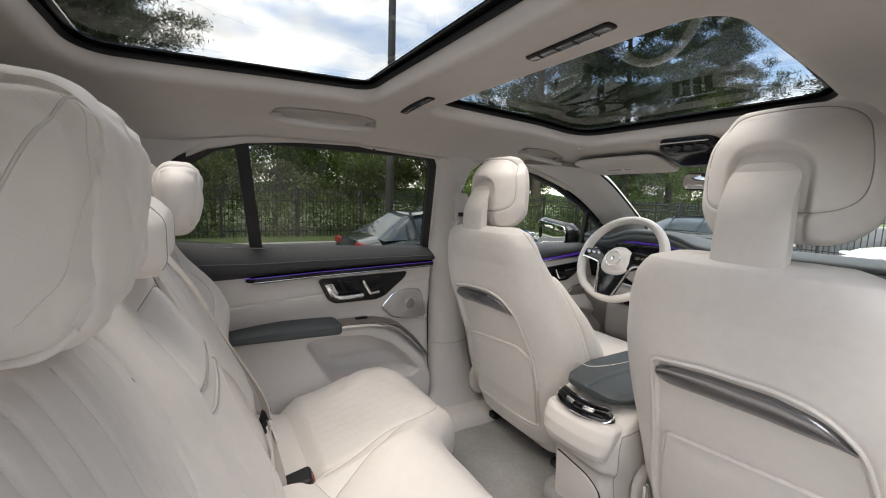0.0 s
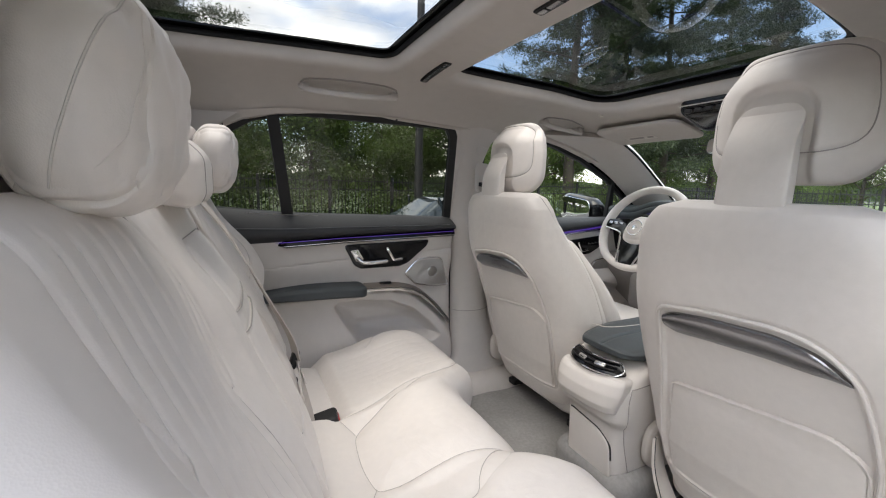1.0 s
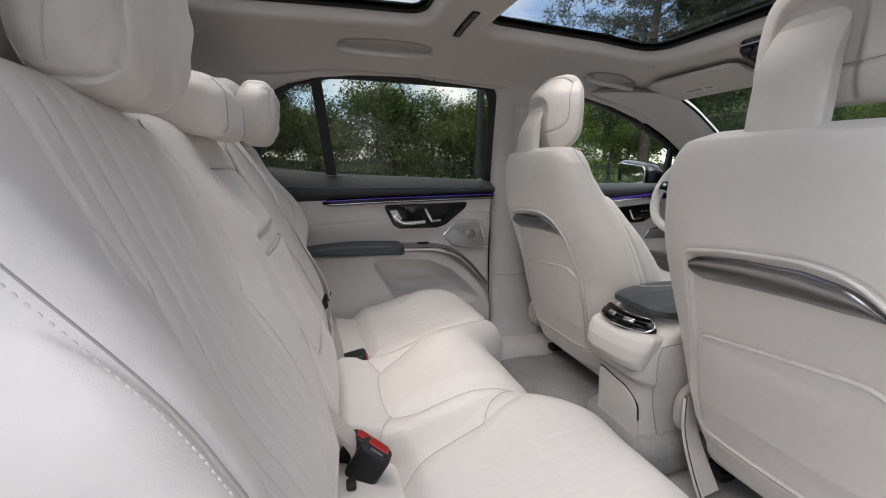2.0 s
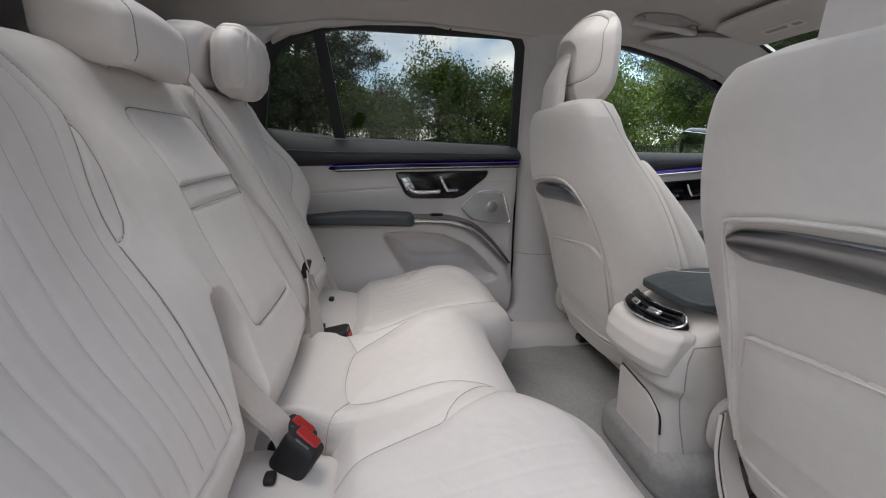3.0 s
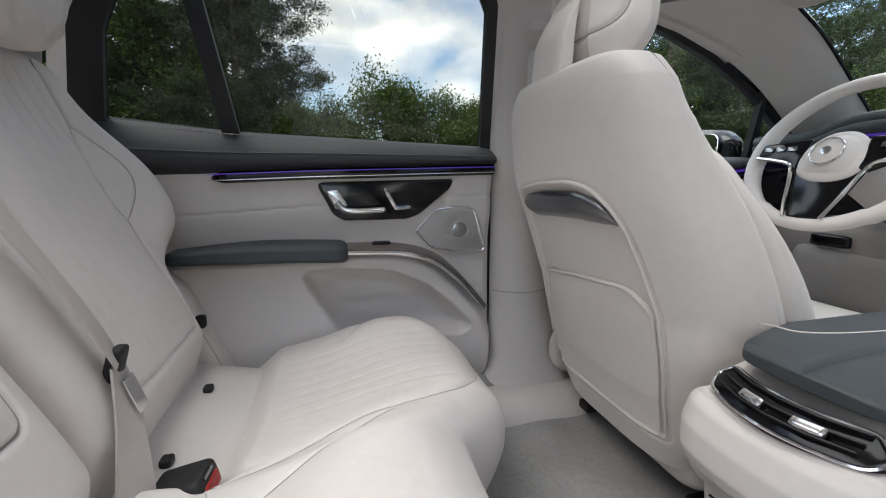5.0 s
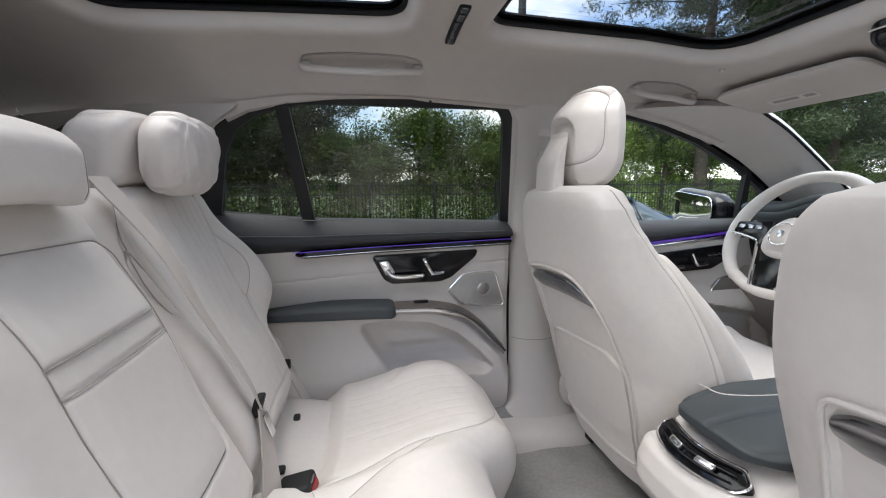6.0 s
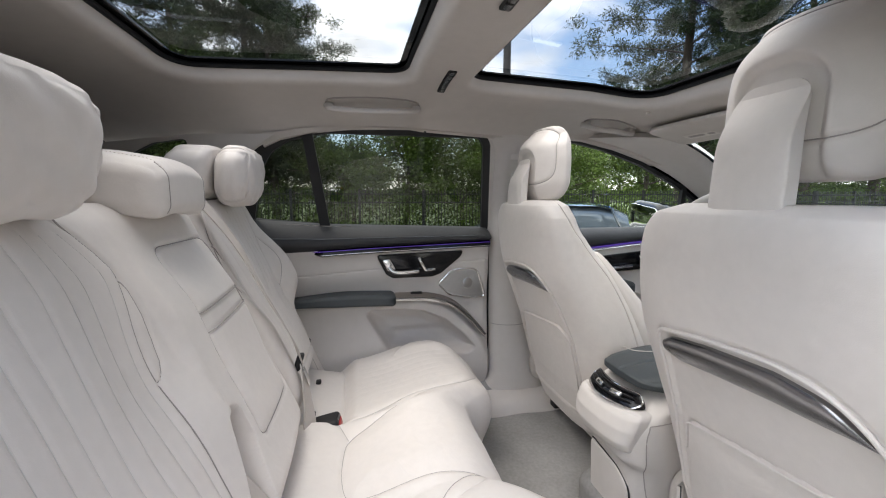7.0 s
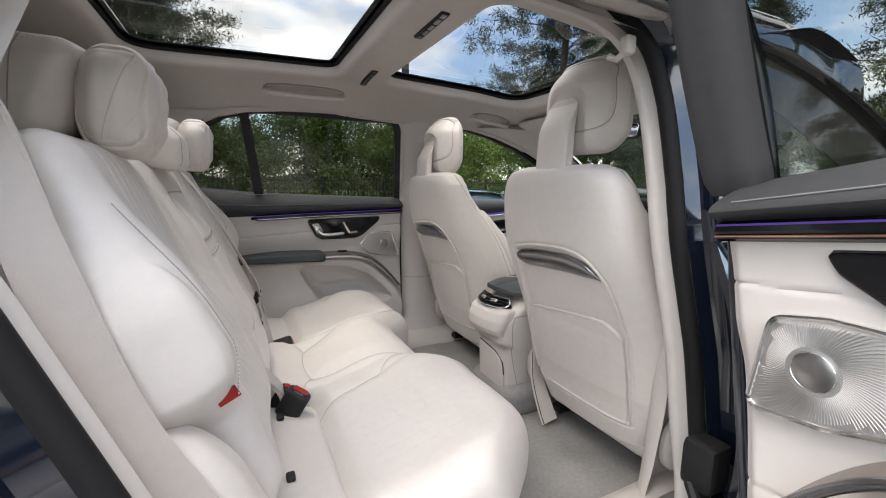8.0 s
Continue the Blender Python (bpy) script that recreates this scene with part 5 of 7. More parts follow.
def front_door(name, label, side):
    make = (lambda g: g) if side > 0 else mirrored
    dr = thing(name, label, "car door", kind="structure")
    x, z = np.meshgrid(np.linspace(0.80, 1.85, 110), np.linspace(0.47, 1.06, 70), indexing="ij")
    pk = rounded([(1.15, 0.60), (1.70, 0.60), (1.66, 0.78), (1.30, 0.86), (1.17, 0.82)], 0.05)
    y = 0.762 - 0.05 * ease(z, 0.90, 0.82) * ease(x, 0.85, 0.98) + 0.045 * ease(-signed(x, z, pk), -0.01, 0.02)
    part("panel", make(slab(np.stack([x, y, z], -1), (0, 0.05, 0))), plastic, dr, "beige door panel with a map pocket")
    xs = np.linspace(0.80, 1.85, 60)
    rows = [np.stack([xs, a + 0 * xs, front_strip(xs) + b * (1.13 - front_strip(xs)) / 0.06], -1) for a, b in spline([(0.768, -0.008), (0.75, 0.004), (0.744, 0.018), (0.755, 0.036), (0.785, 0.052), (0.815, 0.060)], 10)]
    part("belt_pad", make(slab(np.array(rows), (0, 0.02, -0.003))), charcoal, dr, "dark slate leather pad under the window")
    ln = np.stack([xs, 0.752 + 0 * xs, front_strip(xs) - 0.004], -1)
    part("light_strip", make(tube(ln, 0.0036, 8)), violet_light, dr, "thin violet light strip")
    part("metal_strip", make(tube(ln + np.array([0, 0.001, -0.011]), 0.0036, 8)), chrome, dr, "thin bright metal strip")
    bz = rounded([(1.17, 1.012), (1.56, 1.045), (1.52, 0.985), (1.46, 0.955), (1.26, 0.945)], [0.01, 0.01, 0.03, 0.03, 0.03])
    flat = lambda d0: (lambda p, d: np.stack([p[:, 0], 0.758 - d0 - d + 0 * p[:, 0], p[:, 1]], 1))
    bez = part("handle_bezel", make(plate(resample(bz, 80), flat(-0.004), 0.012, 0.004)), gloss_black, dr, "glossy black handle surround")
    part("pull", make(tube(spline([(1.205, 0.738, 1.002), (1.225, 0.734, 0.972), (1.25, 0.732, 0.966), (1.33, 0.735, 0.972)], 20), 0.007, 8)), chrome, bez, "chrome door pull")
    part("lock_lever", make(tube(spline([(1.365, 0.738, 1.015), (1.385, 0.735, 0.978), (1.40, 0.735, 0.974), (1.43, 0.738, 0.978)], 20), 0.0055, 8)), chrome, bez, "angled chrome lever")
    for k in range(4):
        part("seat_button", make(blob((0.010, 0.003, 0.006), 0.002, 4, lambda p, u, k=k: p + np.array([1.445 + 0.022 * k, 0.747, 1.008 + 0.002 * k]))), steel_trim, bez, "small grey button")
    sp = rounded([(1.45, 0.86), (1.50, 0.92), (1.60, 0.935), (1.72, 0.92), (1.74, 0.86), (1.60, 0.84)], 0.03)
    sg = part("speaker", make(plate(resample(sp, 60), flat(-0.002), 0.010, 0.004)), mesh_metal, dr, "dark metal speaker grille")
    s2 = resample(sp, 80)
    part("frame", make(tube(np.stack([s2[:, 0], 0 * s2[:, 0] + 0.750, s2[:, 1]], 1), 0.003, 6, closed=True)), chrome, sg, "polished speaker frame")
    part("armrest", make(blob((0.22, 0.05, 0.03), (0.03, 0.03, 0.02), 16, lambda p, u: p + np.array([1.10, 0.725, 0.885]))), grey_leather, dr, "dark slate leather armrest pad")
    at = lambda p, d=0.0: np.stack([p[:, 0], 0.815 - 0.28 * (p[:, 1] - 1.13) + d, p[:, 1]], 1)
    wo = resample(F_WIN, 140)
    wc = np.array([1.30, 1.13])
    wi = wc + (wo - wc) * np.array([0.975, 0.955])
    part("window_frame", make(merge(band(at(wo, -0.012), at(wi, -0.004)), band(at(wi, -0.004), at(wi, 0.016)), band(at(wo, 0.02), at(wo, -0.012)))), matt_black, dr, "black window surround")
    bar = np.array([[(1.605, 1.12), (1.640, 1.12)], [(1.570, 1.335), (1.585, 1.335)]])
    part("divider", make(slab(np.stack([bar[..., 0], 0.803 - 0.28 * (bar[..., 1] - 1.13), bar[..., 1]], -1), (0, 0.02, 0))), matt_black, dr, "black mirror-triangle bar")
    v = at(wc + (wo - wc) * np.array([0.985, 0.965]), 0.006)
    part("pane", make((v, [tuple(range(len(v)))])), front_glass, dr, "lightly tinted side glass").visible_shadow = False
    sx, sz = np.meshgrid(np.linspace(0.72, 1.95, 24), np.linspace(0.40, 1.11, 14), indexing="ij")
    part("outer_skin", make(slab(np.stack([sx, 0.90 - 0.10 * ((sz - 0.75) / 0.4) ** 2, sz], -1), (0, -0.012, 0))), paint, dr, "dark glossy painted outer skin")
    # the outside mirror
    mr = thing("door_mirror", "black outside door mirror with clear glass", "door mirror", "door mirrors")
    part("housing", make(blob((0.056, 0.162, 0.080), (0.048, 0.09, 0.062), 24, lambda p, u: np.stack([p[:, 0] + 1.630 + 0.02 * u[:, 1], p[:, 1] + 1.000, p[:, 2] * (1 + 0.12 * u[:, 1]) + 1.158 + 0.006 * u[:, 1]], 1))), gloss_black, mr)
    a = rounded([(0.860, 1.106), (0.856, 1.206), (1.115, 1.232), (1.145, 1.168), (1.10, 1.092)], [0.03, 0.04, 0.045, 0.05, 0.045])
    part("glass", make(plate(resample(a, 50), lambda p, d: np.stack([1.569 - d + 0.20 * (p[:, 0] - 0.98), p[:, 0], p[:, 1]], 1), 0.004, 0.002)), mirror_glass, mr, "mirror glass")
    part("foot", make(blob((0.03, 0.06, 0.02), 0.015, 8, lambda p, u: p + np.array([1.63, 0.85, 1.105]))), gloss_black, mr)
    return dr


mirror_glass = surface("mirror_glass", (0.9, 0.9, 0.9), 0.02, metal=1.0, vary=0.01, bump=0)
front_door("door_3", "closed driver door with beige panel and black surround", 1)
front_door("door_4", "closed front passenger door with beige panel", -1)

# windscreen pillars, screen, header
W_EDGE = spline([(1.340, 0.530, 1.470), (1.38, 0.535, 1.452), (1.50, 0.552, 1.402), (1.75, 0.598, 1.275), (2.00, 0.640, 1.135), (2.12, 0.66, 1.06)], 40)
S_EDGE = spline([(1.05, 0.700, 1.484), (1.20, 0.708, 1.452), (1.344, 0.722, 1.408), (1.547, 0.745, 1.324), (1.80, 0.785, 1.176), (1.90, 0.795, 1.10)], 40)
for sd, wd in ((1, "left"), (-1, "right")):
    t = np.linspace(0, 1, 12)[:, None, None]
    p = W_EDGE[None] * (1 - t) + S_EDGE[None] * t
    p[..., 1] -= 0.030 * np.sin(np.pi * t[..., 0])
    p[..., 0] -= 0.030 * np.sin(np.pi * t[..., 0])
    g = slab(p, (0.02, 0.02, 0.02))
    xs = np.linspace(0.78, 1.92, 60)
    ie = np.stack([xs, np.interp(xs, W_EDGE[:, 0], W_EDGE[:, 1], left=CY + 0.58) + 0.045 * ease(xs, 1.2, 1.34), np.where(xs < 1.34, roof_z(np.minimum(xs, 1.34), CY + 0.58) + 0.062, np.interp(xs, W_EDGE[:, 0], W_EDGE[:, 2]) + 0.036)], -1)
    oe = np.stack([xs + 0.02, np.interp(xs, S_EDGE[:, 0], S_EDGE[:, 1]) + 0.045, np.interp(xs, S_EDGE[:, 0], S_EDGE[:, 2], left=1.492) - 0.006], -1)
    rail = np.array([ie * (1 - k) + oe * k + np.array([0.0, 0.022, 0.026]) * np.sin(np.pi * k) for k in np.linspace(0, 1, 10)])
    rail = slab(rail, (0.0, -0.004, -0.006))
    setting("roof_rail_" + wd, rail if sd > 0 else mirrored(rail), paint, "dark blue painted roof edge and windscreen pillar", "roof rail")
    setting("windscreen_pillar_" + wd, g if sd > 0 else mirrored(g), plastic, "beige cloth covered windscreen pillar", "pillar")
m_ = np.linspace(-1, 1, 30)
rows = []
for q in W_EDGE:
    hw = q[1] - CY
    rows.append(np.stack([q[0] + 0.10 * (1 - m_ ** 2) - 0.05 * (1 - m_ ** 2), CY + hw * m_, q[2] + 0.035 * (1 - m_ ** 2)], -1))
ws = thing("window_5", "large clear windscreen", "windscreen", kind="structure")
part("pane", lattice(np.array(rows)), front_glass, ws).visible_shadow = False
part("border", tube(np.vstack([W_EDGE[::-1], rows[0][::-1], np.stack([W_EDGE[:, 0], 2 * CY - W_EDGE[:, 1], W_EDGE[:, 2]], 1)]), 0.0045, 6), gloss_black, ws, "black windscreen border")
hx = np.array([np.stack([1.355 + 0 * m_, CY + 0.60 * m_, roof_z(1.355, CY + 0.60 * m_)], -1), np.array(rows[0]) + np.array([-0.01, 0, -0.012])])
setting("header_front", lattice(hx), liner_cloth, "beige headliner above the windscreen", "header")

# dashboard
dash = thing("dashboard", "black glass dashboard with beige lower half", "dashboard")
ys = np.linspace(CY - 0.70, CY + 0.70, 80)
hood = 0.045 * np.exp(-((ys - 0.40) / 0.17) ** 4)


def dash_sheet(prof, n=30, hump=0.0):
    rows_ = [np.stack([a + 0 * ys + 0.10 * ((ys - CY) / 0.7) ** 2 * 0.5, ys, b + hump * hood * w_], -1) for (a, b), w_ in zip(spline(prof, n), np.linspace(0, 1, n))]
    return np.array(rows_)


part("top", slab(dash_sheet([(1.545, 1.145), (1.525, 1.170), (1.545, 1.190), (1.65, 1.195), (1.85, 1.165), (2.12, 1.06)], 24, 0.0) + np.stack([0 * ys - 0.0, 0 * ys, hood], -1) * np.interp(np.linspace(0, 1, 24), [0, .25, .6, 1], [0.7, 1, 0.6, 0])[:, None, None], (0, 0, -0.02)), grey_leather, dash, "dark slate leather dashboard top")
part("screen", slab(dash_sheet([(1.560, 1.140), (1.572, 1.05), (1.600, 0.965)], 10), (0.02, 0, 0)), gloss_black, dash, "wide glossy black display panel")
part("lower", slab(dash_sheet([(1.560, 0.960), (1.535, 0.93), (1.56, 0.84), (1.64, 0.72), (1.78, 0.62)], 16), (0.03, 0, 0)), shaded_dash_plastic, dash, "beige lower dashboard with shade put into its colour")
part("light_strip", tube(np.stack([1.535 + 0.05 * ((ys - CY) / 0.7) ** 2, ys, 1.152 + 0.4 * hood], -1), 0.0035, 6), violet_light, dash, "thin violet light strip")
part("metal_strip", tube(np.stack([1.550 + 0.05 * ((ys - CY) / 0.7) ** 2, ys, 1.136 + 0 * ys], -1), 0.003, 6), chrome, dash, "thin bright metal strip")
cl = rounded([(0.25, 1.055), (0.56, 1.055), (0.55, 1.165), (0.26, 1.165)], 0.02)
part("instrument_display", plate(resample(cl, 60), lambda p, d: np.stack([1.552 - d + 0.10 * (1.11 - p[:, 1]), p[:, 0], p[:, 1]], 1), 0.010, 0.004), gloss_black, dash, "black instrument display behind the wheel")
for k, rr in ((0.33, 0.034), (0.48, 0.034)):
    a = np.linspace(0, 2 * np.pi, 30, endpoint=False)
    part("gauge_ring", tube(np.stack([1.541 + 0 * a, k + rr * np.cos(a), 1.11 + rr * np.sin(a)], 1), 0.0012, 5, closed=True), steel_trim, dash, "faint grey gauge ring")
part("knee_panel", blob((0.05, 0.20, 0.09), 0.035, 16, lambda p, u: p + np.array([1.60, 0.40, 0.80])), shaded_dash_plastic, dash)
part("switch_panel", blob((0.008, 0.045, 0.016), 0.006, 6, lambda p, u: p + np.array([1.552, 0.50, 0.905])), gloss_black, dash, "small black switch panel")
part("footwell", slab(np.array([[(1.95, y, z) for z in (0.45, 0.8)] for y in (CY - 0.7, CY + 0.7)]), (0.02, 0, 0)), matt_black, dash, "dark footwell panel")

# steering wheel
AXIS = np.array([-math.cos(radians(27)), 0.0, math.sin(radians(27))])
UPW = np.array([math.sin(radians(27)), 0.0, math.cos(radians(27))])
SIDE = np.array([0.0, 1.0, 0.0])
HUB = np.array([1.345, 0.388, 1.118])


def on_wheel(a, b, d=0.0):
    """A place on the wheel's plane: a towards the car's left, b upwards, d towards the driver."""
    return HUB + np.asarray(a)[..., None] * SIDE + np.asarray(b)[..., None] * UPW + np.asarray(d)[..., None] * AXIS


wheel = thing("steering_wheel", "pale leather steering wheel with black and chrome spokes", "steering wheel")
a = np.linspace(0, 2 * np.pi, 90, endpoint=False)
flatten = np.where(np.sin(a) < -0.8, 0.97, 1.0)
part("rim", tube(on_wheel(0.172 * np.cos(a), 0.172 * np.sin(a) * flatten, 0 * a), 0.0165 + 0.002 * np.cos(2 * a), 14, closed=True), leather, wheel)


def hub_form(p, u):
    return on_wheel(p[:, 1] * (1 - 0.12 * u[:, 2]), p[:, 2] - 0.014, p[:, 0] + 0.012 * (1 - u[:, 1] ** 2) * (1 - u[:, 2] ** 2) + 0.005)


hub = part("hub", blob((0.026, 0.064, 0.060), (0.02, 0.060, 0.056), 26, hub_form), leather, wheel)
part("badge_ring", tube(on_wheel(0.030 * np.cos(a), -0.014 + 0.030 * np.sin(a), 0.041 + 0 * a), 0.0020, 6, closed=True), chrome, hub, "plain chrome ring badge")
part("badge_disc", plate(np.stack([0.010 * np.cos(a[::3]), 0.010 * np.sin(a[::3])], 1), lambda p, d: on_wheel(p[:, 0], -0.014 + p[:, 1], 0.043 + d), 0.002, 0.001), chrome, hub, "plain chrome disc")
for sd in (1, -1):
    sp = rounded([(0.050 * sd, 0.030), (0.158 * sd, 0.022), (0.160 * sd, -0.012), (0.105 * sd, -0.022), (0.055 * sd, -0.05)], 0.008)
    arm_ = part("spoke", plate(resample(sp, 50), lambda p, d: on_wheel(p[:, 0], p[:, 1], d + 0.002), 0.018, 0.004), gloss_black, wheel, "glossy black spoke with switches")
    ch = spline([(0.160 * sd, -0.014), (0.110 * sd, -0.022), (0.078 * sd, -0.032), (0.064 * sd, -0.060), (0.048 * sd, -0.120), (0.036 * sd, -0.158)], 40)
    part("spoke_trim", tube(on_wheel(ch[:, 0], ch[:, 1], 0.018 + 0 * ch[:, 0]), 0.0040, 7), chrome, wheel, "chrome spoke edging")
    for k in range(3):
        part("button", blob((0.003, 0.010, 0.006), 0.002, 4, lambda p, u, k=k, sd=sd: on_wheel(p[:, 1] + sd * (0.085 + 0.026 * k), p[:, 2] + 0.006, p[:, 0] + 0.021)), steel_trim, arm_, "small grey wheel button")
lw = rounded([(0.066, -0.030), (-0.066, -0.030), (-0.050, -0.10), (-0.034, -0.158), (0.034, -0.158), (0.050, -0.10)], 0.008)
part("lower_spoke", plate(resample(lw, 60), lambda p, d: on_wheel(p[:, 0], p[:, 1], d + 0.002), 0.012, 0.004), gloss_black, wheel, "glossy black lower spoke")
part("column", tube([tuple(HUB - AXIS * 0.01), tuple(HUB - AXIS * 0.22)], 0.045, 18), plastic, wheel, "beige steering column cover")
part("stalk", tube(spline([tuple(on_wheel(0.03, 0.01, -0.05)), tuple(on_wheel(0.12, 0.03, -0.05)), tuple(on_wheel(0.165, 0.045, -0.04))], 12), 0.008, 8), chrome, wheel, "silver column stalk")

# visors, overhead console, inside mirror
for yc, lb in ((CY + 0.290, "beige sun visor with a small label"), (CY - 0.290, "beige sun visor folded up")):
    vs = thing("sun_visor", lb, "sun visor", "sun visors")
    form = lambda p, u: np.stack([p[:, 0] + 1.272, p[:, 1] + yc, roof_z(p[:, 0] + 1.272, p[:, 1] + yc) - 0.022 + p[:, 2]], 1)
    part("flap", blob((0.084, 0.172, 0.009), (0.03, 0.04, 0.006), 22, form), liner_cloth, vs)
    if yc > CY:
        lx, ly = 1.285, yc + 0.03
        base = lambda p, d: np.stack([lx + p[:, 1], ly + p[:, 0], roof_z(lx + p[:, 1], ly + p[:, 0]) - 0.0315 - d], 1)
        lab = part("label", plate(resample(rounded([(-0.060, -0.017), (0.060, -0.017), (0.060, 0.017), (-0.060, 0.017)], 0.003), 40), base, 0.001, 0.0004), thread, vs, "pale printed label")
        for k, (a0, a1) in enumerate(((-0.052, -0.028), (-0.014, 0.048))):
            part("print_bar", plate(resample(np.array([(a0, -0.007), (a1, -0.007), (a1, 0.006), (a0, 0.006)]), 16), lambda p, d: base(p, d + 0.001), 0.0006, 0.0002), leather_seam, lab)
ohc = thing("overhead_console", "glossy black overhead console with a chrome line", "overhead console")
part("pod", blob((0.075, 0.085, 0.022), (0.04, 0.03, 0.016), 20, lambda p, u: np.stack([p[:, 0] + 1.205, p[:, 1] + CY, p[:, 2] + 1.495 - 0.35 * p[:, 0]], 1)), gloss_black, ohc)
part("chrome_line", tube([(1.128, CY - 0.07, 1.516), (1.128, CY + 0.07, 1.516)], 0.002, 6), chrome, ohc)
for k in (-0.045, -0.015, 0.015, 0.045):
    part("switch", blob((0.004, 0.010, 0.006), 0.003, 4, lambda p, u, k=k: p + np.array([1.131, CY + k, 1.500])), matt_black, ohc)
rvm = thing("inside_mirror", "small black inside mirror below the headliner", "mirror")
part("housing", blob((0.018, 0.105, 0.030), (0.014, 0.03, 0.02), 14, lambda p, u: np.stack([p[:, 0] + 1.345 + 0.1 * p[:, 2], p[:, 1] + CY, p[:, 2] + 1.415], 1)), matt_black, rvm)
part("glass", plate(resample(rounded([(-0.097, -0.024), (0.097, -0.024), (0.097, 0.024), (-0.097, 0.024)], 0.015), 40), lambda p, d: np.stack([1.329 - d + 0.1 * p[:, 1], CY + p[:, 0], 1.415 + p[:, 1]], 1), 0.003, 0.001), mirror_glass, rvm)
part("stalk", tube([(1.36, CY, 1.43), (1.40, CY, 1.475)], 0.012, 8), matt_black, rvm)

# ---- centre console ----
KY = 0.044
con = thing("centre_console", "beige centre console with dark padded armrest lid", "console")


def con_body(p, u):
    k = (u[:, 2] + 1) / 2
    rear = ease(u[:, 0], 0.0, -0.9)
    x = p[:, 0] + 1.022 + 0.026 * ease(k, 0.62, 0.54) * rear + 0.070 * ease(k, 0.80, 1.0) * ease(u[:, 0], -0.3, -1.0)
    y = p[:, 1] * (0.84 + 0.16 * ease(k, 0.35, 0.75)) * (1 + 0.12 * ease(u[:, 0], -0.6, 0.4)) + KY
    return np.stack([x, y, p[:, 2] + 0.647], 1)


con_mesh = blob((0.285, 0.113, 0.187), (0.05, 0.045, 0.035), (44, 44, 80), con_body)
part("body", con_mesh, plastic, con)
con_tree = tree_of(con_mesh)
for sd in (-1, 1):
    for line in ([(1.15, 0.790), (0.95, 0.786), (0.800, 0.783), (0.775, 0.770), (0.772, 0.72), (0.790, 0.62), (0.815, 0.52), (0.822, 0.49)],):
        found = laid(con_tree, [(x, KY + sd, z) for x, z in spline(line, 50)], (0, -sd, 0))
        part("panel_seam", tube(found, 0.0013, 5), leather_seam, con, "fine shadow gap between console panels")


def con_face(p, u):
    """The smooth panel below the air vents: it comes out as it goes down, and turns in at its lower edge."""
    k = (u[:, 2] + 1) / 2
    y = p[:, 1] * (1 - 0.12 * ease(k, 0.7, 0.0))
    x = p[:, 0] + 0.735 + np.interp(k, [0, 0.10, 0.3, 0.6, 0.85, 1.0], [0.016, 0.004, -0.004, -0.002, 0.008, 0.020]) + 0.022 * (np.abs(y) / 0.105) ** 3
    return np.stack([x, y + KY, p[:, 2] + 0.7515 - 0.004 * u[:, 1]], 1)


part("rear_panel", blob((0.022, 0.107, 0.050), (0.012, 0.024, 0.016), 34, con_face), plastic, con, "smooth cream panel under the air vents")


def con_lid(p, u):
    q = p.copy()
    q[:, 1] *= 1 - 0.26 * ease(u[:, 0], -0.2, -1.0)
    q[:, 0] += 0.012 * (1 - u[:, 1] ** 2) * ease(u[:, 0], -0.4, -1.0) * -1 + 0.014
    z = q[:, 2] * (1 - 0.35 * ease(u[:, 0], -0.6, -1.0)) + 0.850 + 0.006 * (1 - u[:, 1] ** 2) * (u[:, 2] > 0) - 0.006 * np.exp(-(q[:, 1] / 0.004) ** 2) * ease(u[:, 2], 0.3, 0.9)
    return np.stack([q[:, 0] + 0.983, q[:, 1] + KY, z], 1)


lid = part("armrest_lid", blob((0.210, 0.124, 0.019), (0.045, 0.05, 0.014), 40, con_lid), grey_leather, con, "dark slate leather armrest lid in two halves")
for sd in (1, -1):
    q = spline([(1.15, 0.035 * sd), (0.97, 0.040 * sd), (0.875, 0.062 * sd), (0.868, 0.100 * sd), (0.88, 0.128 * sd)], 40)
    part("stitching", tube(np.stack([q[:, 0], KY + q[:, 1], 0.8745 - 0.0035 * (q[:, 1] / 0.13) ** 2 - 0.0125 * (np.abs(q[:, 1]) / 0.13) ** 6], 1), 0.0011, 5), thread, lid, "pale contrast stitching")


def vent_place(p, d):
    """The slanted face of the rear air vents: p = across, up along the slope."""
    up = np.array([math.sin(radians(52)), 0, math.cos(radians(52))])
    nr = np.array([-math.cos(radians(52)), 0, math.sin(radians(52))])
    return np.array([0.746, KY, 0.824]) + (4.0 * p[:, :1] ** 2) * np.array([1.0, 0, 0]) + p[:, :1] * np.array([0, 1.0, 0]) + p[:, 1:2] * up + np.asarray(d).reshape(-1, 1) * nr


vo = resample(rounded([(-0.078, -0.024), (0.078, -0.024), (0.088, -0.006), (0.070, 0.018), (-0.070, 0.018), (-0.088, -0.006)], [0.012, 0.012, 0.014, 0.014, 0.014, 0.014]), 80)
vent = part("air_vents", plate(vo, lambda p, d: vent_place(p, d - 0.018), 0.016, 0.003), gloss_black, con, "black rear air vents")
part("rim", tube(vent_place(vo * 1.012, -0.0022), 0.0021, 6, closed=True), chrome, vent, "chrome vent rim")
for k in (-0.012, 0.0, 0.012):
    part("slat", blob((0.070, 0.0014, 0.004), 0.001, 4, lambda p, u, k=k: vent_place(np.stack([p[:, 0], p[:, 1] + k], 1), p[:, 2] + 0.0)), matt_black, vent)
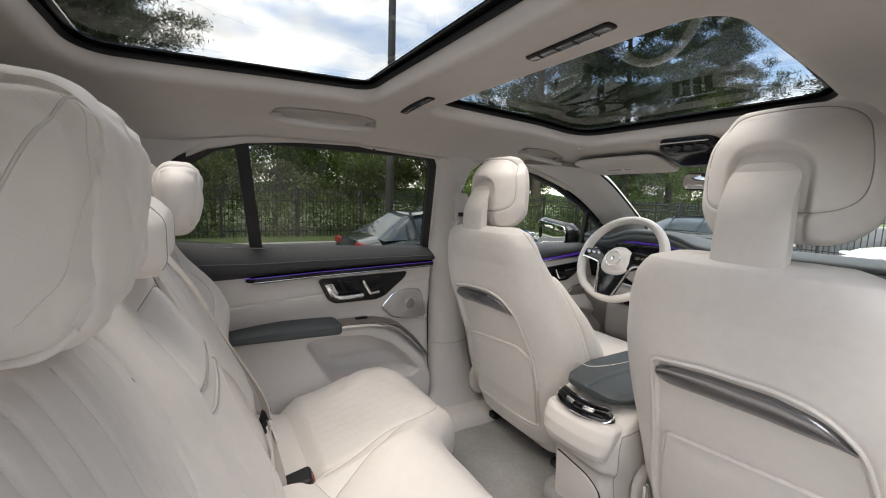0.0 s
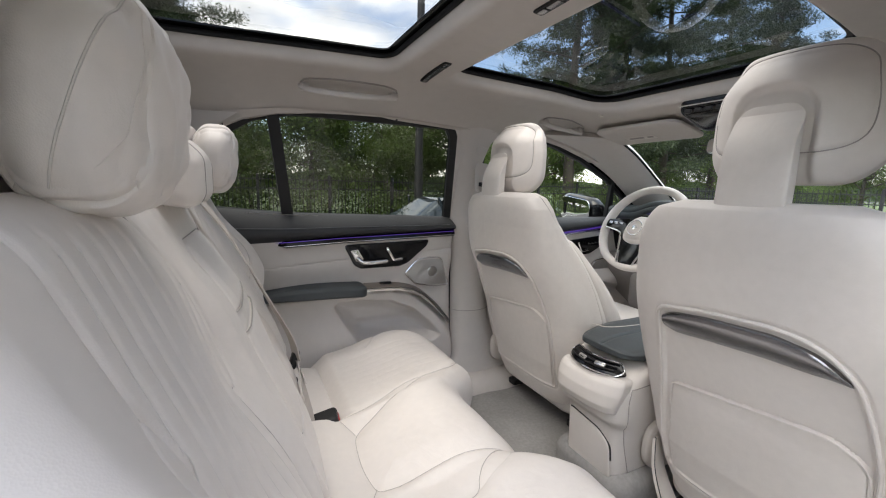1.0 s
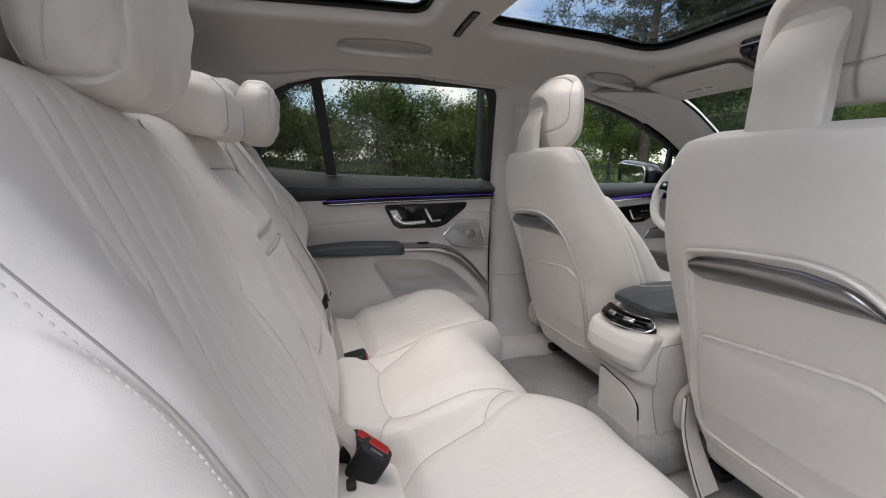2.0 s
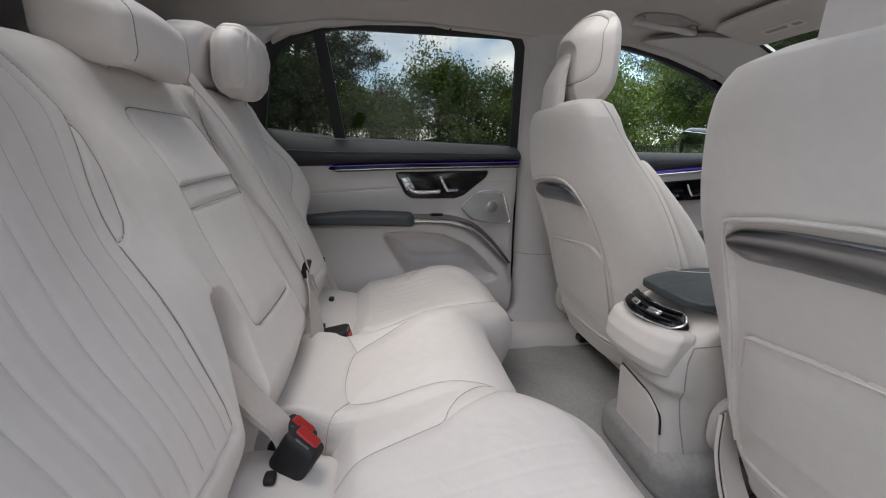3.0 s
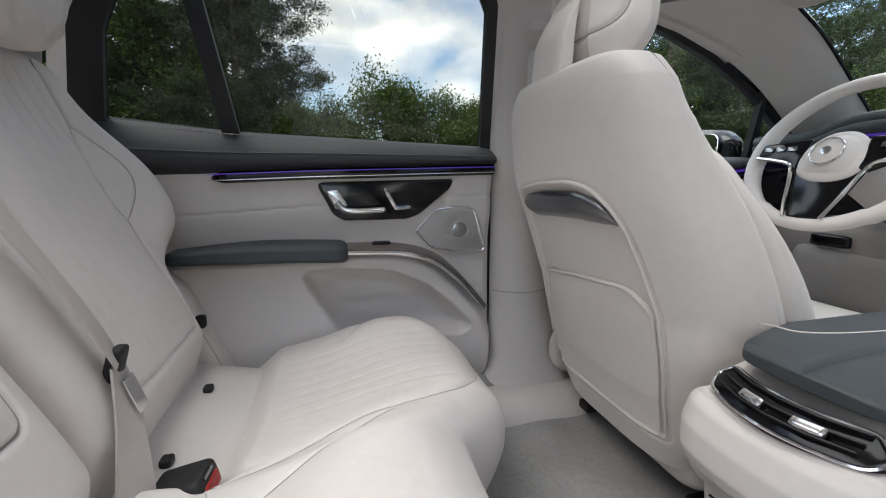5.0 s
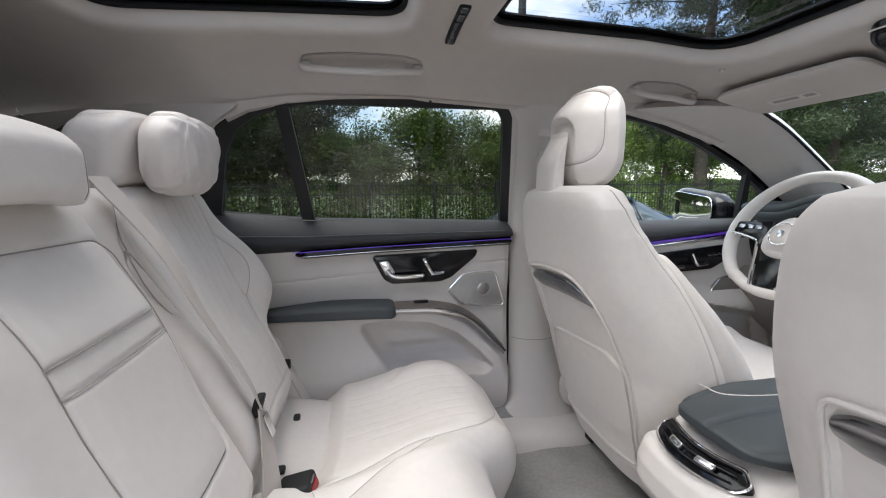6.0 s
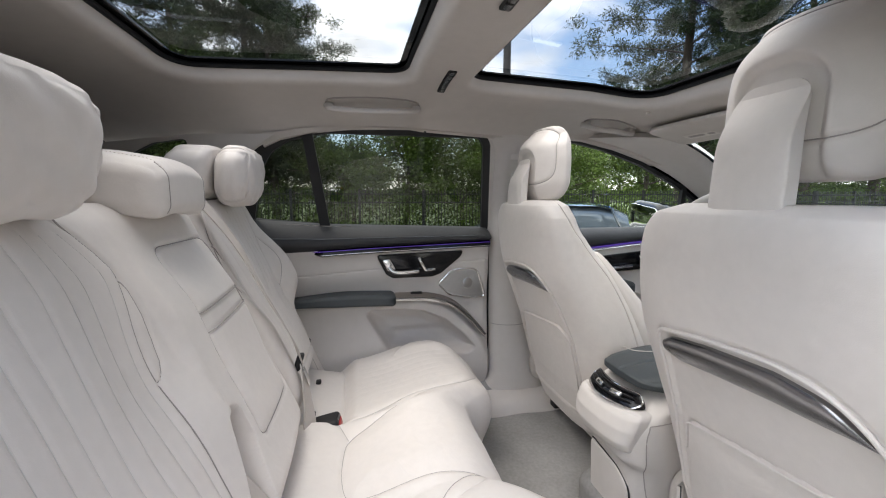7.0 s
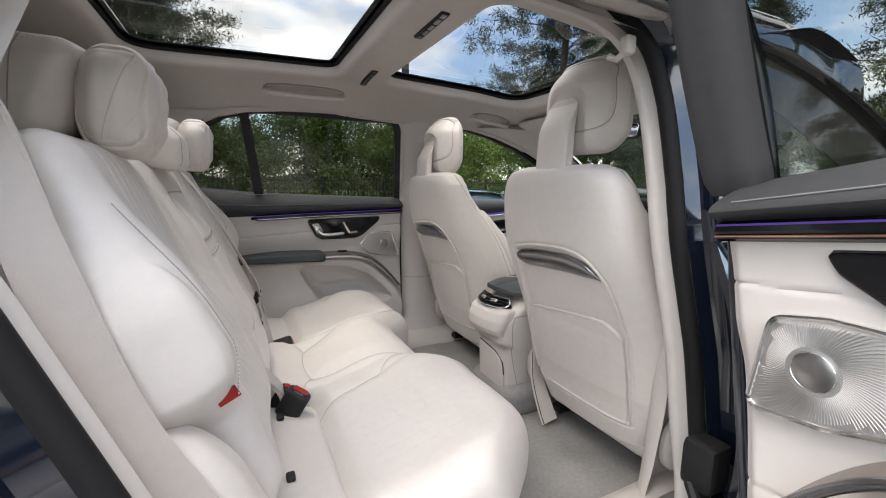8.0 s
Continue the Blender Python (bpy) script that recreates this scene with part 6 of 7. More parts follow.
for k in (-0.034, 0.022):
    part("slider", blob((0.014, 0.0062, 0.004), 0.003, 6, lambda p, u, k=k: vent_place(np.stack([p[:, 0] + k, p[:, 1] - 0.004], 1), p[:, 2] + 0.003)), chrome, vent, "bright vent slider")
bx = resample(rounded([(-0.082, -0.110), (0.070, -0.110), (0.072, 0.066), (-0.030, 0.052), (-0.070, 0.030)], [0.02, 0.02, 0.01, 0.06, 0.04]), 80)
box = part("storage_flap", plate(bx, lambda p, d: np.stack([0.767 - d - 0.04 * p[:, 1], KY + p[:, 0], 0.585 + p[:, 1]], 1), 0.006, 0.004), plastic, con, "beige storage flap")
gap_ = inset(bx, -0.0022)
gap_ = gap_[(gap_[:, 1] > -0.02) & (gap_[:, 0] < 0.070)]
gap_ = gap_[np.argsort(np.arctan2(gap_[:, 1] + 0.05, gap_[:, 0]))]
part("flap_gap", tube(np.stack([0.7655 - 0.04 * gap_[:, 1], KY + gap_[:, 0], 0.5865 + gap_[:, 1]], 1), 0.0022, 6), matt_black, box, "dark gap above the flap")
part("plinth", blob((0.12, 0.130, 0.058), (0.05, 0.04, 0.04), 16, lambda p, u: np.stack([p[:, 0] + 0.870, p[:, 1] + KY, p[:, 2] + 0.480], 1)), carpet_cloth, con, "carpeted console foot")
part("front_tray", blob((0.28, 0.12, 0.12), (0.05, 0.04, 0.05), 16, lambda p, u: np.stack([p[:, 0] + 1.45, p[:, 1] + KY, p[:, 2] + 0.74 + 0.2 * p[:, 0]], 1)), gloss_black, con, "glossy black front tray")


# ---- grab handles, roof lamps ----
def grab_handle(x0, x1, side, group_label):
    """A folding grab handle, held up against the headliner by its spring."""
    ob = thing("grab_handle", group_label, "grab handle", "grab handles")
    e = np.linspace(0, 1, 40)
    y0 = CY + side * 0.500
    x = x0 + (x1 - x0) * e
    bow = np.clip(np.sin(np.pi * e), 0, 1) ** 0.30
    y1 = y0 + side * 0.030
    y = y1 - side * 0.030 * bow
    path = np.stack([x, y, roof_z(x, y) - 0.003 - 0.032 * bow], -1)
    part("grip", tube(path, 0.0075 + 0.0015 * bow, 14), plastic, ob)
    # a dark tube draws the shadow along the recess above the grip
    edge = y - side * 0.0115
    part("recess_shadow", tube(np.stack([x, edge, roof_z(x, edge) - 0.0012], -1), 0.0030, 6), leather_seam, ob, "recess edge drawn as a dark shadow line")
    for k in (x0 + 0.012, x1 - 0.012):
        part("pivot", blob((0.013, 0.018, 0.010), 0.007, 8, lambda p, u, k=k: p + np.array([k, y1, roof_z(k, y1) - 0.006])), plastic, ob)
    return ob


grab_handle(0.105, 0.395, 1, "beige folding grab handle above the rear door")
grab_handle(0.985, 1.185, 1, "beige folding grab handle above the driver door")
grab_handle(0.105, 0.395, -1, "beige folding grab handle above the open doorway")
grab_handle(0.985, 1.185, -1, "beige folding grab handle above the passenger door")


def roof_lamp(y0, y1):
    ob = thing("roof_lamp", "narrow unlit reading lamp in the roof beam", "reading lamp", "roof lamps")
    yy = np.linspace(y0, y1, 12)
    h = rounded([(0.4305, y0), (0.4535, y0), (0.4565, y1), (0.4335, y1)], 0.006)
    q = resample(h, 60)
    part("surround", plate(q, lambda p, d: onto_roof(p, -d + 0.002), 0.006, 0.002), matt_black, ob)
    q2 = resample(inset(q, 0.005), 50)
    part("lens", plate(q2, lambda p, d: onto_roof(p, -d - 0.0035), 0.002, 0.001), steel_trim, ob, "grey lamp lens")
    for y in np.linspace(y0 + 0.03, y1 - 0.03, 4):
        part("lens_bar", blob((0.008, 0.0012, 0.001), 0.0005, 3, lambda p, u, y=y: np.stack([p[:, 0] + 0.443, p[:, 1] + y, roof_z(p[:, 0] + 0.443, p[:, 1] + y) - 0.0058 + p[:, 2]], 1)), matt_black, ob)


roof_lamp(0.315, 0.490)
roof_lamp(-0.215, -0.040)
sensor = thing("roof_button", "tiny beige sensor button in the headliner", "sensor")
part("cap", blob((0.006, 0.006, 0.004), 0.003, 6, lambda p, u: p + np.array([1.12, 0.43, roof_z(1.12, 0.43) - 0.002])), plastic, sensor)

# ---- seat belts ----
def ribbon(pts, across, width=0.046, thick=0.0014, n=60):
    """A flat strap along a line; across: its width's direction at each given point."""
    p, a = spline(pts, n), spline(across, n)
    a /= np.linalg.norm(a, axis=1, keepdims=True)
    t = np.gradient(p, axis=0)
    nr = np.cross(t, a)
    nr /= np.linalg.norm(nr, axis=1, keepdims=True)
    k = np.linspace(-0.5, 0.5, 7)
    sheet = p[:, None] + width * k[None, :, None] * a[:, None]
    v = np.concatenate([sheet + thick * nr[:, None], (sheet - thick * nr[:, None])[:, ::-1]], 1)
    return lattice(v, True)


def buckle(place_, lean, label, size=1.0):
    ob = thing("belt_buckle", label, "seat belt buckle", "belt buckles")
    m = Matrix.Translation(place_) @ lean.to_4x4() @ Matrix.Scale(size, 4)
    part("case", moved(blob((0.021, 0.033, 0.040), (0.011, 0.012, 0.012), 14), m), matt_black, ob)
    part("release_button", moved(blob((0.0110, 0.0220, 0.008), (0.004, 0.006, 0.004), 8, lambda p, u: p + np.array([0.006, 0, 0.0350])), m), red_plastic, ob, "red release button")
    part("slot", moved(blob((0.0020, 0.014, 0.002), 0.001, 4, lambda p, u: p + np.array([-0.014, 0, 0.0395])), m), steel_trim, ob)
    return ob


buckle((0.098, 0.262, 0.682), Euler((radians(10), radians(76), radians(4))).to_matrix(), "black seat belt buckle with red button, laid between cushions", 0.85)
upright = Matrix.Rotation(radians(30), 3, "Y") @ Matrix.Rotation(radians(8), 3, "X") @ Matrix.Rotation(radians(68), 3, "Z")
buckle((0.088, -0.146, 0.692), upright, "black seat belt buckle with red button, standing upright", 0.86)
buckle((0.072, -0.100, 0.680), upright, "second black seat belt buckle with red button", 0.84)

belt_l = thing("seat_belt", "beige seat belt with black latch, hanging beside the backrest", "seat belt", "seat belts")
part("strap", ribbon([(-0.165, 0.255, 1.268), (-0.088, 0.258, 1.155), (-0.030, 0.252, 1.035), (0.024, 0.262, 0.918), (0.040, 0.280, 0.850)], [(0.2, 0.95, 0.0), (0.0, 0.95, 0.05), (-0.2, 0.93, 0.05), (-0.32, 0.93, 0.05), (-0.32, 0.93, 0.0)], 0.040), belt_web, belt_l)
part("lower_strap", ribbon([(0.036, 0.284, 0.850), (0.048, 0.268, 0.800), (0.056, 0.248, 0.750), (0.060, 0.234, 0.705), (0.062, 0.228, 0.655)], [(-0.2, 0.95, 0.0), (0.1, 0.95, 0.1), (0.3, 0.9, 0), (0.5, 0.8, 0), (0.5, 0.8, 0)], 0.044), belt_web, belt_l)
part("latch", blob((0.009, 0.013, 0.022), (0.006, 0.008, 0.008), 12, lambda p, u: np.stack([p[:, 0] + 0.034 + 0.3 * p[:, 2], p[:, 1] + 0.286, p[:, 2] + 0.846], 1)), matt_black, belt_l, "black plastic latch body")
part("tongue", blob((0.0016, 0.012, 0.022), 0.001, 6, lambda p, u: np.stack([p[:, 0] + 0.052 - 0.3 * p[:, 2], p[:, 1] + 0.283, p[:, 2] + 0.808], 1)), chrome, belt_l, "metal latch tongue")
belt_r = thing("seat_belt", "beige shoulder belt running down beside the backrest", "seat belt", "seat belts")
line = [(-0.22, -0.53, 1.30), (-0.172, -0.585, 1.14), (-0.118, -0.608, 0.97), (-0.062, -0.620, 0.85), (0.018, -0.632, 0.70), (0.075, -0.640, 0.58)]
turn = [(0.5, -0.5, 0.2), (0.6, 0.35, 0.35), (0.6, 0.3, 0.35), (0.6, 0.3, 0.35), (0.7, 0.2, 0.3), (0.7, 0.2, 0.3)]
part("strap", ribbon(line, turn, 0.048), belt_web, belt_r)
for k in (-0.0225, 0.0225):
    side_line = [tuple(np.array(a) + k * np.array(b) / np.linalg.norm(b)) for a, b in zip(line, turn)]
    part("woven_edge", ribbon(side_line, turn, 0.003, 0.0019), belt_web, belt_r, "thick woven edge of the belt")
stalk = thing("buckle_strap", "beige webbing strap holding the rear belt buckles", "strap")
part("strap", ribbon([back_place(-0.108, 0.250, -0.050), back_place(-0.118, 0.195, -0.032), back_place(-0.126, 0.12, -0.010), back_place(-0.122, 0.06, 0.002), (0.066, -0.112, 0.660)], [(0.15, 1, 0.0)] * 5, 0.048, 0.004), belt_web, stalk)
for k in (-0.019, 0.019):
    part("edge_stitching", stitches(spline([back_place(-0.118 + k, 0.195, -0.027), back_place(-0.126 + k, 0.12, -0.005), back_place(-0.122 + k, 0.06, 0.007)], 40), r=0.0007), thread, stalk, "pale edge stitching")
tag = thing("release_tag", "small red fabric tag under the seat bolster", "tag")
part("flap", ribbon([(-0.036, -0.548, 0.931), (-0.024, -0.548, 0.937), (-0.012, -0.548, 0.943)], [(0.4, 0.2, -0.9)] * 3, 0.017, 0.001, 10), red_plastic, tag)
knob = thing("backrest_knob", "small black knob beside the backrest", "knob")
part("cap", blob((0.010, 0.010, 0.014), 0.006, 6, lambda p, u: p + np.array([0.012, 0.668, 0.760])), matt_black, knob)
flap = thing("document_sleeve", "pale leather flap with dark edging hanging beside the passenger seat", "seat flap")
sl_line = [(0.845, -0.100, 0.672), (0.846, -0.104, 0.60), (0.848, -0.122, 0.545), (0.852, -0.150, 0.490), (0.856, -0.168, 0.455)]
sl_turn = [(0.95, 0.30, 0.05), (0.95, 0.30, 0.05), (0.95, 0.25, 0.10), (0.95, 0.10, 0.10), (0.95, 0.05, 0.10)]
part("sheet", ribbon(sl_line, sl_turn, 0.060, 0.003, 30), leather, flap)
for k in (-0.026, -0.019):
    part("edging", tube(spline([tuple(np.array(a) + k * np.array(b) / np.linalg.norm(b) + np.array([0, -0.003, 0.001])) for a, b in zip(sl_line, sl_turn)], 30), 0.0016, 6), charcoal if k < -0.02 else thread, flap, "dark edging" if k < -0.02 else "pale edge seam")
hook = thing("belt_guide", "beige belt guide on the pillar behind the driver seat", "belt guide")
part("cover", blob((0.028, 0.012, 0.055), (0.015, 0.008, 0.02), 12, lambda p, u: p + np.array([0.775, 0.672, 1.30])), plastic, hook)
part("slot", blob((0.020, 0.004, 0.008), 0.003, 6, lambda p, u: p + np.array([0.775, 0.660, 1.275])), matt_black, hook, "dark belt slot")
belt_f = thing("seat_belt", "beige driver belt coming out of the pillar guide", "seat belt", "seat belts")
part("strap", ribbon([(0.772, 0.663, 1.276), (0.780, 0.650, 1.235), (0.792, 0.648, 1.17), (0.81, 0.655, 1.08), (0.84, 0.665, 0.95)], [(0.95, 0.05, 0.25)] * 5, 0.040), belt_web, belt_f)

tagp = thing("airbag_tag", "small blank rectangular tag on the pillar trim", "trim tag")
part("plate", blob((0.022, 0.002, 0.010), 0.0015, 5, lambda p, u: p + np.array([0.765, 0.664, 1.405])), plastic, tagp)


# ---- outside ----
asphalt = surface("asphalt", (0.055, 0.055, 0.056), 0.9, vary=0.25, large=0.6, grain=60, bump=0.6)
grass_green = surface("grass", (0.075, 0.11, 0.03), 0.9, vary=0.35, large=0.8, grain=40, bump=0.8)
iron = surface("black_iron", (0.012, 0.012, 0.013), 0.5, vary=0.1, bump=0.1)
bark = surface("bark", (0.085, 0.066, 0.05), 0.95, vary=0.3, large=3, grain=25, bump=0.8)
pole_steel = surface("dark_bronze_steel", (0.03, 0.028, 0.026), 0.45, vary=0.1, bump=0.1)


def foliage(name, low, high):
    m = bpy.data.materials.new(name)
    m.use_nodes = True
    n, l = m.node_tree.nodes, m.node_tree.links
    b, o = n["Principled BSDF"], n["Material Output"]
    geo, rmp, tr, mx, tc, nz, ad = n.new("ShaderNodeNewGeometry"), n.new("ShaderNodeValToRGB"), n.new("ShaderNodeBsdfTranslucent"), n.new("ShaderNodeMixShader"), n.new("ShaderNodeTexCoord"), n.new("ShaderNodeTexNoise"), n.new("ShaderNodeMath")
    nz.inputs["Scale"].default_value = 0.9
    ad.operation = "MULTIPLY_ADD"
    ad.inputs[1].default_value = 0.5
    rmp.color_ramp.elements[0].color, rmp.color_ramp.elements[1].color = (*low, 1), (*high, 1)
    rmp.color_ramp.elements[0].position, rmp.color_ramp.elements[1].position = 0.25, 0.85
    l.new(tc.outputs["Object"], nz.inputs["Vector"])
    l.new(geo.outputs["Random Per Island"], ad.inputs[0]), l.new(nz.outputs["Fac"], ad.inputs[2])
    l.new(ad.outputs["Value"], rmp.inputs["Fac"])
    l.new(rmp.outputs["Color"], b.inputs["Base Color"]), l.new(rmp.outputs["Color"], tr.inputs["Color"])
    b.inputs["Roughness"].default_value = 0.55
    mx.inputs["Fac"].default_value = 0.35
    l.new(b.outputs["BSDF"], mx.inputs[1]), l.new(tr.outputs["BSDF"], mx.inputs[2]), l.new(mx.outputs["Shader"], o.inputs["Surface"])
    return m


leaf_green = foliage("broad_leaves", (0.014, 0.030, 0.006), (0.135, 0.205, 0.036))
pine_green = foliage("pine_needles", (0.012, 0.024, 0.009), (0.055, 0.082, 0.028))

gx, gy = np.meshgrid(np.linspace(-250, 250, 60), np.linspace(-250, 250, 60), indexing="ij")
rise = 0.02 * np.sin(gx * 0.21) * np.cos(gy * 0.17) * ease(np.hypot(gx, gy), 10, 30)
setting("ground", lattice(np.stack([gx, gy, GZ - 0.02 + rise - 0.05], -1)), asphalt, "dark asphalt car park", "car park")
gx, gy = np.meshgrid(np.linspace(-120, 120, 80), np.linspace(12.5, 120, 40), indexing="ij")
setting("grass_verge", lattice(np.stack([gx, gy, GZ + 0.06 + 0.05 * np.sin(gx * 1.3) * np.sin(gy) + 0 * gx], -1)), grass_green, "rough green grass verge behind the fence", "grass")
xs = np.linspace(-60, 80, 60)
kerb = np.array([np.stack([xs, a + 0 * xs, GZ + b + 0 * xs], -1) for a, b in ((12.3, -0.06), (12.3, 0.09), (12.33, 0.11), (12.5, 0.11), (12.55, 0.0))])
setting("kerb", lattice(kerb), surface("concrete", (0.36, 0.35, 0.33), 0.9, vary=0.15, large=2, grain=50, bump=0.4), "pale concrete kerb", "kerb")
white_line = surface("road_paint", (0.7, 0.7, 0.68), 0.8, vary=0.15, large=3, bump=0.3)
bay = thing("bay_marking", "white painted parking bay lines on asphalt", "road marking", kind="structure")
for y in (-4.4, -1.6, 1.7, 4.6, 7.5, 10.4):
    part("line", slab(np.array([[(x, y + d, GZ - 0.035) for d in (-0.05, 0.05)] for x in (-2.5, 2.8)]), (0, 0, -0.02)), white_line, bay)

# iron fence
fence = thing("fence", "black iron railing fence along the car park edge", "fence")
FY, FH = 14.6, 1.75
picket = tube([(0, 0, 0), (0, 0, FH - 0.06), (0, 0, FH - 0.02), (0, 0, FH)], [0.014, 0.014, 0.016, 0.002], 5)
me = bpy.data.meshes.new("picket")
me.from_pydata([tuple(v) for v in picket[0]], [], picket[1])
me.materials.append(iron)
picket_mesh = me
far_p = []
for i, x in enumerate(np.arange(-14, 44, 0.125)):
    if 1.0 < x < 34:
        ob = new("picket", me)
        ob.parent, ob.location = fence, (x, FY, GZ + 0.05)
    else:
        far_p.append((picket[0] + np.array([x, FY, GZ + 0.05]), picket[1]))
tagged(part("far_pickets", merge(*far_p), iron, fence), kind="stuff")
post = blob((0.045, 0.045, 0.93), 0.008, 3)
me = bpy.data.meshes.new("post")
me.from_pydata([tuple(v) for v in post[0]], [], post[1])
me.materials.append(iron)
post_mesh = me
for x in np.arange(-14, 44, 2.4):
    ob = new("post", me)
    ob.parent, ob.location = fence, (x, FY, GZ + 0.90)
for z in (0.22, 1.28, 1.60):
    part("rail", blob((29, 0.018, 0.020), 0.004, 2, lambda p, u, z=z: p + np.array([15, FY, GZ + 0.05 + z])), iron, fence)


# the fence turns the corner and runs across, ahead of the parked cars
front_fence = thing("fence", "black iron railing fence ahead of the parked cars", "fence")
for y in np.arange(-12, 14.4, 0.15):
    ob = new("picket", picket_mesh)
    ob.parent, ob.location = front_fence, (18.2, y, GZ + 0.0)
for y in np.arange(-12, 14.6, 2.4):
    ob = new("post", post_mesh)
    ob.parent, ob.location = front_fence, (18.2, y, GZ + 0.85)
for z in (0.22, 1.28, 1.60):
    part("rail", blob((0.018, 13.2, 0.020), 0.004, 2, lambda p, u, z=z: p + np.array([18.2, 1.2, GZ + z])), iron, front_fence)


# ---- trees ----
def leaf_cards(centres, count, spread, size, seed, droop=0.0, slim=0.55):
    """Small folded leaves strewn round each centre."""
    r = np.random.default_rng(seed)
    n = len(centres) * count
    c = np.repeat(np.asarray(centres, float), count, 0) + r.normal(size=(n, 3)) * np.asarray(spread)
    a = r.normal(size=(n, 3))
    a[:, 2] -= droop
    a /= np.linalg.norm(a, axis=1, keepdims=True)
    b = np.cross(a, r.normal(size=(n, 3)))
    b /= np.linalg.norm(b, axis=1, keepdims=True)
    s = size * r.uniform(0.6, 1.3, (n, 1))
    v = np.stack([c - a * s * 0.5, c + b * s * slim * 0.5, c + a * s * 0.5, c - b * s * slim * 0.5], 1).reshape(-1, 3)
    return v, np.arange(n * 4).reshape(-1, 4).tolist()


def limb(p0, p1, r0, r1, bend, seed, n=7):
    r = np.random.default_rng(seed)
    t = np.linspace(0, 1, n)[:, None]
    p = np.asarray(p0) * (1 - t) + np.asarray(p1) * t + np.sin(np.pi * t) * r.normal(size=3) * bend
    return tube(p, np.linspace(r0, r1, n), 7)


def broad_tree(seed, height, width, label):
    r = np.random.default_rng(seed)
    ob = thing("broadleaf_tree", label, "tree", "trees behind the fence")
    trunk = spline([(0, 0, -0.1), (0.1 * r.normal(), 0.1 * r.normal(), height * 0.3), (0.25 * r.normal(), 0.25 * r.normal(), height * 0.62), (0.3 * r.normal(), 0.3 * r.normal(), height * 0.85)], 14)
    part("trunk", tube(trunk, np.linspace(0.15, 0.03, 14) * height / 7, 9), bark, ob)
    ends, limbs = [], []
    for i in range(26):
        k = r.uniform(0.12, 0.95)
        a = r.uniform(0, 2 * np.pi)
        base = trunk[int(3 + k * 9)]
        reach = width * (0.35 + 0.75 * np.sin(np.pi * np.clip(k * 0.9 + 0.12, 0, 1))) * r.uniform(0.55, 1.1)
        end = base + np.array([np.cos(a) * reach, np.sin(a) * reach, height * r.uniform(0.03, 0.22)])
        limbs.append(limb(base, end, 0.045 * height / 7, 0.010, 0.18, seed * 50 + i))
        for t in (0.45, 0.65, 0.82, 1.0):
            ends.append(base * (1 - t) + end * t + r.normal(size=3) * 0.28)
    part("limbs", merge(*limbs), bark, ob)
    ends = np.array(ends)
    part("crown", leaf_cards(ends, 250, (0.31, 0.31, 0.25), 0.112, seed + 5), leaf_green, ob, angle=180)
    return ob


def pine_tree(seed, height, label):
    r = np.random.default_rng(seed)
    ob = thing("pine_tree", label, "tree", "trees behind the fence")
    trunk = spline([(0, 0, -0.1), (0.12 * r.normal(), 0.12 * r.normal(), height * 0.4), (0.2 * r.normal(), 0.2 * r.normal(), height)], 16)
    part("trunk", tube(trunk, np.linspace(0.19, 0.03, 16) * height / 11, 9), bark, ob)
    tufts, limbs = [], []
    n = 60
    for i in range(n):
        k = 0.22 + 0.77 * i / n
        a = i * 2.399 + r.normal() * 0.4
        base = np.array([np.interp(k, np.linspace(0, 1, 16), trunk[:, j]) for j in range(3)])
        reach = height * (0.30 * (1.03 - k) ** 0.65 + 0.02) * r.uniform(0.55, 1.2)
        end = base + np.array([np.cos(a) * reach, np.sin(a) * reach, reach * r.uniform(-0.05, 0.40)])
        limbs.append(limb(base, end, 0.028, 0.007, 0.10, seed * 60 + i, 6))
        for t in np.linspace(0.35, 1.0, 6):
            q = base * (1 - t) + end * t
            for _ in range(2):
                tufts.append(q + r.normal(size=3) * np.array([0.22, 0.22, 0.12]) * (0.5 + t))
    part("limbs", merge(*limbs), bark, ob)
    part("crown", leaf_cards(np.array(tufts), 125, (0.135, 0.135, 0.085), 0.130, seed + 9, slim=0.19), pine_green, ob, angle=180)
    return ob


def stand(x, y, scale=1.0, turn=0.0, tall=1.0):
    return Matrix.Translation((x, y, GZ + 0.05)) @ Matrix.Rotation(turn, 4, "Z") @ Matrix.Diagonal((scale, scale, scale * tall, 1))


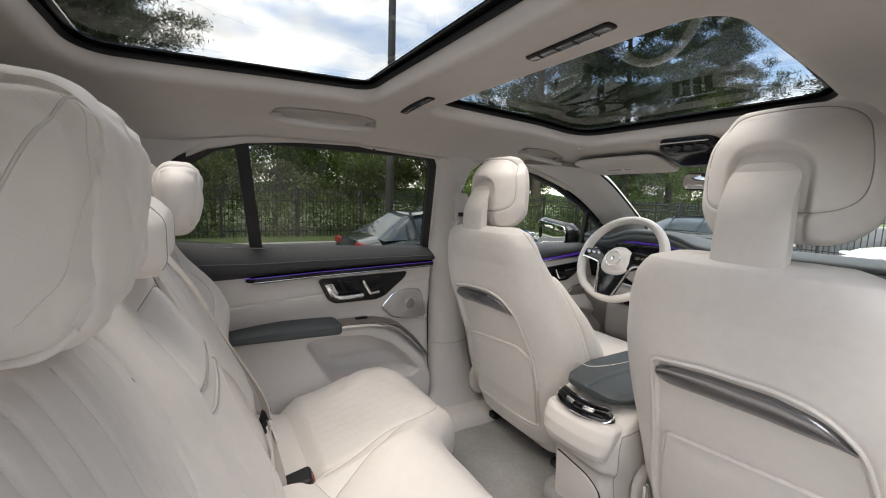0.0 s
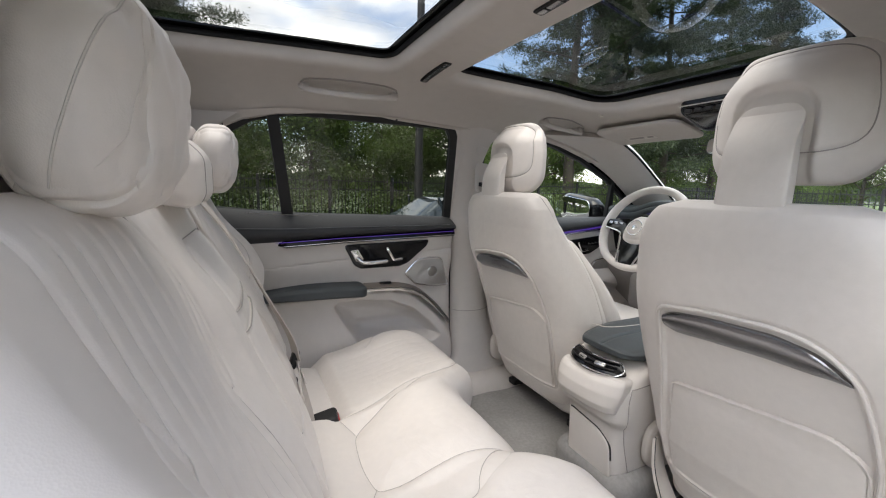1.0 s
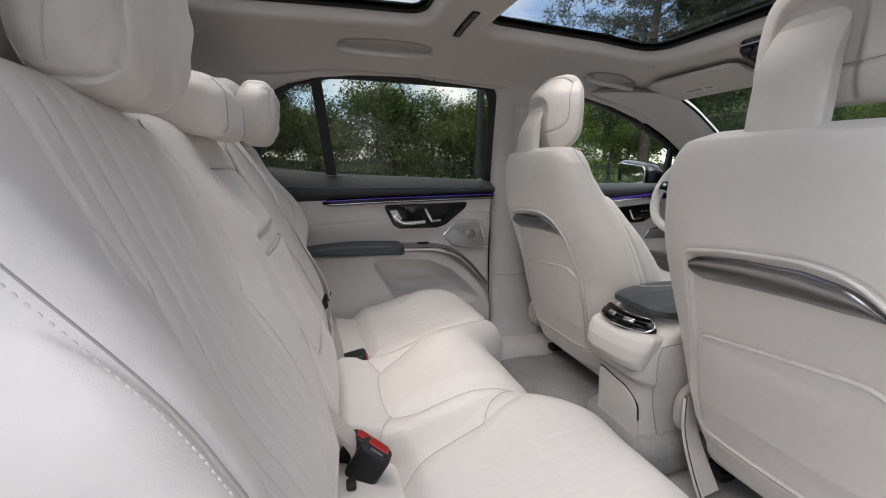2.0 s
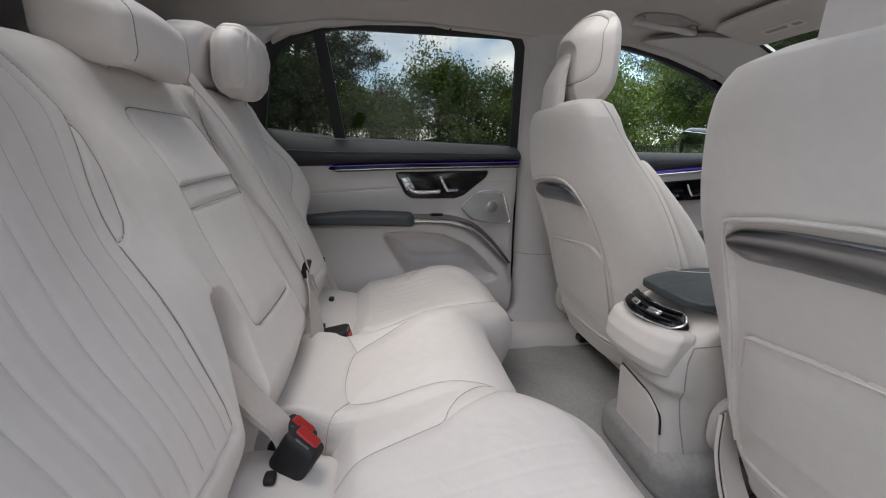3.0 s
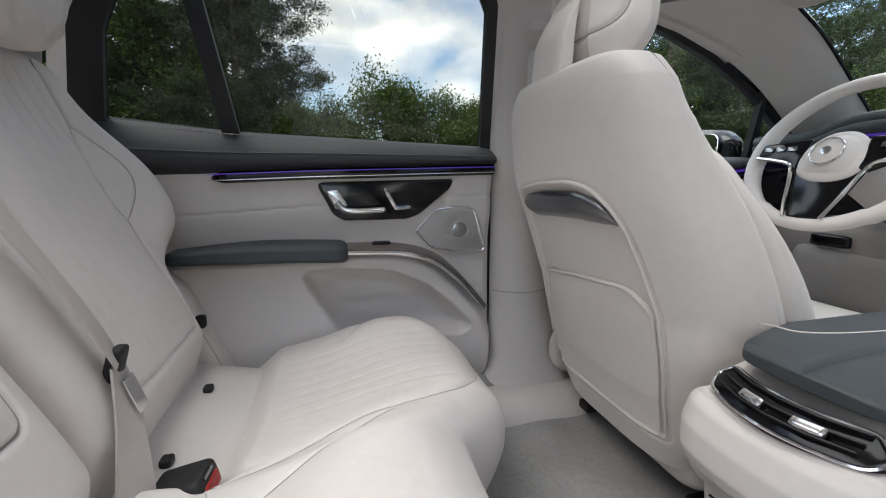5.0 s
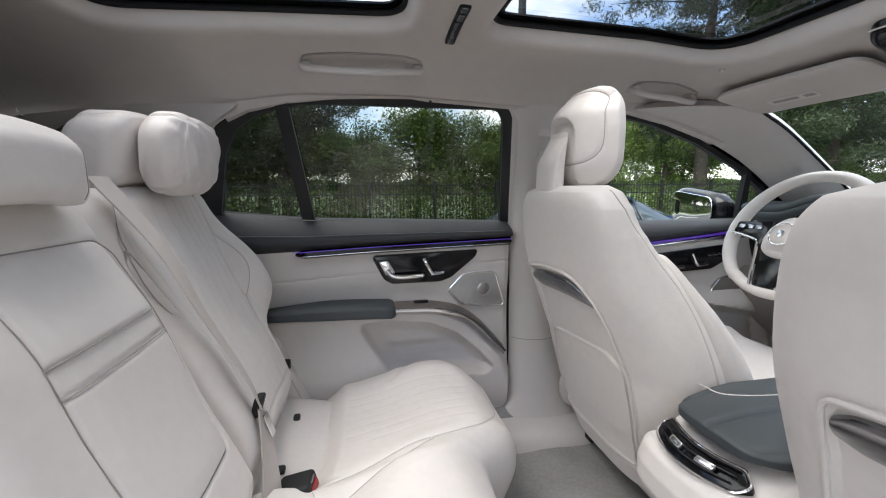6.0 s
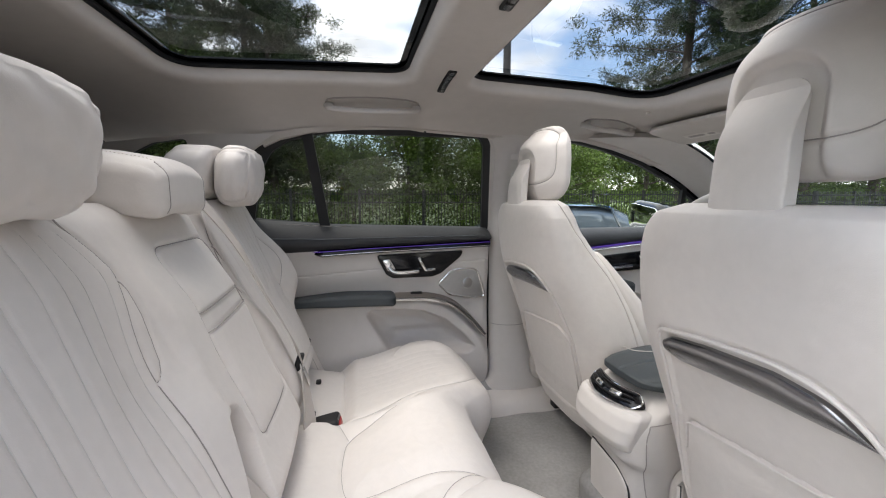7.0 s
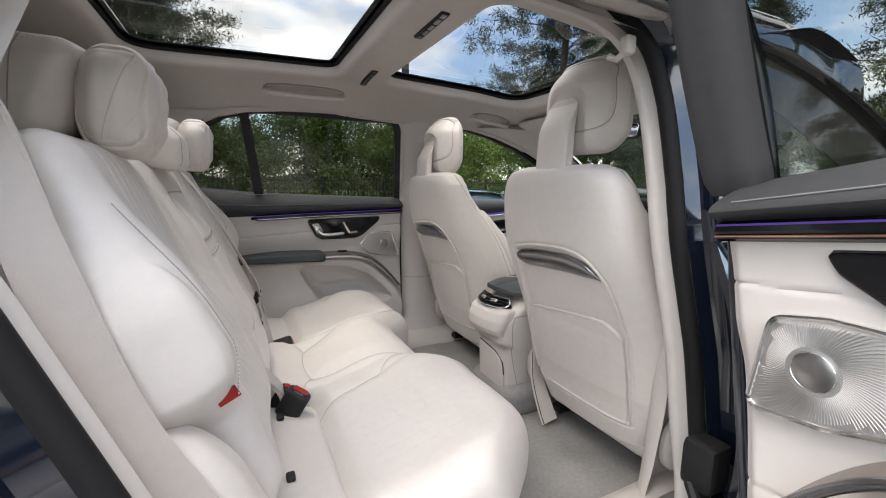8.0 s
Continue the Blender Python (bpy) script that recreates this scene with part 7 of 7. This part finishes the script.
broads = [broad_tree(s, h, w, lb) for s, h, w, lb in ((3, 6.6, 2.0, "bushy broadleaf tree with bright green leaves"), (8, 7.6, 2.3, "tall broadleaf tree with dense green crown"), (14, 5.2, 2.2, "low spreading broadleaf tree with green leaves"))]
pines = [pine_tree(s, h, lb) for s, h, lb in ((21, 11.5, "tall dark pine with open layered branches"), (27, 9.5, "dark green pine with ragged crown"))]
SPOTS = [(-9, 19, 1), (-5.5, 17.6, 0), (-2.4, 18.8, 2), (0.2, 17.4, 2), (2.6, 18.6, 2), (5.2, 17.6, 2), (7.4, 18.4, 2), (9.6, 17.2, 2), (12.0, 18.8, 2), (14.6, 17.4, 1), (17.0, 18.6, 0), (20.0, 17.6, 1), (23.5, 17.8, 0), (27.0, 18.6, 1), (31.0, 18.0, 0), (35.5, 18.8, 1), (40.0, 17.8, 0), (-13, 17.5, 0), (19.0, 23.0, 1), (-7.0, 23.5, 0), (33.0, 24.0, 1), (45.0, 20.0, 1), (24, 11, 1), (22, 6.5, 0), (21.5, 2.5, 1), (22.5, -2, 0), (21, -6.5, 1), (24, -10, 0), (30, -14, 0), (26, -15.5, 1), (22, -14.2, 0), (18, -15, 1), (13.5, -14.4, 0), (9, -15.2, 1), (5, -14.5, 0), (0.5, -15.4, 1), (-4, -14.6, 0), (-9, -15, 1), (-15, -14, 0)]
for i, (x, y, k) in enumerate(SPOTS):
    m = stand(x, y, 0.85 + 0.3 * ((i * 37) % 10) / 10, i * 1.7)
    if i < 3:
        broads[i].matrix_world = m
    else:
        copy_thing(broads[k], m)
PINES = [(-6.4, 17.2, 0), (-2.9, 17.4, 1), (-10.0, 17.6, 1), (-4.6, 20.5, 0), (15.8, 16.2, 0), (19.4, 16.6, 1), (23.6, 16.4, 0), (-10.5, 17.5, 1), (29.0, 16.8, 0), (35.0, 17.0, 1), (20, -16.5, 0), (11, -16.5, 1), (26, 4.5, 0), (25, -4.5, 1)]
for i, (x, y, k) in enumerate(PINES):
    m = stand(x, y, (1.18 if x < 2 else 1.30) + 0.15 * ((i * 29) % 10) / 10, i * 2.1)
    if i < 2:
        pines[i].matrix_world = m
    else:
        copy_thing(pines[k], m)
r_ = np.random.default_rng(77)
under = np.stack([r_.uniform(-16, 48, 340), r_.uniform(15.6, 19.5, 340), GZ + r_.uniform(0.2, 2.3, 340)], 1)
under = np.vstack([under, np.stack([r_.uniform(-16, 48, 420), r_.uniform(14.9, 16.2, 420), GZ + r_.uniform(0.1, 1.3, 420)], 1)])
tagged(link("undergrowth", *leaf_cards(under, 110, (0.42, 0.42, 0.40), 0.14, 78), leaf_green, angle=180), "tangled green undergrowth behind the fence", "undergrowth", kind="stuff")

# far woods close the horizon
a = np.linspace(0, 2 * np.pi, 240)
rows = np.array([np.stack([190 * np.cos(a), 190 * np.sin(a), GZ + h * (1 + 0.18 * np.sin(a * 23) + 0.12 * np.sin(a * 57 + 1))], -1) for h in (-0.5, 2.5, 5.0)])
setting("backdrop", lattice(rows), surface("far_woods", (0.035, 0.055, 0.022), 1.0, vary=0.4, large=0.12, grain=2, bump=0.5), "far dark green line of woods", "far woods")

# lamp post
pole = thing("street_lamp", "tall dark bronze car park lamp post", "street lamp")
PX, PY = 3.15, 7.0
part("mast", tube([(PX, PY, GZ), (PX, PY, 3.0), (PX, PY, 9.5)], [0.085, 0.075, 0.055], 14), pole_steel, pole)
part("foot", tube([(PX, PY, GZ - 0.1), (PX, PY, GZ + 0.6)], 0.26, 18), surface("cast_concrete", (0.33, 0.32, 0.30), 0.9, vary=0.15, bump=0.4), pole, "round concrete foot")
part("lamp_head", blob((0.42, 0.17, 0.05), 0.03, 8, lambda p, u: p + np.array([PX + 0.3, PY, 9.5])), pole_steel, pole)


# ---- parked cars ----
car_glass = surface("car_window", (0.09, 0.11, 0.125), 0.05, metal=0.28, vary=0.05, bump=0)


def parked_car(x, y, turn, colour, label, roof=1.43):
    ob = thing("parked_car", label, "car", "parked cars")
    coat = surface("car_paint", colour, 0.15, vary=0.03, bump=0, coat=1.0)
    m = Matrix.Translation((x, y, GZ - 0.04)) @ Matrix.Rotation(turn, 4, "Z")
    # body: sections along the length
    sx = np.array([-2.32, -2.25, -1.9, -1.2, -0.4, 0.5, 1.3, 1.9, 2.2, 2.30])
    top = np.array([0.70, 0.90, 0.98, 0.97, 0.95, 0.94, 0.92, 0.82, 0.70, 0.55])
    wid = np.array([0.70, 0.82, 0.90, 0.93, 0.93, 0.93, 0.92, 0.88, 0.78, 0.62])
    s = np.linspace(sx[0], sx[-1], 60)
    tp, wd = np.interp(s, sx, top), np.interp(s, sx, wid)
    a = np.linspace(0, 2 * np.pi, 44, endpoint=False)
    c, d = np.sign(np.cos(a)) * np.abs(np.cos(a)) ** 0.45, np.sign(np.sin(a)) * np.abs(np.sin(a)) ** 0.45
    p = np.stack([s[:, None] + 0 * c, wd[:, None] * c * (1 - 0.04 * d), 0.20 + (tp[:, None] - 0.20) * (d + 1) / 2], -1)
    v, f = lattice(p, True)
    f += [tuple(range(44))[::-1], tuple(range(len(v) - 44, len(v)))]
    part("body", moved((v, f), m), coat, ob)
    # cabin: roof and glass
    cx = np.array([-1.95, -1.30, -0.60, 0.10, 0.55, 1.30])
    cz = np.array([0.95, roof - 0.10, roof, roof - 0.02, roof - 0.12, 0.93])
    s = np.linspace(-1.95, 1.30, 50)
    zt = np.interp(s, cx, cz)
    k = np.linspace(-1, 1, 25)
    g = np.stack([s[:, None] + 0 * k, (0.86 - 0.20 * np.clip((zt[:, None] - 0.93) / 0.5, 0, 1) * 0.9) * np.sign(k) * np.abs(k) ** 0.6, 0.93 + (zt[:, None] - 0.93) * (1 - np.abs(k) ** 5)], -1)
    part("glasshouse", moved(lattice(g), m), car_glass, ob, "sky reflecting car windows")
    s = np.linspace(-1.35, 0.45, 30)
    k = np.linspace(-0.93, 0.93, 19)
    zt = np.interp(s, cx, cz) + 0.006
    g = np.stack([s[:, None] + 0 * k, 0.66 * k + 0 * s[:, None], zt[:, None] - 0.05 * np.abs(k) ** 4], -1)
    part("roof", moved(slab(g, (0, 0, -0.015)), m), coat, ob)
    for sd in (-1, 1):
        for q in (-0.45, 0.42, -1.25):
            part("window_post", moved(tube([(q, sd * 0.875, 0.93), (q - 0.10, sd * 0.80, 1.15), (q - 0.16, sd * 0.70, roof - 0.08)], 0.025, 6), m), coat, ob)
        part("mirror", moved(blob((0.06, 0.10, 0.06), 0.04, 8, lambda p, u, sd=sd: p + np.array([0.72, sd * 0.99, 0.98])), m), coat, ob)
        part("headlight", moved(blob((0.13, 0.16, 0.06), 0.05, 8, lambda p, u, sd=sd: p + np.array([2.08, sd * 0.62, 0.68])), m), chrome, ob, "clear headlight")
        part("tail_light", moved(blob((0.05, 0.18, 0.06), 0.03, 8, lambda p, u, sd=sd: p + np.array([-2.24, sd * 0.60, 0.82])), m), red_plastic, ob, "red tail light")
        for q in (-1.40, 1.42):
            a = np.linspace(0, 2 * np.pi, 28, endpoint=False)
            tyre = part("tyre", moved(tube(np.stack([q + 0.27 * np.cos(a), 0 * a + sd * 0.84, 0.33 + 0.27 * np.sin(a)], 1), 0.075, 10, closed=True), m), rubber, ob)
            part("rim", moved(plate(np.stack([0.21 * np.cos(a), 0.21 * np.sin(a)], 1), lambda p, d, sd=sd, q=q: np.stack([q + p[:, 0], sd * (0.86 + d) + 0 * p[:, 0], 0.33 + p[:, 1]], 1), 0.03, 0.01), m), chrome, tyre, "alloy rim")
    return ob


parked_car(4.35, 6.3, 0.0, (0.022, 0.032, 0.038), "dark grey saloon parked beyond the empty bay", 1.47)
parked_car(6.3, 9.2, 0.0, (0.012, 0.035, 0.10), "dark blue saloon parked farther along")
parked_car(13.0, 6.2, radians(90), (0.012, 0.016, 0.016), "dark saloon parked across the lane ahead")
parked_car(13.5, 0.6, radians(90), (0.68, 0.68, 0.67), "white saloon parked across the lane ahead")
